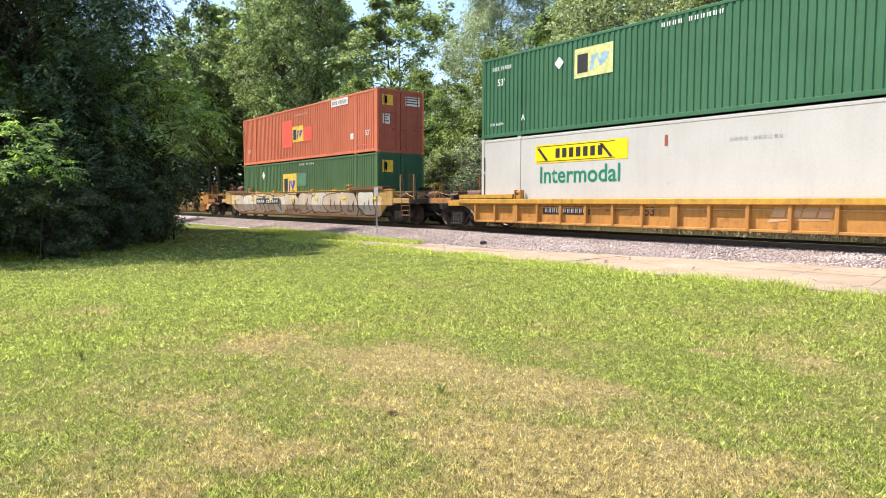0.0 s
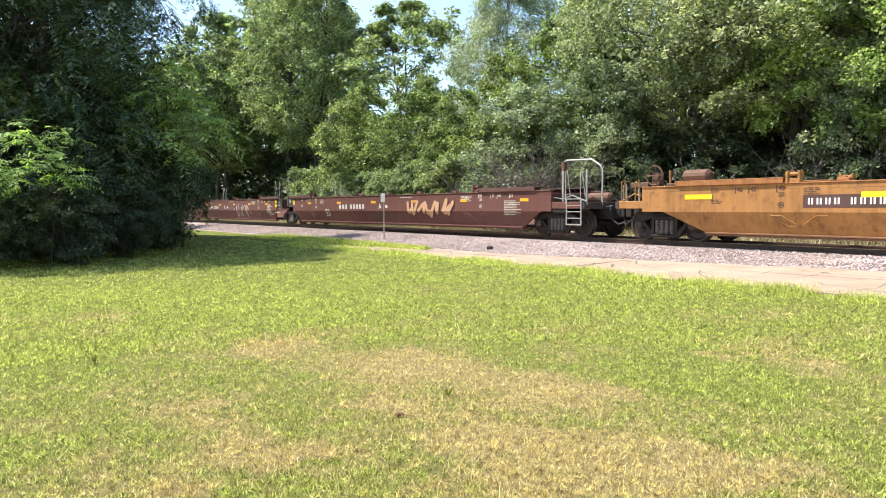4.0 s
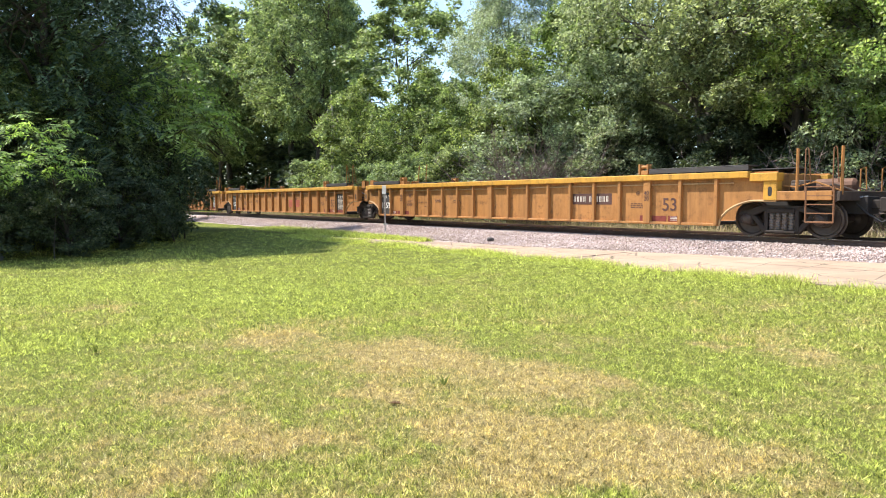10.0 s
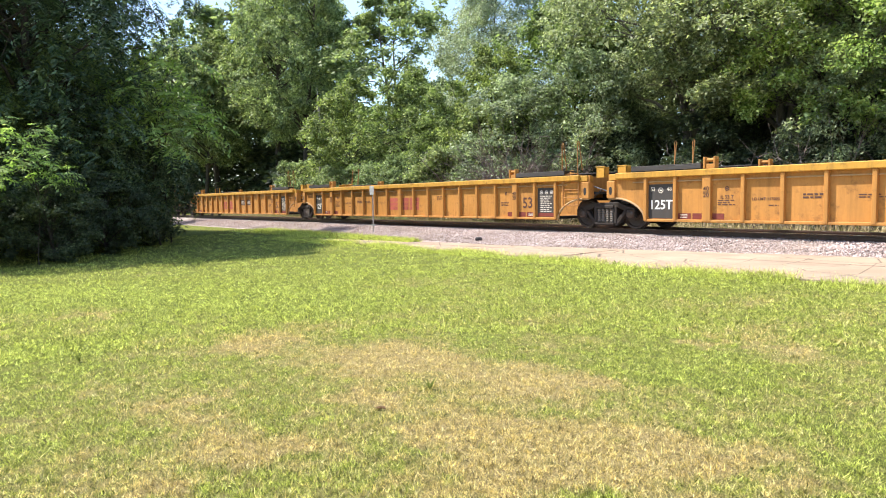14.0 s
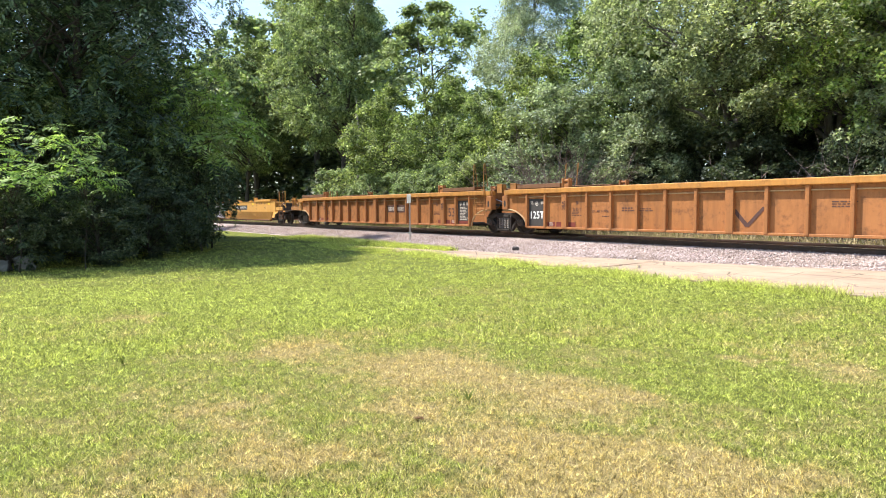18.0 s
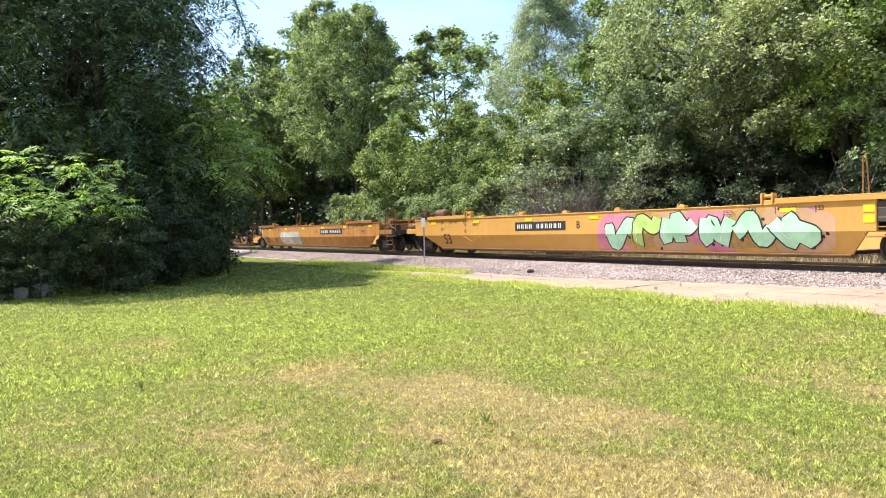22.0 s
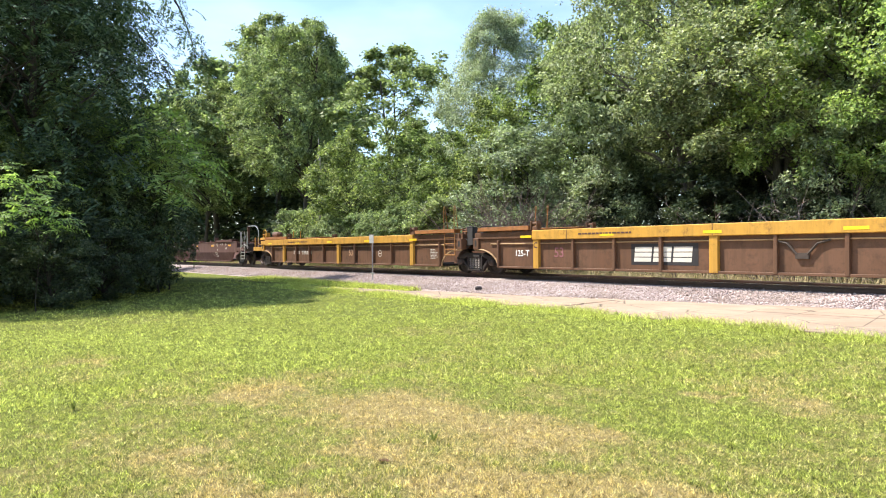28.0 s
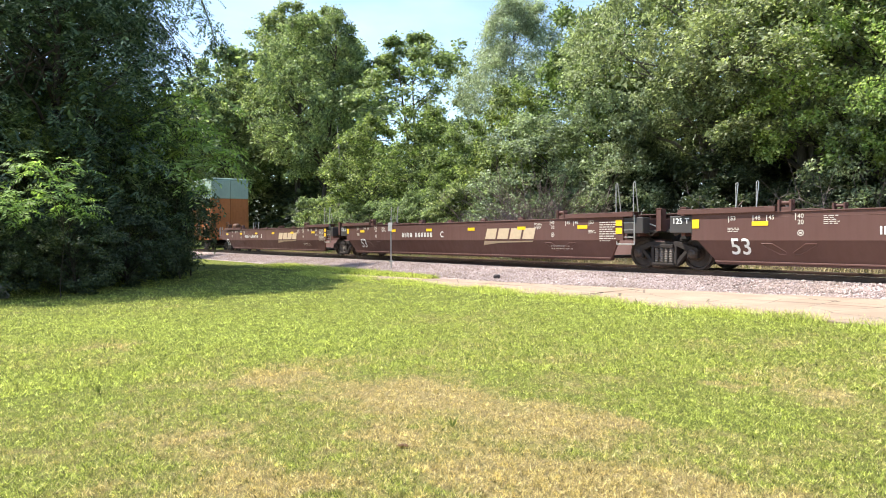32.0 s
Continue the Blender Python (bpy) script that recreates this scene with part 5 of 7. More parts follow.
def well_car(kind, label, xl, xr, cl, cr, colors, top=1.52, trucks=(True, True), guard_m=None):
    """One platform of a well car between the joints xl and xr (along the train, at the start). cl, cr: an end with a coupler."""
    mid, half = (xl + xr) / 2, (xr - xl) / 2
    body_m, chord_m, trim_m = colors
    car = empty("well_car", label, "well car", "cars of the train")
    car["joint"] = mid
    a, b = -half, half
    low = 0.26
    ends = ((a, -1, cl), (b, 1, cr))
    if kind == "smooth":
        el, er = (3.5 if cl else 1.75), (3.5 if cr else 1.75)
    else:
        el, er = (3.55 if cl else 1.66), (3.55 if cr else 1.66)
    panels = []
    if kind == "smooth":
        for s in (-1, 1):
            x0, x1 = a + (1.6 if cl else 1.15), b - (2.0 if cr else 1.15)
            y0, y1 = s * -FACE, s * (-FACE - 0.10)
            bm = boxes((x0, x1, *sorted((y0, y1)), SKEW_Z, top))
            l0, l1 = a + el, b - er
            sa, sb = (1.2 if cl else 0.42), (1.0 if cr else 0.42)
            quad = [(l0 - sa, SKEW_Z, y0), (l1 + sb, SKEW_Z, y0), (l1, 0.30, s * 1.27), (l0, 0.30, s * 1.27)]
            out = [bm.verts.new((x, y, z)) for x, z, y in quad]
            inn = [bm.verts.new((x, y - s * 0.08, z)) for x, z, y in quad]
            bm.faces.new(out)
            bm.faces.new(inn[::-1])
            for i in range(4):
                bm.faces.new((out[i], inn[i], inn[(i + 1) % 4], out[(i + 1) % 4]))
            bmesh.ops.recalc_face_normals(bm, faces=bm.faces)
            panels.append(part("side_wall", bm, body_m, car))
            # on cars without bare steel trim the sill is a darker brown than the wall
            part("bottom_sill", bevelled(boxes((l0, l1, *sorted((s * 1.10, s * 1.315)), low, 0.305), (l0 + 0.02, l1 - 0.02, *sorted((s * 1.10, s * 1.29)), low - 0.05, low - 0.002)), 0.008), body_m if trim_m is M_SILVER else B_RUST, car)
            part("top_flange", bevelled(boxes((x0, x1, *sorted((s * 1.28, s * 1.495)), top + 0.002, top + 0.032)), 0.008), chord_m, car)
            part("weld_line", bevelled(boxes((x0 + 0.02, x1 - 0.02, *sorted((s * 1.474, s * 1.44)), top - 0.115, top - 0.105)), 0.003), body_m, car)
            for k in range(5):
                x = x0 + (x1 - x0) * (0.26 + 0.12 * k)
                part("edge_clip", kept(("edge_clip", s, chord_m.name), lambda: bevelled(boxes((-0.13, 0.13, *sorted((s * 1.46, s * 1.30)), 0, 0.07), (-0.05, 0.05, *sorted((s * 1.44, s * 1.34)), 0.07, 0.11)), 0.01)), chord_m, car).location = (x, 0, top + 0.033)
            # dark boxes under the deck at the joints
            for x, way, c in ends:
                if not c:
                    part("end_box", bevelled(boxes((*spans(x, way, 0.45, 1.14), *sorted((s * 1.45, s * 1.12)), 1.04, top - 0.01)), 0.015), G_PANEL, car)
        for x, way, c in ends:
            chevrons(panels[0], body_m, x - way * (6.0 if c else 3.75))
    else:
        z_deck = 0.92
        deep = 0.17 if kind == "ribbed" else 0.32
        for s in (-1, 1):
            bm = bmesh.new()
            prism(bm, side_outline(a, b, el, er, cl, cr, low + 0.02, z_deck, top - 0.02), *sorted((s * 1.385, s * 1.34)))
            panels.append(part("side_wall", bm, body_m, car))
            x0, x1 = a + (2.72 if cl else 0.70 if kind == "ribbed" else 3.45), b - (2.72 if cr else 0.70 if kind == "ribbed" else 3.45)
            part("top_chord", bevelled(boxes((x0, x1, *sorted((s * 1.53, s * 1.33)), top - deep, top)), 0.018), chord_m, car)
            part("bottom_sill", bevelled(boxes((a + el + 0.02, b - er - 0.02, *sorted((s * 1.48, s * 1.33)), low, low + 0.07)), 0.010), body_m, car)
            bm = bmesh.new()
            tube(bm, [(a + el - 0.4, s * 1.42, top - deep - 0.12), (b - er + 0.4, s * 1.42, top - deep - 0.12)], 0.020, 6)
            part("train_line_pipe", bm, P_PIPE, car)
            for x, way, c in ends:
                e = er if way > 0 else el
                pts = []
                for i in range(9):
                    q = math.pi / 2 * i / 8
                    pts.append((x - way * (e - 0.95 + 0.95 * math.sin(q) ** 1.25), s * 1.40, low + 0.02 + (z_deck - low - 0.02) * math.cos(q)))
                pts = [(x - way * (2.05 if c else 0.38), s * 1.40, z_deck)] + pts
                bm = bmesh.new()
                tube(bm, pts, 0.032, 6)
                part("arch_rim", bm, P_PIPE, car)
            h = top - deep - low - 0.02
            place = []
            wide_at = ((5.2 if cl else 3.6), (5.2 if cr else 3.6)) if kind == "deep" else ((5.75 if cl else 3.60), (5.75 if cr else 3.60))
            for x, way, c in ends:
                w = 5.75 if c else 3.60
                if kind == "deep":
                    place += [(x - way * wide_at[(way + 1) // 2], 0.24), (x - way * ((er if way > 0 else el) + 0.06), 0.10)]
                    continue
                place += [(x - way * w, 0.24), (x - way * ((w + 1.66 + (3.55 - 1.66 if c else 0)) / 2 + 0.03), 0.10), (x - way * ((er if way > 0 else el) + 0.06), 0.10)]
            f0, f1 = a + wide_at[0], b - wide_at[1]
            step = 1.02 if kind == "ribbed" else 1.55
            n = max(2, round((f1 - f0) / step))
            place += [(f0 + (f1 - f0) * i / n, 0.24 if i == n // 2 else 0.10) for i in range(1, n)]
            for x, wide in place:
                data = kept(("rib", wide, round(h, 2)), lambda: bevelled(boxes((-wide / 2, wide / 2, -0.06, 0.06, 0, h), (-wide / 2 - 0.015, wide / 2 + 0.015, -0.045, 0.05, 0, 0.10)), 0.01))
                if not data.materials:
                    data.materials.append(M_DARK)
                ob = part("rib", data, None, car)
                ob.material_slots[0].link = "OBJECT"
                ob.material_slots[0].material = chord_m if (kind == "deep" and wide > 0.1) else body_m
                ob.location = (x, s * 1.435, low + 0.02)
    # floor of the well
    for i in range(8):
        x = a + el + 0.4 + (b - er - a - el - 0.8) * i / 7
        part("cross_bearer", kept(("cross_bearer",), lambda: bevelled(boxes((-0.15, 0.15, -1.2, 1.2, 0.27, 0.36)), 0.01)), M_DARK, car).location = (x, 0, 0)
    for x, way, c in ends:
        car_end(car, kind, x, way, c, (body_m, chord_m, trim_m), top, guard_m or chord_m)
    if cl:
        truck(car, a + 2.08)
    elif trucks[0]:
        truck(car, a, 1.83)
    if cr:
        truck(car, b - 2.08)
    return car, panels[0], half


def number(panel, side, x0, x1, z, h, light, dark=None, groups=(4, 6), over=0.0):
    """Bars in place of a car's mark and number, on a dark plate if one is given."""
    if dark:
        lay("number_plate", rects((x0, x1, z - h, z + h)), dark, panel, side, 0.005 + over)
        x0, x1 = x0 + (x1 - x0) * 0.05, x1 - (x1 - x0) * 0.05
    n = sum(groups)
    p = (x1 - x0) / (n + 0.8)
    rows, x = [], x0
    for g in groups:
        for _ in range(g):
            rows += [(x, x + p * 0.2, z - h / 2, z + h / 2), (x + p * 0.38, x + p * 0.58, z - h / 2, z + h / 2)]
            x += p
        x += p * 0.8
    lay("car_number", rects(*rows), light, panel, side, 0.008 + over)


def small_print(panel, side, x, z, lines, w, mat, gap=0.055, h=0.026):
    rng = random.Random(int(x * 10) + lines)
    rows = []
    for i in range(lines):
        c = x
        end = x + w * rng.uniform(0.6, 1.0)
        while c < end:
            k = rng.uniform(0.05, 0.16)
            rows.append((c, min(end, c + k), z - i * gap - h, z - i * gap))
            c += k + 0.03
    lay("small_print", rects(*rows), mat, panel, side, 0.006)


def strips(panel, side, half, z, count, w=0.42, h=0.12, mat=None, over=0.0):
    """Reflective strips, evenly spaced along the side."""
    for i in range(count):
        x = -half * 0.72 + half * 1.44 * i / max(1, count - 1)
        lay("reflective_strip", rects((x - w / 2, x + w / 2, z - h / 2, z + h / 2)), mat or M_YELLOW, panel, side, 0.0095 + over)


def word(panel, side, text, x, z, size, mat, name="lettering"):
    lay(name, at(letters(text, size), x, z), mat, panel, side, 0.0075)


def ring_mark(panel, side, x, z, r, mat):
    strokes("round_mark", ribbon([(x + r * math.cos(0.4488 * k), z + r * math.sin(0.4488 * k)) for k in range(15)], 0.02), mat, panel, side, 0.007)
    lay("small_print", rects((x - r * 0.5, x + r * 0.5, z - 0.02, z + 0.02)), mat, panel, side, 0.007)


def mark_logo(panel, side, x0, x1, z, h, mat):
    """A railway's mark, drawn as slanting blocks over a wedge."""
    w = x1 - x0
    for k in range(4):
        lay("company_mark", bars(x0 + w * (0.04 + 0.24 * k), z + h * 0.14, 1, w * 0.205, h * 0.58, 0, 0.3), mat, panel, side, 0.007)
    lay("company_mark", flat_mesh([[(x0 - w * 0.04, z - h * 0.5), (x0 + w * 0.0, z - h * 0.26), (x1 - w * 0.06, z - h * 0.24), (x1 - w * 0.08, z - h * 0.30), (x0 + w * 0.3, z - h * 0.36)]]), mat, panel, side, 0.007)


def block_logo(panel, side, x0, x1, z, h, light, dark=None):
    """A company's mark, drawn as three heavy blocks with lines through them."""
    if dark:
        lay("emblem_plate", rects((x0 - 0.12, x1 + 0.12, z - h * 0.72, z + h * 0.72)), dark, panel, side, 0.005)
    w = (x1 - x0) / 3
    polys = []
    for i in range(3):
        a = x0 + i * w
        for z0, z1 in ((-0.5, -0.22), (-0.16, 0.12), (0.18, 0.5)):
            polys.append([(a + 0.1 * h * z0, z + h * z0), (a + w * 0.9 + 0.1 * h * z0, z + h * z0), (a + w * 0.9 + 0.1 * h * z1, z + h * z1), (a + 0.1 * h * z1, z + h * z1)])
    for p in polys:
        lay("company_mark", flat_mesh([p]), light, panel, side, 0.009)


def end_marks(panel, side, half, cl, cr, mat, big=None, plate_right=True):
    """The stencils near both ends of a smooth side: size ticks, a stacked pair, a round mark, small print, strips."""
    for way, c in ((-1, cl), (1, cr)):
        def x(a):
            return way * (half - a)
        o = 1.55 if c else 0.0
        for a, t in ((2.35 + o, "53"), (3.0 + o, "48"), (3.35 + o, "45")):
            word(panel, side, t, x(a), 1.40, 0.11, mat)
            lay("tick_mark", rects((x(a) - 0.13, x(a) - 0.105, 1.30, 1.46)), mat, panel, side, 0.007)
        word(panel, side, "40", x(4.05 + o), 1.415, 0.11, mat)
        word(panel, side, "20", x(4.05 + o), 1.27, 0.11, mat)
        lay("tick_mark", rects((x(4.05 + o) - 0.13, x(4.05 + o) - 0.105, 1.32, 1.49)), mat, panel, side, 0.007)
        small_print(panel, side, x(4.75 + o) - 0.18, 1.42, 5, 0.38, mat, 0.045, 0.018)
        ring_mark(panel, side, x(4.05 + o), 1.02, 0.065, mat)
        small_print(panel, side, x(2.35 + o) - 0.15, 1.16, 3, 0.34, mat, 0.04, 0.018)
        if not c:
            for z in (1.36, 1.12) if way > 0 else (1.32,):
                lay("reflective_strip", rects((*sorted((x(1.18), x(1.42))), z - 0.09, z + 0.09)) if way > 0 else rects((x(1.17), x(1.38), 1.16, 1.40)), M_YELLOW, panel, side, 0.0095)
            if way < 0:
                lay("end_plate", rects((x(1.152), x(1.168), 1.0, 1.5)), G_PANEL, panel, side, 0.005)


def load_limit(panel, side, x, z, mat):
    word(panel, side, "LD LMT 117 600 PER UNIT", x, z, 0.125, mat)
    small_print(panel, side, x - 0.95, z - 0.14, 1, 1.9, mat, 0.05, 0.03)


# paints of the cars
Y_TTX = paint("rail_yellow_paint", (0.37, 0.165, 0.045), 0.75)
Y_NEW = paint("fresh_rail_yellow_paint", (0.56, 0.285, 0.062), 0.10)
Y_WARM = paint("warm_rail_yellow_paint", (0.46, 0.205, 0.042), 0.55)
Y_OLD = paint("faded_orange_yellow_paint", (0.35, 0.135, 0.038), 0.9)
Y_TAN = paint("faded_tan_yellow_paint", (0.46, 0.27, 0.085), 0.5)
Y_CHORD = paint("golden_yellow_paint", (0.52, 0.27, 0.035), 0.6)
B_FEC = paint("oxide_brown_paint", (0.125, 0.046, 0.034), 0.18, (0.08, 0.04, 0.03))
B_DARK = paint("chocolate_brown_paint", (0.105, 0.046, 0.036), 0.16, (0.07, 0.04, 0.03))
# rusty streaked brown, darkened further for shade under the overhanging top chord
B_DEEP = paint("streaked_shaded_brown_paint", (0.125, 0.056, 0.026), 0.8, (0.06, 0.03, 0.016))
B_RUST = paint("rusty_brown_paint", (0.185, 0.082, 0.036), 0.55, (0.085, 0.04, 0.02))
R_MAROON = paint("maroon_paint", (0.16, 0.045, 0.038), 0.3)
G_PANEL = paint("dark_grey_panel_paint", (0.050, 0.045, 0.043), 0.3)
P_PIPE = paint("worn_pale_edge_paint", (0.42, 0.27, 0.13), 0.5)
M_TANK = plain("rusty_tank_paint", (0.13, 0.065, 0.04), 0.75)
M_GRIME = plain("grimy_brake_gear", (0.060, 0.043, 0.033), 0.8)
M_SILVER = plain("bare_steel_rail", (0.48, 0.46, 0.43), 0.45, 0.5, 0.15)
Y_PALE = plain("bleached_yellow_paint", (0.60, 0.44, 0.26), 0.65, 0.0, 0.2, 1.5)
W_PALE = plain("pale_spray_paint", (0.62, 0.56, 0.48), 0.6, 0.0, 0.12, 1.5)
W_WHITE = plain("white_spray_paint", (0.74, 0.73, 0.70), 0.6, 0.0, 0.1, 1.5)
S_CHALK = plain("chalky_paint", (0.55, 0.47, 0.42), 0.7, 0.0, 0.2, 1.5)
S_TAN = plain("tan_spray_paint", (0.54, 0.43, 0.33), 0.65, 0.0, 0.2, 1.2)
S_MINT = plain("mint_spray_paint", (0.42, 0.68, 0.45), 0.5, 0.0, 0.25, 1.2)
S_CYAN = plain("cyan_spray_paint", (0.14, 0.62, 0.68), 0.5, 0.0, 0.25, 1.2)
S_BLUE = plain("bright_blue_spray_paint", (0.06, 0.36, 0.52), 0.5, 0.0, 0.3, 1.0)
S_LIME = plain("lime_spray_paint", (0.42, 0.56, 0.16), 0.5, 0.0, 0.25, 1.0)
S_ICE = plain("pale_lilac_spray_paint", (0.56, 0.54, 0.62), 0.6, 0.0, 0.15, 1.0)
S_BLUSH = plain("pale_pink_spray_paint", (0.62, 0.36, 0.36), 0.6, 0.0, 0.25, 1.0)
S_LILAC = plain("lilac_spray_paint", (0.42, 0.34, 0.50), 0.6, 0.0, 0.3, 1.0)
S_PINK = plain("pink_spray_paint", (0.62, 0.20, 0.28), 0.6, 0.0, 0.3, 1.0)
S_ROSE = plain("faded_rose_spray_paint", (0.44, 0.17, 0.13), 0.65, 0.0, 0.3, 1.0)
S_MAGENTA = plain("magenta_spray_paint", (0.52, 0.16, 0.42), 0.6, 0.0, 0.3, 1.0)
S_GREY = plain("silver_grey_spray_paint", (0.45, 0.45, 0.42), 0.5, 0.0, 0.2, 1.0)
S_SAGE = plain("sage_green_spray_paint", (0.27, 0.31, 0.19), 0.6, 0.0, 0.3, 1.0)
S_RED = plain("faded_red_spray_paint", (0.36, 0.085, 0.06), 0.6, 0.0, 0.3, 1.2)
S_PLUM = plain("plum_spray_paint", (0.24, 0.095, 0.10), 0.7, 0.0, 0.3, 1.2)
S_BROWN = plain("dark_brown_spray_paint", (0.085, 0.040, 0.032), 0.7, 0.0, 0.2, 1.2)
S_BLACK = plain("black_spray_paint", (0.030, 0.026, 0.026), 0.6, 0.0, 0.2, 1.2)
SALMON = plain("pale_salmon_paint", (0.52, 0.30, 0.17), 0.65, 0.0, 0.2, 1.0)
O_STRIP = plain("orange_reflective_strip", (0.75, 0.36, 0.03), 0.5, 0.0, 0.08)
M_TAN_MARK = plain("tan_emblem_paint", (0.55, 0.42, 0.28), 0.6, 0.0, 0.1)
R_PATCH = plain("dark_red_sill_patch", (0.17, 0.035, 0.025), 0.7)

JOINT = [1.2, -22.78, -46.95, -70.88, -95.1, -118.4, -138.06, -160.22, -184.1, -208.4, -230.55, -250.2, -272.5, -294.6, -315, -336.9,
         -358.95, -379.25, -400.4, -422.8, -442.2, -464.67, -486.17, -506.1, -527.97, -548.9, -568.83, -590.2, -613.46, -635.33, -654.95, -674.74]
CARS = []


def add_car(i, kind, label, colors, cl=True, cr=True, top=1.52, lead=True, guard_m=None):
    """Platform i of the train, from joint i on its leading end to joint i + 1."""
    car, panel, half = well_car(kind, label, JOINT[i + 1], JOINT[i], cl, cr, colors, top, (lead, False), guard_m)
    CARS.append((car, car["joint"]))
    del car["joint"]
    side = smooth_side if kind == "smooth" else ribbed_side
    return car, panel, side, half


def plate_125(car, half, top=1.52):
    """The dark plate with the truck's rating at a joint's trailing end."""
    word(car, lambda z: -1.452, "125 T", -half + 0.80, top - 0.16, 0.16, M_WHITE)


# 0: shallow ribbed car with the white and green containers
car, panel, side, half = add_car(0, "ribbed", "yellow ribbed well car carrying a white and a green container", (Y_WARM, Y_CHORD, Y_TTX), top=1.10)
number(panel, side, -5.0, -3.0, 0.72, 0.13, M_WHITE, S_BROWN)
word(panel, side, "53", -0.83, 0.72, 0.26, S_BROWN)
mark_logo(panel, side, 2.6, 4.1, 0.70, 0.40, SALMON)
small_print(panel, side, -2.4, 0.80, 2, 0.9, S_BROWN)
small_print(panel, side, 5.6, 0.82, 4, 0.7, S_BROWN)
# 1 to 3: single smooth cars
car, panel, side, half = add_car(1, "smooth", "tan yellow well car sprayed with pale bubble graffiti", (Y_TAN, Y_CHORD, Y_TAN), guard_m=B_RUST)
graffiti(panel, side, -half + 3.2, half - 3.4, 0.33, 1.46, 11, (S_TAN, W_PALE, S_TAN), S_BROWN, 4, Y_PALE, None, 0.11, 0.5)
spray(panel, side, half - 8.2, half - 5.6, 0.42, 0.72, 4, S_PLUM, S_BROWN, 44, 0.05, 0.0)
spray(panel, side, -1.2, 0.6, 0.40, 0.66, 4, S_RED, S_BROWN, 45, 0.05, 0.0)
number(panel, side, -5.1, -1.7, 1.02, 0.17, M_WHITE, S_BLACK, over=0.032)
strips(panel, side, half, 1.16, 7, over=0.03)
end_marks(panel, side, half, True, True, S_BROWN)
car, panel, side, half = add_car(2, "smooth", "sun-faded yellow well car with pale painted-over patches", (Y_WARM, Y_WARM, Y_TTX))
spray(panel, side, -2.95, 1.2, 0.36, 1.20, 4, Y_TAN, SALMON, 6, 0.26, 0.05)
spray(panel, side, 1.3, 4.9, 0.36, 1.36, 4, (Y_PALE, Y_TAN), SALMON, 67, 0.26, 0.05, Y_TAN)
graffiti(panel, side, 4.7, 6.5, 0.34, 1.40, 2, Y_PALE, SALMON, 66, None, None, 0.12)
lay("graffiti_word", at(letters("SLACK", 0.34), 6.35, 1.13), S_BLACK, panel, side, 0.022)
for k in range(5):
    strokes("graffiti_stroke", ribbon([(6.1 + 0.16 * k, 0.62), (6.2 + 0.16 * k, 0.86)], 0.04), S_BLACK, panel, side, 0.022)
strokes("graffiti_stroke", ribbon([(5.98, 0.66), (6.95, 0.84)], 0.04, 0.001), S_BLACK, panel, side, 0.023)
tag_scrawl(panel, side, 1.45, 2.6, 0.95, 1.2, 4, S_BLACK, 17, 0.03)
number(panel, side, -6.35, -4.25, 1.12, 0.15, M_WHITE, Y_OLD)
word(panel, side, "53", 7.5, 0.80, 0.30, S_BROWN)
strips(panel, side, half, 1.24, 7)
end_marks(panel, side, half, True, True, S_BROWN)
car, panel, side, half = add_car(3, "smooth", "yellow well car with a broad plum-coloured graffiti scrawl", (Y_TTX, Y_OLD, Y_TTX))
spray(panel, side, -3.3, 3.1, 0.36, 1.42, 6, (S_PLUM, S_RED), Y_TAN, 9, 0.24, 0.04)
number(panel, side, -6.0, -3.7, 1.10, 0.15, M_WHITE, S_BROWN)
tag_scrawl(panel, side, 3.8, 5.8, 0.5, 0.95, 5, S_BLACK, 19, 0.06)
strips(panel, side, half, 1.24, 5, 0.8, 0.13)
end_marks(panel, side, half, True, True, S_BROWN)
# 4 to 6: three brown platforms joined over shared trucks
fec = (B_FEC, B_FEC, M_SILVER)
NUMBER_AT = ((-5.0, -2.4), (-3.55, -1.7), (-3.0, -1.25))
for i, (cl, cr, tag) in enumerate(((False, True, "A"), (False, False, "C"), (True, False, "B"))):
    car, panel, side, half = add_car(4 + i, "smooth", "oxide-brown smooth-sided well car with white lettering", fec, cl, cr, guard_m=B_DARK)
    number(panel, side, *NUMBER_AT[i], 1.04, 0.21, M_WHITE, None, (3, 5))
    word(panel, side, tag, NUMBER_AT[i][1] + 1.3, 1.04, 0.24, M_WHITE)
    word(panel, side, "53", -6.9 if i == 1 else -6.3, 0.72, 0.36, W_PALE)
    strips(panel, side, half, 1.24, 6, 0.42, 0.11, O_STRIP)
    end_marks(panel, side, half, cl, cr, W_PALE)
    small_print(panel, side, half - 2.7 - (1.6 if cr else 0), 1.22, 9, 0.9, W_PALE, 0.06)
    small_print(panel, side, half - 5.2 - (1.6 if cr else 0), 1.42, 4, 0.5, W_PALE, 0.05)
    small_print(panel, side, 0.6, 1.44, 1, 1.2, W_PALE)
    lay("panel_outline", rects((NUMBER_AT[i][1] + 1.75, NUMBER_AT[i][1] + 1.95, 0.97, 1.11)), W_PALE, panel, side, 0.006)
    if not cl:
        plate_125(car, half)
    if tag == "C":
        tag_scrawl(panel, side, 1.2, 4.3, 0.36, 1.30, 4, W_PALE, 31, 0.035)
        small_print(panel, side, 7.4, 0.7, 3, 0.8, W_PALE)
    if tag == "A":
        spray(panel, side, 1.1, 4.4, 0.5, 1.40, 4, (SALMON, W_PALE), B_DARK, 33, 0.16, 0.03)
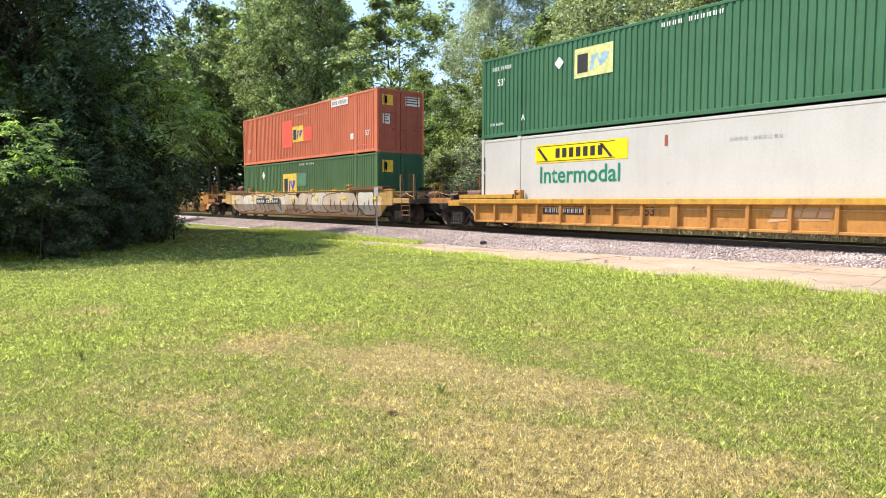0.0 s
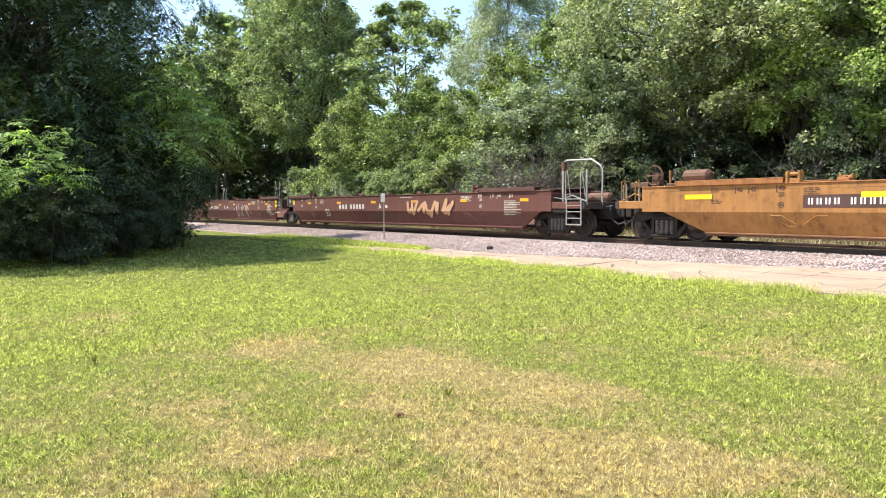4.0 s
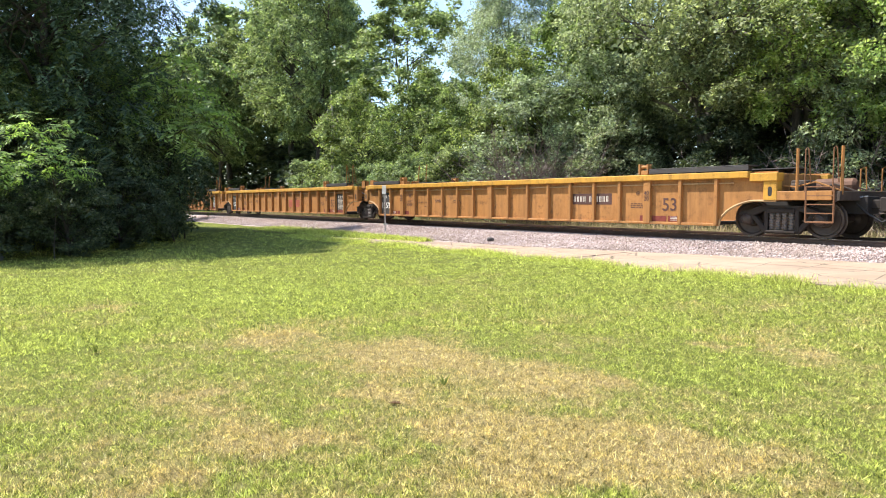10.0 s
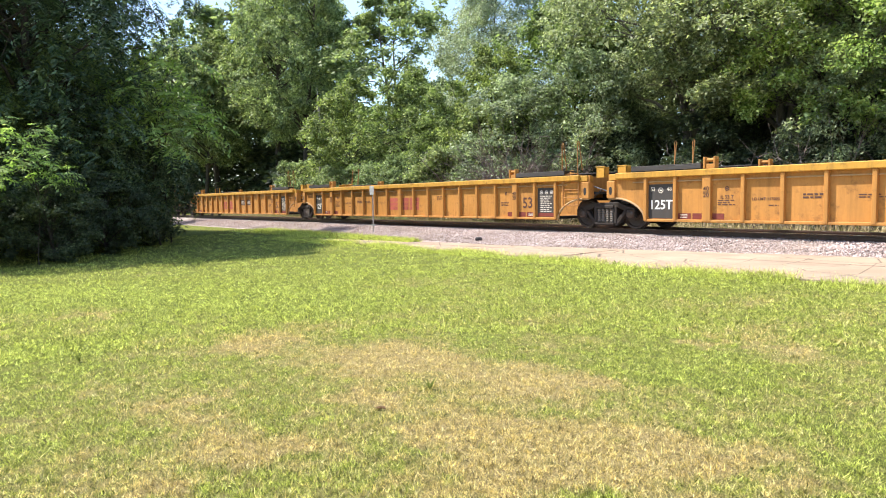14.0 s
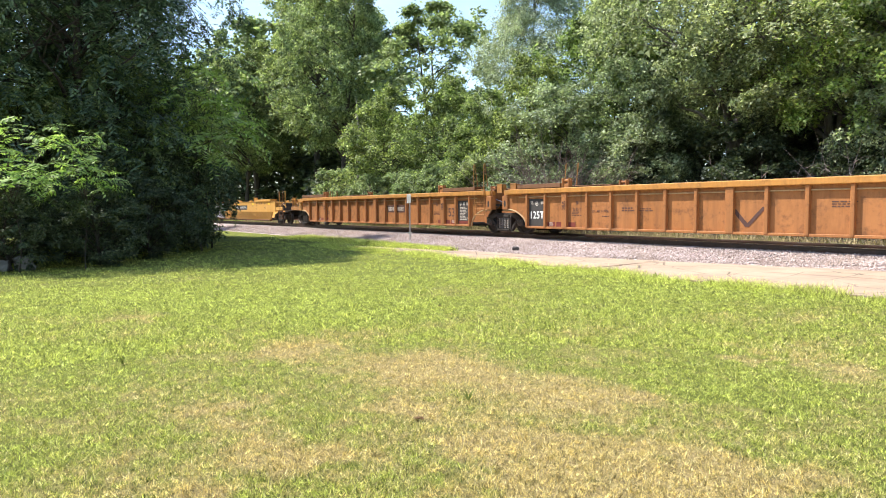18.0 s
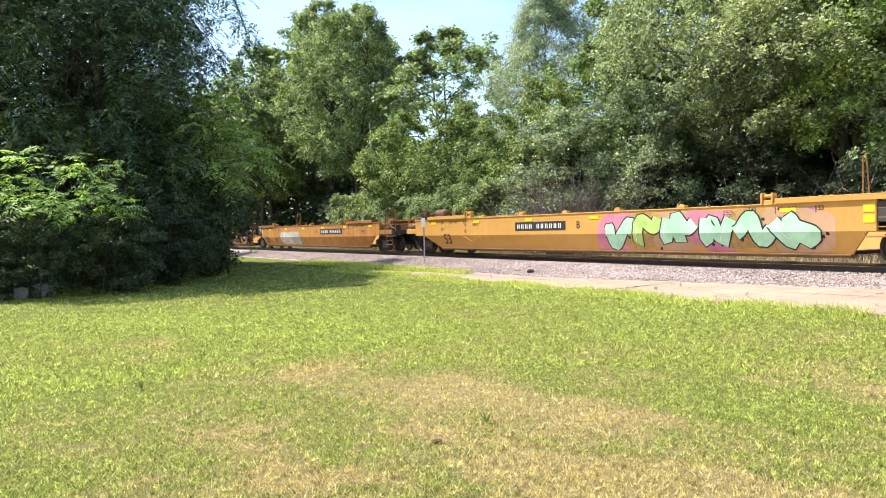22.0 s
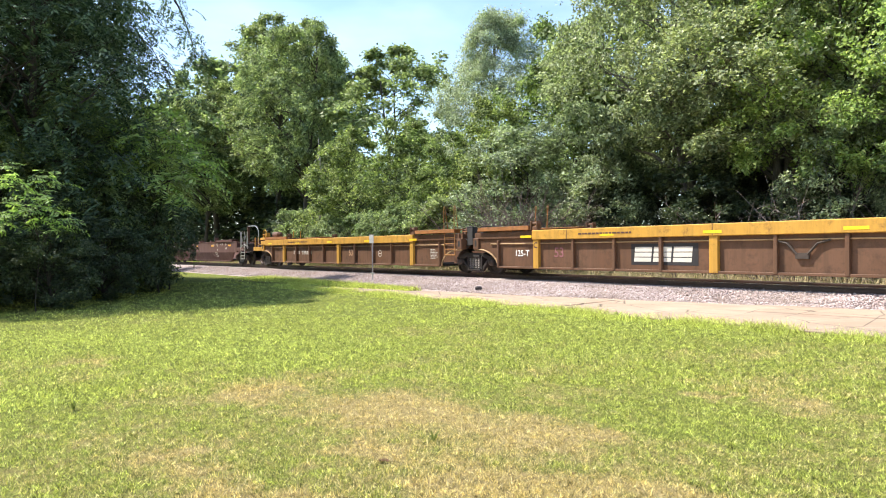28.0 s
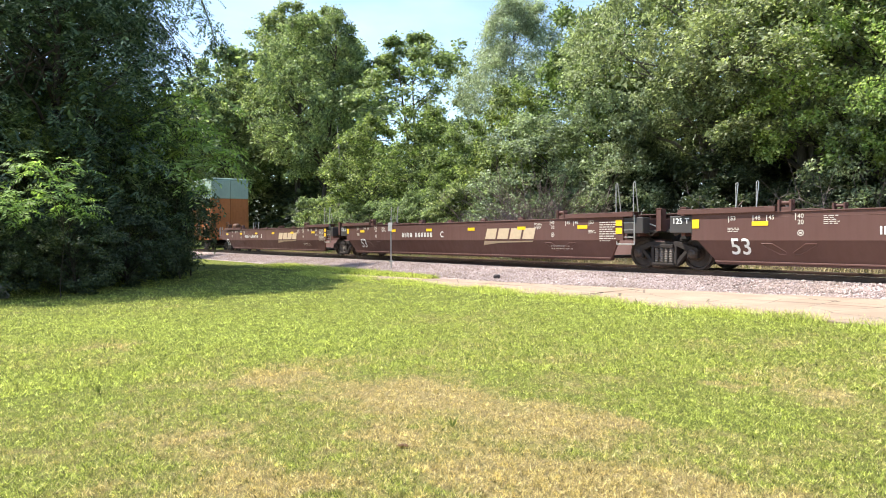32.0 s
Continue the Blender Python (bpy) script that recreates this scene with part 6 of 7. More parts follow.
# 7: brown car painted over in white
car, panel, side, half = add_car(7, "smooth", "brown well car mostly covered in flaking white paint", (B_RUST, R_MAROON, R_MAROON))
lay("graffiti_ground", rects((-3.4, 8.4, 0.34, 1.40)), W_PALE, panel, side, 0.0028)
graffiti(panel, side, -3.8, 9.2, 0.31, 1.48, 7, (W_PALE, S_CHALK), W_PALE, 41, None, None, 0.06, 0.42)
blot = random.Random(42)
for k in range(12):
    bx, bh = -2.6 + 0.95 * k + blot.uniform(-0.3, 0.3), blot.uniform(0.25, 0.8)
    lay("bare_patch", flat_mesh(clip([swirl(blot, bx, 1.48 - bh * 0.35 if k % 3 else 0.42, blot.uniform(0.25, 0.8), bh, 18, 0.3)], 0.31, 1.48)), R_MAROON if k % 2 else S_PLUM, panel, side, 0.027 + 0.0006 * k)
number(panel, side, -4.3, -2.4, 0.98, 0.14, M_WHITE, R_MAROON, over=0.04)
strips(panel, side, half, 1.22, 6, 0.5, 0.12, O_STRIP, 0.035)
end_marks(panel, side, half, True, True, W_PALE)
# 8: orange car with a black and white emblem
car, panel, side, half = add_car(8, "smooth", "orange-yellow well car with a black emblem plate", (Y_OLD, Y_TTX, Y_TTX))
block_logo(panel, side, 1.92, 4.24, 0.86, 0.38, M_WHITE, M_BLACK)
number(panel, side, -4.8, -1.8, 1.02, 0.18, M_WHITE, S_BLACK)
word(panel, side, "53", -7.6, 0.70, 0.40, S_BROWN)
spray(panel, side, 4.4, 7.5, 0.34, 1.46, 5, (SALMON, S_ROSE), Y_OLD, 47, 0.16, 0.04)
strips(panel, side, half, 1.20, 6, 0.6, 0.12)
end_marks(panel, side, half, True, True, S_BROWN)


def sill_patch(panel, x0, x1, mat):
    lay("sill_patch", rects((x0, x1, 0.345, 0.50)), mat, panel, ribbed_side, 0.004)
    lay("small_print", rects(*[(x0 + 0.08, x1 - 0.1, 0.38 + 0.04 * k, 0.395 + 0.04 * k) for k in range(3)]), W_PALE, panel, ribbed_side, 0.007)


def three_ribbed(first, colors, number_x, guard_m=None):
    for i, (cl, cr) in enumerate(((False, True), (False, False), (True, False))):
        car, panel, side, half = add_car(first + i, "ribbed", "orange-yellow well car with ribbed sides and dark end panels" if i == 1 else "orange-yellow well car with ribbed sides", colors, cl, cr, 1.66, guard_m=guard_m)
        for way, c in ((-1, cl), (1, cr)):
            def x(a):
                return way * (half - a)
            o = 2.0 if c else 0.0
            if not c:
                lay("end_panel", rects((*sorted((x(1.76), x(2.58))), 0.35, 1.30)), G_PANEL, panel, side, 0.004)
                if way < 0:
                    word(panel, side, "125T", x(2.17), 0.72, 0.26, M_WHITE)
                    word(panel, side, "53", x(1.92), 1.16, 0.11, W_PALE)
                    word(panel, side, "48", x(2.44), 1.16, 0.11, W_PALE)
                    ring_mark(panel, side, x(2.17), 1.13, 0.07, W_PALE)
                else:
                    small_print(panel, side, x(2.45), 1.04, 9, 0.56, W_PALE, 0.062, 0.026)
                    for q in (1.95, 2.17, 2.40):
                        ring_mark(panel, side, x(q), 1.16, 0.055, W_PALE)
                    lay("sill_patch", rects((*sorted((x(1.78), x(2.55))), 0.36, 0.48)), R_PATCH, panel, side, 0.006)
            lay("sill_patch", rects((*sorted((x(3.15 + o), x(4.05 + o))), 0.345, 0.50)), R_PATCH, panel, side, 0.004)
            sill_patch(panel, *sorted((x(2.70 + o), x(3.10 + o))), R_PATCH)
            rx = x(5.75 if c else 3.60)
            for t, z in (("40", 1.14), ("20", 0.98)):
                lay("lettering", at(letters(t, 0.12), rx, z), S_BROWN, panel, lambda z: -1.497, 0.004)
            lay("lettering", rects((rx - 0.09, rx + 0.09, 1.055, 1.07)), S_BROWN, panel, lambda z: -1.497, 0.004)
            ring_mark(panel, side, x(4.12 + o), 1.14, 0.05, S_BROWN)
            small_print(panel, side, x(4.12 + o) - 0.25, 0.85, 3, 0.5, S_BROWN)
        word(panel, side, "53", half - (5.05 if cr else 3.05), 0.80, 0.36, S_BROWN)
        if i != 1:
            number(panel, side, *number_x[i], 0.98, 0.17, W_PALE, S_BROWN)
        if not cl:
            word(panel, side, "LD LMT 117000", -half + 5.12, 0.86, 0.075, S_BROWN)
            small_print(panel, side, -half + 5.2, 0.72, 1, 0.4, S_BROWN)
            word(panel, side, "IL 53 T", -half + 4.12, 0.92, 0.09, S_BROWN)
            small_print(panel, side, -half + 6.0, 0.98, 2, 0.6, S_BROWN, 0.07, 0.04)
        small_print(panel, side, -half * 0.35, 0.95, 2, 0.6, S_BROWN)
        small_print(panel, side, half * 0.2, 1.1, 3, 0.6, S_BROWN)
        yield i, car, panel, side, half


for i, car, panel, side, half in three_ribbed(9, (Y_TTX, Y_CHORD, Y_TTX), ((2.4, 4.0), (2.2, 3.8), (2.2, 3.8)), G_PANEL):
    if i == 1:
        block_logo(panel, side, 1.3, 2.8, 0.8, 0.40, S_RED)
for i, car, panel, side, half in three_ribbed(12, (Y_WARM, Y_CHORD, Y_CHORD), ((2.6, 4.2), (3.2, 4.8), (2.2, 3.8)), G_PANEL):
    block_logo(panel, side, -1.4, 0.9, 0.82, 0.50, S_RED)
for i, car, panel, side, half in three_ribbed(15, (Y_OLD, Y_WARM, Y_TTX), ((3.2, 4.6), (2.2, 3.8), (2.2, 3.8)), B_RUST):
    if i == 0:
        spray(panel, side, -6.0, 0.6, 0.40, 1.26, 9, (W_PALE, Y_TAN, S_CHALK), S_SAGE, 61, 0.11, 0.03, Y_PALE)
    if i == 1:
        lay("company_mark", flat_mesh([[(-0.55, 0.98), (-0.42, 0.98), (-0.04, 0.56), (0.36, 0.98), (0.48, 0.98), (0.0, 0.46), (-0.1, 0.46)]]), S_BROWN, panel, side, 0.008)


def three_smooth(first, colors, at_plate, at_letter):
    for i, (cl, cr, tag) in enumerate(((False, True, "A"), (False, False, "C"), (True, False, "B"))):
        car, panel, side, half = add_car(first + i, "smooth", "yellow smooth-sided well car with graffiti", colors, cl, cr)
        if tag != "C":
            number(panel, side, *at_plate[i], 1.14, 0.16, M_WHITE, S_BLACK)
        else:
            load_limit(panel, side, -2.6, 1.16, S_BROWN)
        word(panel, side, tag, at_letter[i], 1.14, 0.24, S_BROWN)
        word(panel, side, "53", -half + (2.4 if not cl else 4.2), 0.66, 0.44, S_BROWN)
        strips(panel, side, half, 1.38, 6, 0.42, 0.11)
        end_marks(panel, side, half, cl, cr, S_BROWN)
        if not cl:
            plate_125(car, half)
        yield tag, car, panel, side, half


for tag, car, panel, side, half in three_smooth(18, (Y_NEW, Y_NEW, Y_NEW), ((0.8, 3.6), None, (-2.4, 0.3)), (0.24, -0.45, 0.9)):
    if tag == "A":
        spray(panel, side, -9.3, -5.6, 0.33, 1.46, 5, (S_CYAN, S_BLUE, S_CYAN, S_LIME), W_WHITE, 71, 0.24, 0.035, (S_CYAN, S_BLUE), S_ICE)
        spray(panel, side, -5.6, -2.3, 0.33, 1.46, 4, (S_SAGE, S_GREY), W_WHITE, 72, 0.20, 0.03, S_ICE, None, S_LILAC)
        spray(panel, side, -2.3, -1.2, 0.86, 1.22, 2, S_CYAN, W_WHITE, 75, 0.16, 0.03)
    if tag == "C":
        graffiti(panel, side, 1.1, 6.1, 0.33, 1.48, 5, (W_WHITE, S_ICE, W_WHITE, W_PALE), S_BLACK, 73, S_BLUSH, None, 0.2, 0.6)
        lay("graffiti_ground", flat_mesh(clip([swirl(random.Random(5), 6.5, 1.0, 1.2, 0.9, wob=0.15)], 0.40, 1.47)), S_BLUSH, panel, side, 0.0028)
        lay("graffiti_word", at(letters("17 MINUTE", 0.13), 6.85, 1.12), S_BLACK, panel, side, 0.010)
        lay("graffiti_word", at(letters("PANEL...", 0.12), 6.8, 0.95), S_BLACK, panel, side, 0.010)
    if tag == "B":
        spray(panel, side, 2.0, 8.9, 0.33, 1.47, 6, (S_MINT, S_MINT, S_LIME), S_BLACK, 74, 0.36, 0.04, (S_PINK, Y_TAN, SALMON), W_WHITE, S_BLACK)
        lay("graffiti_ground", flat_mesh(clip([swirl(random.Random(3), 8.5, 0.9, 0.9, 1.1, wob=0.15)], 0.33, 1.47)), S_MAGENTA, panel, side, 0.003)
for tag, car, panel, side, half in three_smooth(21, (Y_WARM, Y_OLD, Y_TTX), ((1.2, 4.3), None, (-2.7, 0.5)), (0.64, -0.6, 0.96)):
    if tag == "A":
        spray(panel, side, -5.5, -2.4, 0.34, 1.20, 3, (S_GREY, W_PALE), Y_TAN, 81, 0.2, 0.03, S_GREY)
    if tag == "C":
        spray(panel, side, 0.9, 8.3, 0.34, 1.44, 6, (S_ROSE, SALMON), W_PALE, 83, 0.22, 0.035, (SALMON, S_ROSE))
# 24 to 26: rusty brown ribs under a deep golden top chord
for i, (cl, cr) in enumerate(((False, True), (False, False), (True, False))):
    car, panel, side, half = add_car(24 + i, "deep", "rusty brown ribbed well car with a deep golden top chord", (B_DEEP, Y_CHORD, Y_CHORD), cl, cr, 1.56, guard_m=Y_OLD)
    if not cl:
        word(panel, side, "125-T", -half + 2.85, 0.78, 0.21, M_WHITE)
    small_print(panel, side, half - 2.4 - (2 if cr else 0), 0.95, 7, 0.5, W_PALE, 0.06)
    lay("lettering", at(letters("C", 0.2), -half + 3.6 if not cl else -half + 5.2, 1.05), S_BROWN, panel, lambda z: -1.497, 0.004)

    def chord_face(z):
        return -1.532
    small_print(panel, chord_face, -half * 0.45, 1.42, 1, 3.2, S_BROWN, 0.05, 0.05)
    for k in range(5):
        cx = -half * 0.68 + half * 1.36 * k / 4
        lay("reflective_strip", rects((cx - 0.26, cx + 0.26, 1.31, 1.39)), M_YELLOW, panel, chord_face, 0.004)
    lay("chord_seam", rects((-0.01, 0.01, 1.25, 1.55), (-half * 0.5, -half * 0.5 + 0.02, 1.25, 1.55)), S_BROWN, panel, chord_face, 0.003)
    ring_mark(panel, side, half * 0.42, 0.78, 0.14, W_PALE)
    if i == 0:
        number(panel, side, -5.4, -3.4, 0.82, 0.18, W_PALE)
        word(panel, side, "53", 0.1, 0.80, 0.30, S_PLUM)
        tag_scrawl(panel, side, 4.1, 5.2, 0.6, 1.0, 3, W_PALE, 91, 0.05)
        tag_scrawl(panel, side, -1.2, -0.5, 0.7, 1.0, 2, W_PALE, 92, 0.04)
    if i == 1:
        word(panel, side, "53", -half + 4.55, 0.80, 0.32, S_PLUM)
        block_logo(panel, side, -2.5, -0.6, 0.76, 0.42, W_PALE, S_BLACK)
        bm = bmesh.new()
        for q in (-1, 1):
            tube(bm, [(2.2 + q * 0.62, -1.42, 1.10), (2.2 + q * 0.34, -1.44, 1.02), (2.2 + q * 0.12, -1.44, 0.76)], 0.03, 6)
        box(bm, 2.05, 2.35, -1.46, -1.39, 0.66, 0.80)
        part("bracket", bm, M_GRIME, panel, "bent steel bracket")
    if i == 2:
        number(panel, side, -4.35, -2.1, 0.82, 0.18, W_PALE)
        word(panel, side, "53", 1.9, 0.80, 0.30, SALMON)
# 27: one oxide-brown car
car, panel, side, half = add_car(27, "smooth", "oxide-brown single well car with white lettering", (B_DARK, B_FEC, M_SILVER), guard_m=B_DARK)
number(panel, side, -4.3, -2.7, 1.16, 0.26, M_WHITE, None, (3, 5))
word(panel, side, "53", half * 0.5, 0.66, 0.34, W_PALE)
strips(panel, side, half, 1.30, 6, 0.5, 0.10, O_STRIP)
end_marks(panel, side, half, True, True, W_PALE)
small_print(panel, side, -half + 3.0, 1.3, 5, 1.0, W_PALE)
# 28 to 30: chocolate-brown cars with a slanting mark
for i, (cl, cr, tag) in enumerate(((False, True, "A"), (False, False, "C"), (True, False, "B"))):
    car, panel, side, half = add_car(28 + i, "smooth", "chocolate-brown well car with a pale slanting emblem", (B_DARK, B_DARK, M_SILVER), cl, cr, guard_m=B_DARK)
    mark_logo(panel, side, *((0.5, 3.4) if i == 0 else (2.2, 5.0)), 0.98, 0.66, M_TAN_MARK)
    number(panel, side, *((-5.2, -2.9) if i == 0 else (-3.5, -1.1)), 1.06, 0.18, M_WHITE)
    word(panel, side, tag, -2.1 if i == 0 else -0.5, 1.06, 0.24, M_WHITE)
    word(panel, side, "53", -8.4 if i == 0 else -7.0, 0.66, 0.42, M_WHITE)
    strips(panel, side, half, 1.26, 6, 0.42, 0.11)
    end_marks(panel, side, half, cl, cr, W_PALE)
    o = 1.5 if cr else 0.0
    small_print(panel, side, half - 2.05 - o, 1.40, 9, 0.75, W_PALE, 0.07, 0.03)
    small_print(panel, side, half - 4.2 - o, 0.66, 2, 1.0, W_PALE, 0.09)
    if not cl:
        plate_125(car, half)
    if cr:
        lay("end_plate", rects((half - 2.75, half - 2.22, 1.28, 1.46)), M_YELLOW, panel, side, 0.0095)
        lay("notice_frame", rects((half - 2.72, half - 2.26, 1.24, 1.255), (half - 2.72, half - 2.26, 0.97, 0.985), (half - 2.72, half - 2.705, 0.985, 1.24), (half - 2.275, half - 2.26, 0.985, 1.24), (half - 2.5, half - 2.49, 0.985, 1.24)), W_PALE, panel, side, 0.007)
        lay("end_plate", rects((half - 3.1, half - 2.92, 1.0, 1.16), (half - 3.55, half - 3.37, 0.32, 0.42)), SALMON, panel, side, 0.007)


# --- containers
def corrugated(L, H, s, y):
    """A side wall of pressed waves between its rails."""
    bm = bmesh.new()
    x, pts = -L / 2 + 0.12, []
    step = 0.205
    while x < L / 2 - 0.12 - step:
        pts += [(x, 0.0), (x + 0.075, 0.0), (x + 0.105, 0.024), (x + 0.155, 0.024), (x + 0.185, 0.0)]
        x += step
    pts.append((L / 2 - 0.12, 0.0))
    lo = [bm.verts.new((px, s * (y - d), 0.16)) for px, d in pts]
    hi = [bm.verts.new((px, s * (y - d), H - 0.10)) for px, d in pts]
    for i in range(len(pts) - 1):
        bm.faces.new((lo[i], lo[i + 1], hi[i + 1], hi[i]) if s < 0 else (lo[i + 1], lo[i], hi[i], hi[i + 1]))
    return bm


def container(label, mat, end_mat, x, z, flat=False, doors=True):
    L, W, H = 16.154, 2.59, 2.896
    ob = empty("container", label, "shipping container", "containers on the train")
    walls = []
    for s in (-1, 1):
        if flat:
            bm = bevelled(boxes((-L / 2 + 0.1, L / 2 - 0.1, *sorted((s * 1.285, s * 1.24)), 0.14, H - 0.08)), 0.004)
        else:
            bm = corrugated(L, H, s, 1.285)
        walls.append(part("side_wall", bm, mat, ob))
        part("bottom_rail", bevelled(boxes((-L / 2, L / 2, *sorted((s * 1.295, s * 1.22)), 0.045, 0.165)), 0.008), mat, ob)
        part("top_rail", bevelled(boxes((-L / 2, L / 2, *sorted((s * 1.295, s * 1.22)), H - 0.11, H - 0.03)), 0.008), mat, ob)
        for px in (-L / 2 + 0.07, -L / 2 + 1.98, L / 2 - 1.98, L / 2 - 0.07):
            part("post", bevelled(boxes((px - 0.07, px + 0.07, *sorted((s * 1.300, s * 1.22)), 0.03, H - 0.02)), 0.008), mat, ob)
            for cz in (0.0, H - 0.12):
                part("corner_casting", bevelled(boxes((px - 0.09, px + 0.09, *sorted((s * 1.306, s * 1.15)), cz, cz + 0.12)), 0.01), mat, ob)
    part("roof", bevelled(boxes((-L / 2 + 0.05, L / 2 - 0.05, -1.25, 1.25, H - 0.05, H - 0.01)), 0.005), mat, ob)
    part("floor", boxes((-L / 2 + 0.05, L / 2 - 0.05, -1.24, 1.24, 0.06, 0.12)), M_DARK, ob)
    part("front_wall", bevelled(boxes((-L / 2 + 0.03, -L / 2 + 0.10, -1.25, 1.25, 0.05, H - 0.05)), 0.005), mat, ob)
    for s in (-1, 1):
        y0, y1 = sorted((s * 0.015, s * 1.23))
        bm = bmesh.new()
        box(bm, L / 2 - 0.10, L / 2 - 0.04, y0, y1, 0.14, H - 0.11)
        for k in range(5):
            zz = 0.3 + k * 0.5
            box(bm, L / 2 - 0.04, L / 2 - 0.015, y0 + 0.06, y1 - 0.06, zz, zz + 0.30)
        door = part("door", bevelled(bm, 0.006), end_mat, ob)
        for yy in (0.28, 0.92):
            bm = bmesh.new()
            tube(bm, [(L / 2 + 0.02, s * yy, 0.1), (L / 2 + 0.02, s * yy, H - 0.1)], 0.02, 6)
            box(bm, L / 2 - 0.01, L / 2 + 0.05, s * yy - 0.2, s * yy + 0.02, 1.05, 1.10)
            part("lock_rod", bm, end_mat, door)
        part("door_sill", boxes((L / 2 - 0.1, L / 2, y0, y1, 0.0, 0.13)), end_mat, ob)
        part("door_header", boxes((L / 2 - 0.1, L / 2, y0, y1, H - 0.11, H)), end_mat, ob)
    ob["joint"] = x
    ob["height"] = z
    return ob, walls[0]


def c_side(z):
    return -1.287


def emblem(wall, x, z, w, h, faded=False):
    """A yellow square mark with dark and blue blocks."""
    lay("emblem", rects((x - w / 2, x + w / 2, z - h / 2, z + h / 2)), plain("emblem_yellow", (0.80, 0.52, 0.06) if not faded else (0.62, 0.60, 0.25), 0.5), wall, c_side, 0.006)
    lay("emblem_block", rects((x - w * 0.42, x - w * 0.14, z - h * 0.34, z + h * 0.3)), M_BLACK, wall, c_side, 0.010)
    blue = plain("emblem_blue", (0.05, 0.07, 0.40) if not faded else (0.30, 0.45, 0.60), 0.5)
    lay("emblem_block", flat_mesh([[(x - w * 0.08, z - h * 0.3), (x, z - h * 0.3), (x + w * 0.06, z + h * 0.2), (x - w * 0.04, z + h * 0.2)], [(x + w * 0.06, z + h * 0.2), (x + w * 0.14, z - h * 0.1), (x + w * 0.2, z - h * 0.1), (x + w * 0.12, z + h * 0.24)], [(x + w * 0.16, z - h * 0.2), (x + w * 0.24, z + h * 0.22), (x + w * 0.42, z + h * 0.2), (x + w * 0.36, z + h * 0.02), (x + w * 0.24, z - h * 0.2)]]), blue, wall, c_side, 0.010)


C_ORANGE = paint("orange_container_paint", (0.66, 0.175, 0.085), 0.16)
# door end away from the sun: side orange with its shade painted in
C_ORANGE_END = paint("shaded_orange_end_paint", (0.40, 0.105, 0.065), 0.3)
C_GREEN = paint("green_container_paint", (0.085, 0.165, 0.065), 0.25)
C_DEEP_GREEN = paint("deep_green_container_paint", (0.032, 0.125, 0.055), 0.2)
# green door ends, likewise darkened for the side turned from the sun
C_GREEN_END = paint("shaded_green_end_paint", (0.0336, 0.109, 0.0588), 0.25)
C_WHITE = paint("white_container_paint", (0.504, 0.47, 0.437), 0.10)
M_FADED_RED = plain("faded_red_patch", (0.78, 0.10, 0.055), 0.5, 0.0, 0.06)
low_z = RAIL_TOP + 0.36
orange, wall = container("orange corrugated container stacked on a green one", C_ORANGE, C_ORANGE_END, -34.35, low_z + 2.90)
emblem(wall, -0.15, 1.44, 1.35, 0.86)


def door_label(ob, y0, y1, z0, z1, mat, text=None):
    """A flat label on a container's door, with its writing as bars."""
    lab = part("door_label", boxes((8.064, 8.074, y0, y1, z0, z1)), mat, ob)
    for k in range(text or 0):
        z = z1 - (k + 0.8) * (z1 - z0) / (text + 0.6)
        part("small_print", boxes((8.072, 8.078, y0 + 0.06, y1 - 0.06 - 0.1 * (k % 2), z, z + 0.05)), S_BROWN, lab)


E_YELLOW = plain("door_emblem_yellow", (0.80, 0.52, 0.06), 0.5)
door_label(orange, -1.02, -0.45, 2.15, 2.62, E_YELLOW)
door_label(orange, -0.96, -0.76, 2.22, 2.55, M_BLACK)
door_label(orange, 0.25, 1.05, 2.2, 2.62, W_WHITE, 3)
door_label(orange, -1.0, -0.62, 1.3, 1.75, W_WHITE, 3)
lay("painted_patch", rects((-2.15, -0.87, 0.78, 2.26)), M_FADED_RED, wall, c_side, 0.006)
lay("painted_patch", rects((0.53, 1.5, 0.99, 1.74)), M_FADED_RED, wall, c_side, 0.0045)
lay("painted_patch", rects((5.9, 7.2, 0.38, 0.42)), S_PINK, wall, c_side, 0.0045)
number(wall, c_side, 3.7, 5.4, 2.62, 0.17, S_BROWN, W_WHITE)
word(wall, c_side, "53'", 7.2, 0.92, 0.26, W_WHITE)
word(wall, c_side, "53'", -7.1, 0.85, 0.22, W_WHITE)
lay("small_mark", rects((5.62, 5.92, 0.72, 1.0)), W_WHITE, wall, c_side, 0.006)
lay("small_print", rects((-0.5, 1.0, 2.42, 2.50)), SALMON, wall, c_side, 0.006)
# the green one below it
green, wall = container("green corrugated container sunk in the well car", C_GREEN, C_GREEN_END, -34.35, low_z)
emblem(wall, -1.25, 1.55, 1.75, 1.3)
lay("painted_patch", rects((-0.3, 0.8, 1.5, 2.2)), plain("grey_green_patch", (0.10, 0.22, 0.13), 0.6), wall, c_side, 0.0045)
lay("placard", flat_mesh([[(-4.95, 1.95), (-4.73, 2.2), (-4.95, 2.45), (-5.17, 2.2)]]), M_WHITE, wall, c_side, 0.006)
word(wall, c_side, "53'", 6.9, 1.05, 0.26, W_WHITE)
door_label(green, -1.02, -0.45, 2.0, 2.55, E_YELLOW)
door_label(green, -0.96, -0.76, 2.1, 2.45, M_BLACK)
number(wall, c_side, 0.0, 1.8, 2.66, 0.10, W_WHITE)
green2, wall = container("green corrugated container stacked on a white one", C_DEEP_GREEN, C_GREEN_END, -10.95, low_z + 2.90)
emblem(wall, -2.9, 2.05, 1.5, 0.9, True)
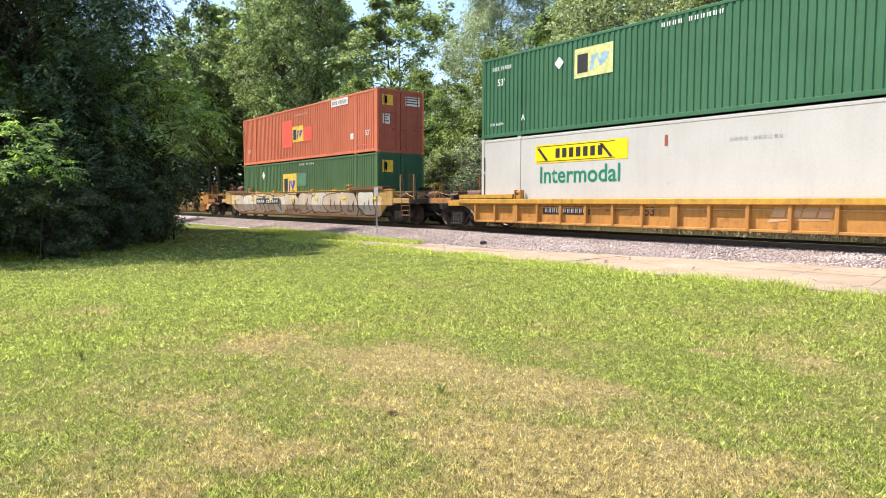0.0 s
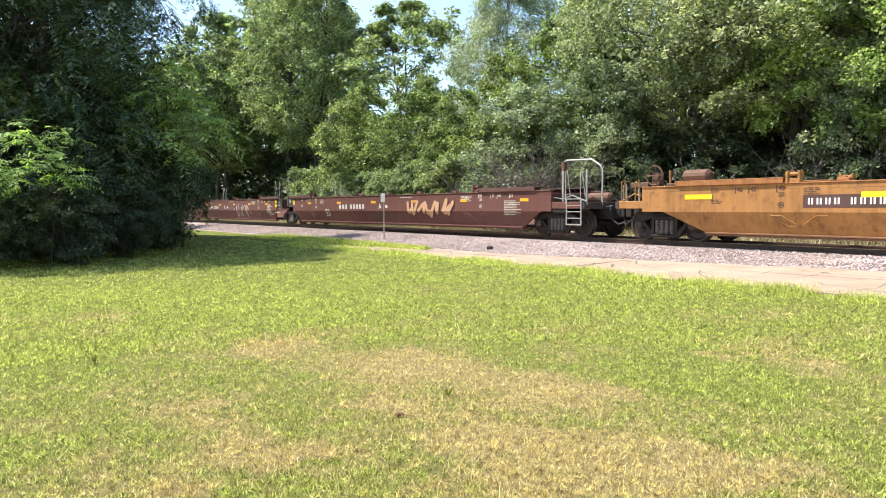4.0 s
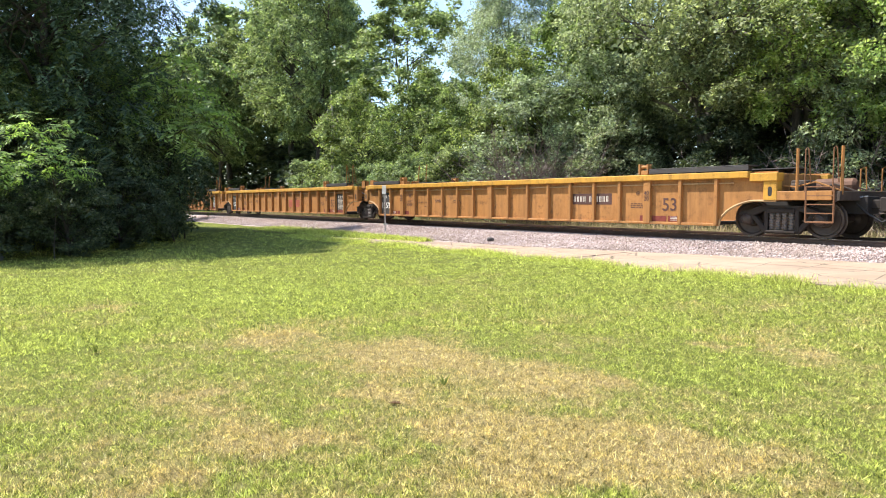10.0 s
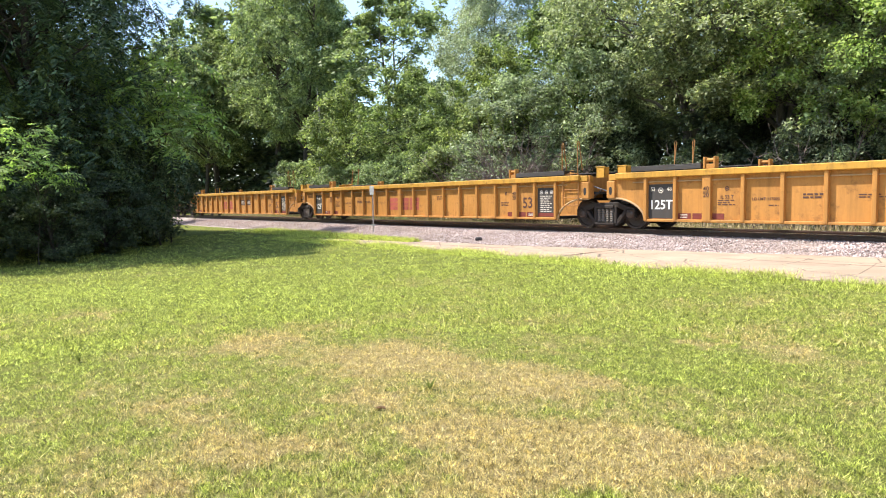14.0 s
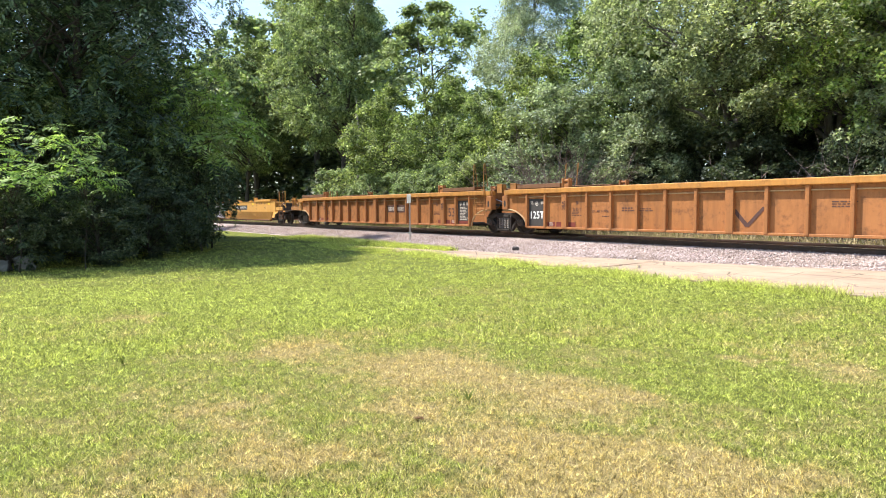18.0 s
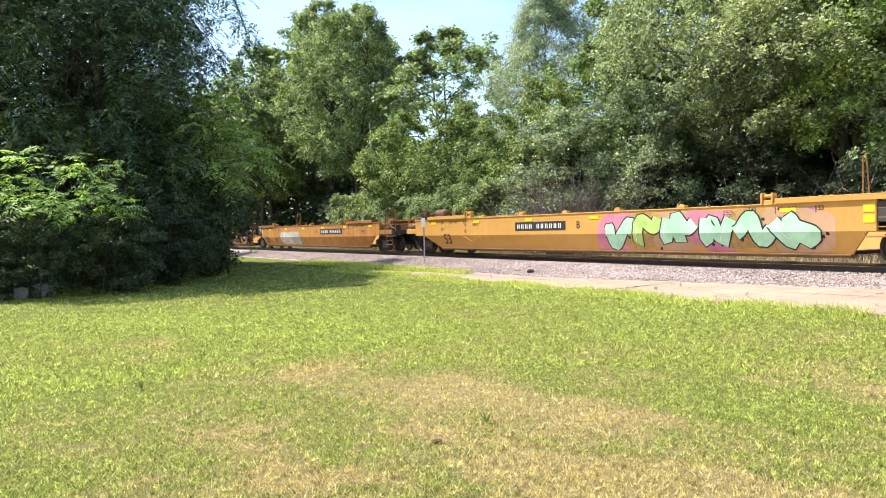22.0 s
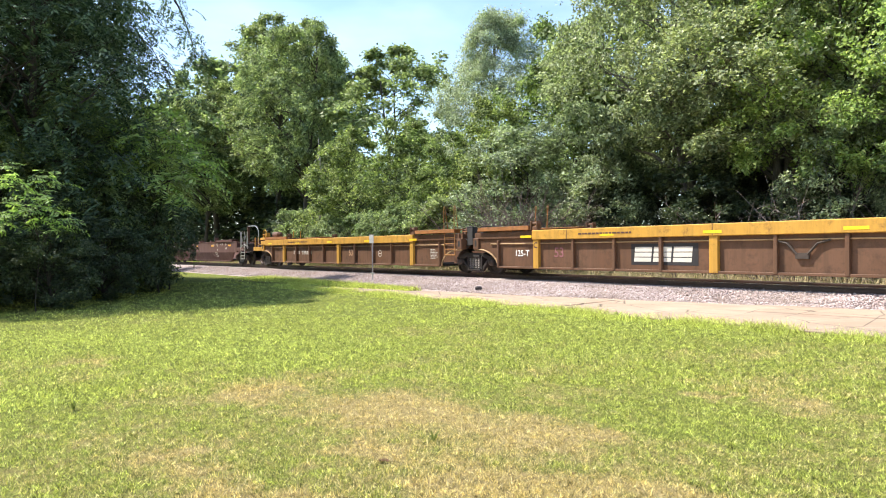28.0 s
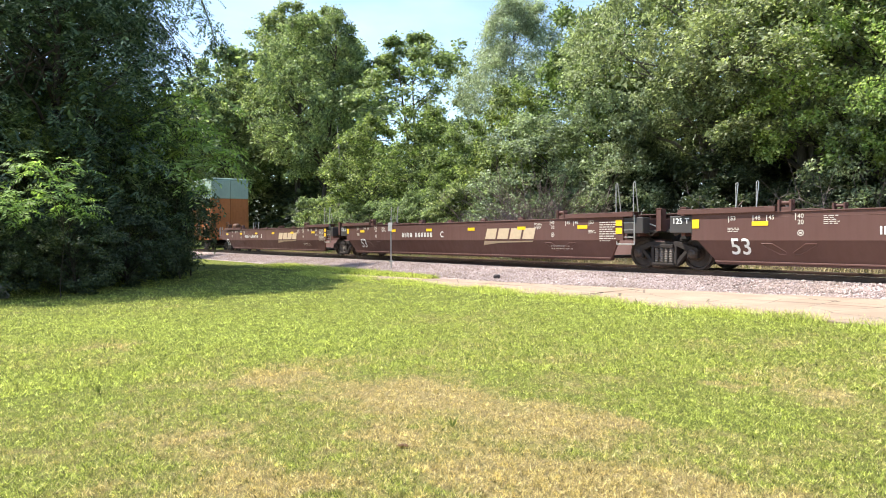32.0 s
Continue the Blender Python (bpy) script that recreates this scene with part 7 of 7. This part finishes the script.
lay("placard", flat_mesh([[(-4.3, 2.0), (-4.1, 2.2), (-4.3, 2.4), (-4.5, 2.2)]]), M_WHITE, wall, c_side, 0.006)
word(wall, c_side, "53'", -7.06, 1.95, 0.24, W_WHITE)
number(wall, c_side, -7.5, -6.5, 2.45, 0.14, W_WHITE)
number(wall, c_side, -0.5, 1.4, 2.62, 0.12, W_WHITE)
number(wall, c_side, -7.6, -6.9, 0.5, 0.09, W_WHITE)
word(wall, c_side, "1A", -6.0, 0.62, 0.20, W_WHITE)
white, wall = container("white smooth-sided container with a yellow sign panel", C_WHITE, C_WHITE, -10.95, low_z, flat=True)
lay("sign_panel", rects((-5.32, -1.55, 1.92, 2.52)), plain("sign_yellow", (0.85, 0.62, 0.01), 0.4, 0.0, 0.05), wall, c_side, 0.006)
lay("company_bars", bars(-4.4, 2.22, 7, 0.18, 0.30, 0.11), M_BLACK, wall, c_side, 0.010)
lay("sign_scroll", flat_mesh([[(-5.25, 2.42), (-5.12, 2.42), (-4.72, 2.0), (-4.85, 2.0)], [(-2.6, 2.42), (-2.48, 2.42), (-2.08, 2.0), (-2.2, 2.0)], [(-5.25, 2.475), (-2.0, 2.475), (-2.0, 2.455), (-5.25, 2.455)], [(-5.25, 1.985), (-2.0, 1.985), (-2.0, 1.965), (-5.25, 1.965)]]), M_BLACK, wall, c_side, 0.010)
word(wall, c_side, "Intermodal", -3.45, 1.5, 0.55, plain("sign_green", (0.01, 0.20, 0.11), 0.5, 0.0, 0.05))
for z0, z1 in ((1.75, 2.25), (0.75, 1.65)):
    lay("vent_slot", rects((-8.02, -7.88, z0, z1)), M_DARK, wall, c_side, 0.006)
lay("small_print", rects((-0.31, -0.21, 2.2, 2.5)), S_RED, wall, c_side, 0.006)
number(wall, c_side, 1.6, 3.0, 2.25, 0.10, S_GREY)
CONTAINERS = (orange, green, green2, white)
LOADS = [(c, c["joint"], c["height"]) for c in CONTAINERS]
for c in CONTAINERS:
    del c["joint"], c["height"]


def autorack(x_right):
    """A tall car carrier, orange below and pale green on its top panels."""
    L = 27.4
    car = empty("autorack", "tall orange car-carrier wagon with pale green roof panels", "autorack wagon", "cars of the train")
    orange_m = paint("orange_rack_paint", (0.487, 0.168, 0.0504), 0.35)
    pale = paint("pale_green_panel_paint", (0.353, 0.462, 0.378), 0.2)
    steel = paint("galvanised_rack_paint", (0.378, 0.361, 0.319), 0.3)
    a, b = -L / 2 + 0.9, L / 2 - 0.9
    part("underframe", bevelled(boxes((a, b, -1.45, 1.45, 0.85, 1.25)), 0.02), orange_m, car)
    for s in (-1, 1):
        for k in range(16):
            x = a + 0.05 + (b - a - 0.1) * k / 16
            w = (b - a) / 16
            part("side_panel", kept(("side_panel", s), lambda: bevelled(boxes((0.02, w - 0.02, *sorted((s * 1.46, s * 1.43)), 1.25, 4.02)), 0.01)), orange_m, car).location = (x, 0, 0)
            part("upper_panel", kept(("upper_panel", s), lambda: bevelled(boxes((0.02, w - 0.02, *sorted((s * 1.46, s * 1.43)), 4.05, 5.45)), 0.01)), pale, car).location = (x, 0, 0)
            part("post", kept(("rack_post", s), lambda: bevelled(boxes((-0.06, 0.06, *sorted((s * 1.50, s * 1.40)), 1.25, 5.5)), 0.01)), steel, car).location = (x, 0, 0)
    part("roof", bevelled(boxes((a, b, -1.5, 1.5, 5.45, 5.62)), 0.05), pale, car)
    for x, way in ((a, -1), (b, 1)):
        for s in (-1, 1):
            part("end_door", bevelled(boxes((x - 0.06, x + 0.06, *sorted((s * 0.01, s * 1.44)), 1.25, 4.03)), 0.02), orange_m, car)
            part("end_door_top", bevelled(boxes((x - 0.06, x + 0.06, *sorted((s * 0.01, s * 1.44)), 4.04, 5.45)), 0.02), pale, car)
    for xx in (a + 2.6, b - 2.6):
        truck(car, xx)
    coupler(car, b + 0.65, 1)
    CARS.append((car, x_right - L / 2))


autorack(JOINT[31])

# ---- grass and small plants ----


def blades(name, label, seed, n, place, height, width, material, lean=0.6):
    """Blades of grass as slim triangles with a bend, scattered by place(rng, n)."""
    rng = np.random.default_rng(seed)
    x, y, z = place(rng, n)
    n = len(x)
    h = height * rng.uniform(0.45, 1.25, n) * np.repeat(rng.uniform(0.55, 1.5, n // 8 + 1), 8)[:n]
    a = rng.random(n) * 6.283
    way = np.stack([np.cos(a), np.sin(a), np.zeros(n)], -1)
    b = rng.random(n) * 6.283
    tip = np.stack([np.cos(b), np.sin(b), np.zeros(n)], -1) * (lean * h * rng.uniform(0.2, 1.3, n))[:, None]
    w = (width * rng.uniform(0.6, 1.3, n))[:, None]
    root = np.stack([x, y, z], -1)
    up = np.array((0, 0, 1.0))
    p0, p1 = root - way * w, root + way * w
    p3 = root + tip + up * h[:, None]
    data = sheet(name, np.stack([p0, p1, p3], 1), 3)
    return tagged(part(name, data, material), label, "grass", kind="stuff")


def wedge(r0, r1, spread=0.75, power=1.5, tuft=0.022):
    """Places over the lawn before the camera's stand, thinning out with the distance."""
    def place(rng, n):
        m = n // 8
        r = r0 + (r1 - r0) * rng.random(m) ** power
        a = radians(54.5) + rng.uniform(-spread, spread, m)
        x = np.repeat(-np.sin(a) * r, 8) + rng.normal(0, tuft, m * 8)
        y = np.repeat(np.cos(a) * r, 8) + rng.normal(0, tuft, m * 8)
        keep = np.repeat((y[::8] < 11.85) & (x[::8] < 3), 8)
        x, y = x[keep], y[keep]
        z = 0.12 * np.clip((y - 8.0) / 3.5, 0, 1) - 0.01
        return x, y, z
    return place


blades("grass", "short mown lawn grass, green mixed with dry straw", 1, 600000, wedge(2.2, 16.0, 0.70, 1.3, 0.02), 0.034, 0.0040, M_BLADE, 1.0)
blades("grass", "lawn grass farther off toward the trees", 2, 220000, wedge(8.0, 34.0, 0.72, 1.2, 0.06), 0.050, 0.008, M_BLADE, 1.0)


def edge_place(rng, n):
    x = rng.uniform(-26, 3, n)
    y = 11.75 + 0.12 * np.sin(x * 0.9) + rng.normal(0, 0.25, n) - 0.14 + 0.20 * np.sin(x * 2.3) * np.sin(x * 0.61 + 1) + 0.08 * np.sin(x * 5.1)
    keep = np.sin(x * 1.7) + np.sin(x * 4.3 + 1.0) + 0.5 * np.sin(x * 9.1) > rng.uniform(-2.2, 0.8, n)
    x, y = x[keep], y[keep]
    return x, y, np.full(len(x), 0.11)


def finger_place(rng, n):
    u = rng.random(n)
    x = -33 + 14.5 * u
    y = 13.2 + rng.normal(0, 0.5, n) * (1.25 - u) + 0.3 * (1 - u)
    return x, y, np.full(n, 0.16)


def far_place(rng, n):
    x = rng.uniform(-62, 4, n)
    y = 20.0 + 4.6 * rng.random(n)
    return x, y, 0.05 + 0.22 * np.clip((20.6 - y) / 0.6, 0, 1)


blades("grass", "longer bright green grass along the concrete edge", 3, 52000, edge_place, 0.12, 0.006, M_LUSH, 0.8)
blades("grass", "grass tongue between the concrete and the ballast", 4, 26000, finger_place, 0.12, 0.010, M_LUSH, 0.6)
M_STRAW = plain("dry_stalks", (0.60, 0.48, 0.28), 0.9, 0.0, 0.4, 3.0)
blades("weeds", "dry pale weeds and stalks beyond the track", 6, 40000, far_place, 0.55, 0.014, M_STRAW, 0.7)
blades("weeds", "green weeds beyond the track", 7, 22000, far_place, 0.40, 0.016, L_WEED, 0.6)


def fallen_leaf(x, y, size, turn):
    """A curled dry leaf on the lawn."""
    bm = bmesh.new()
    pts = [(-0.5, 0, 0.05), (-0.2, 0.22, 0.16), (0.25, 0.2, 0.20), (0.55, 0, 0.08), (0.25, -0.2, 0.18), (-0.2, -0.22, 0.12), (0, 0, 0.02)]
    v = [bm.verts.new((a * size, b * size, c * size)) for a, b, c in pts]
    for i in range(6):
        bm.faces.new((v[i], v[(i + 1) % 6], v[6]))
    bmesh.ops.solidify(bm, geom=list(bm.faces), thickness=0.003)
    tagged(part("fallen_leaf", bm, plain("dead_leaf", (0.22, 0.12, 0.06), 0.8)), "curled brown dead leaf lying on the lawn", "leaf").matrix_world = pose(x, y, 0.012, 0, 0, turn)


fallen_leaf(-4.19, 2.72, 0.10, 30)
fallen_leaf(-3.1, 3.6, 0.05, 100)
fallen_leaf(-9.0, 6.2, 0.09, 200)


def stone(x, y, z, size):
    rng = random.Random(4)
    bm = bmesh.new()
    bmesh.ops.create_icosphere(bm, subdivisions=2, radius=size)
    for v in bm.verts:
        v.co = Vector((v.co.x * 1.3, v.co.y, v.co.z * 0.8)) * rng.uniform(0.82, 1.15)
    tagged(part("dark_stone", bm, plain("dark_stone", (0.06, 0.05, 0.05), 0.8)), "dark fist-sized stone lying on the ballast", "stone").matrix_world = pose(x, y, z)


stone(-16.4, 14.2, 0.30, 0.10)


def concrete_chunk(x, y, w, d, h, turn, tip, seed):
    """A broken lump of old concrete, half sunk in the shade under the trees."""
    rng = random.Random(seed)
    bm = boxes((-w / 2, w / 2, -d / 2, d / 2, -0.05, h))
    bmesh.ops.subdivide_edges(bm, edges=list(bm.edges), cuts=2, use_grid_fill=True)
    for v in bm.verts:
        v.co += Vector([rng.uniform(-0.12, 0.12) * w for _ in range(3)])
    tagged(part("concrete_chunk", bevelled(bm, 0.008), M_RUBBLE), "broken pale grey concrete lump under the trees", "rubble", "rubble under the trees").matrix_world = pose(x, y, 0, tip, tip * 0.6, turn)


M_RUBBLE = plain("weathered_grey_concrete", (0.23, 0.215, 0.195), 0.9, 0.0, 0.3, 5.0)
for row in ((-21.5, 1.0, 0.42, 0.34, 0.36, 20, 8, 1), (-21.6, 0.5, 0.34, 0.3, 0.26, 65, -12, 2), (-21.5, -0.2, 0.4, 0.3, 0.20, 110, 10, 3)):
    concrete_chunk(*row)


def weed(x, y, tall, seed):
    """A small leafy weed in the lawn."""
    rng = random.Random(seed)
    bm = bmesh.new()
    for k in range(14):
        a, r, h = rng.uniform(0, 6.28), rng.uniform(0.3, 1.0) * tall * 0.5, rng.uniform(0.3, 1.0) * tall
        d = Vector((math.cos(a), math.sin(a), 0))
        n = Vector((-d.y, d.x, 0)) * tall * 0.09
        tip = d * r + Vector((0, 0, h))
        mid = d * r * 0.5 + Vector((0, 0, h * 0.7))
        v = [bm.verts.new(p) for p in (Vector((0, 0, 0)), mid + n, tip, mid - n)]
        bm.faces.new(v)
    tagged(part("weed", bm, L_WEED), "small leafy weed standing in the mown lawn", "weed").matrix_world = pose(x, y, 0)


weed(-4.39, 3.34, 0.12, 1)
weed(-7.6, 1.2, 0.12, 2)
for k in range(22):
    weed(-24 + k * 1.05 + 0.4 * math.sin(k * 5.0), 11.72 + 0.25 * math.sin(k * 2.7), 0.16 + 0.10 * abs(math.sin(k * 1.9)), 10 + k)


# ---- motion of the train ----
def motions():
    """Key every car, its load and its wheels."""
    steps = [0.5 * i for i in range(65)]
    for car, x in CARS:
        walk(car, [(t, pose(x + gone(t), TRACK_Y, RAIL_TOP)) for t in steps])
    for load, x, z in LOADS:
        walk(load, [(t, pose(x + gone(t), TRACK_Y, z)) for t in steps])
    home = {car: x for car, x in CARS}
    for wheel, car, off in WHEELS:
        base = wheel.location.copy()
        rows, shown = [], []
        for f in range(0, 961):
            t = f / 30
            if -66 < home[car] + off + gone(t) < 2:
                shown.append(t)
        if not shown:
            continue
        turn0 = gone(shown[0])

        def spun(t):
            g = min(max(t, shown[0]), shown[-1])
            return pose(*base, 0, math.degrees((gone(g) - turn0) / WHEEL_R) % 360, 0)
        ts = shown
        if shown[0] > 0:
            ts = [0.0] + ts
        if shown[-1] < 32:
            ts = ts + [32.0]
        walk(wheel, [(t, spun(t)) for t in ts])


motions()
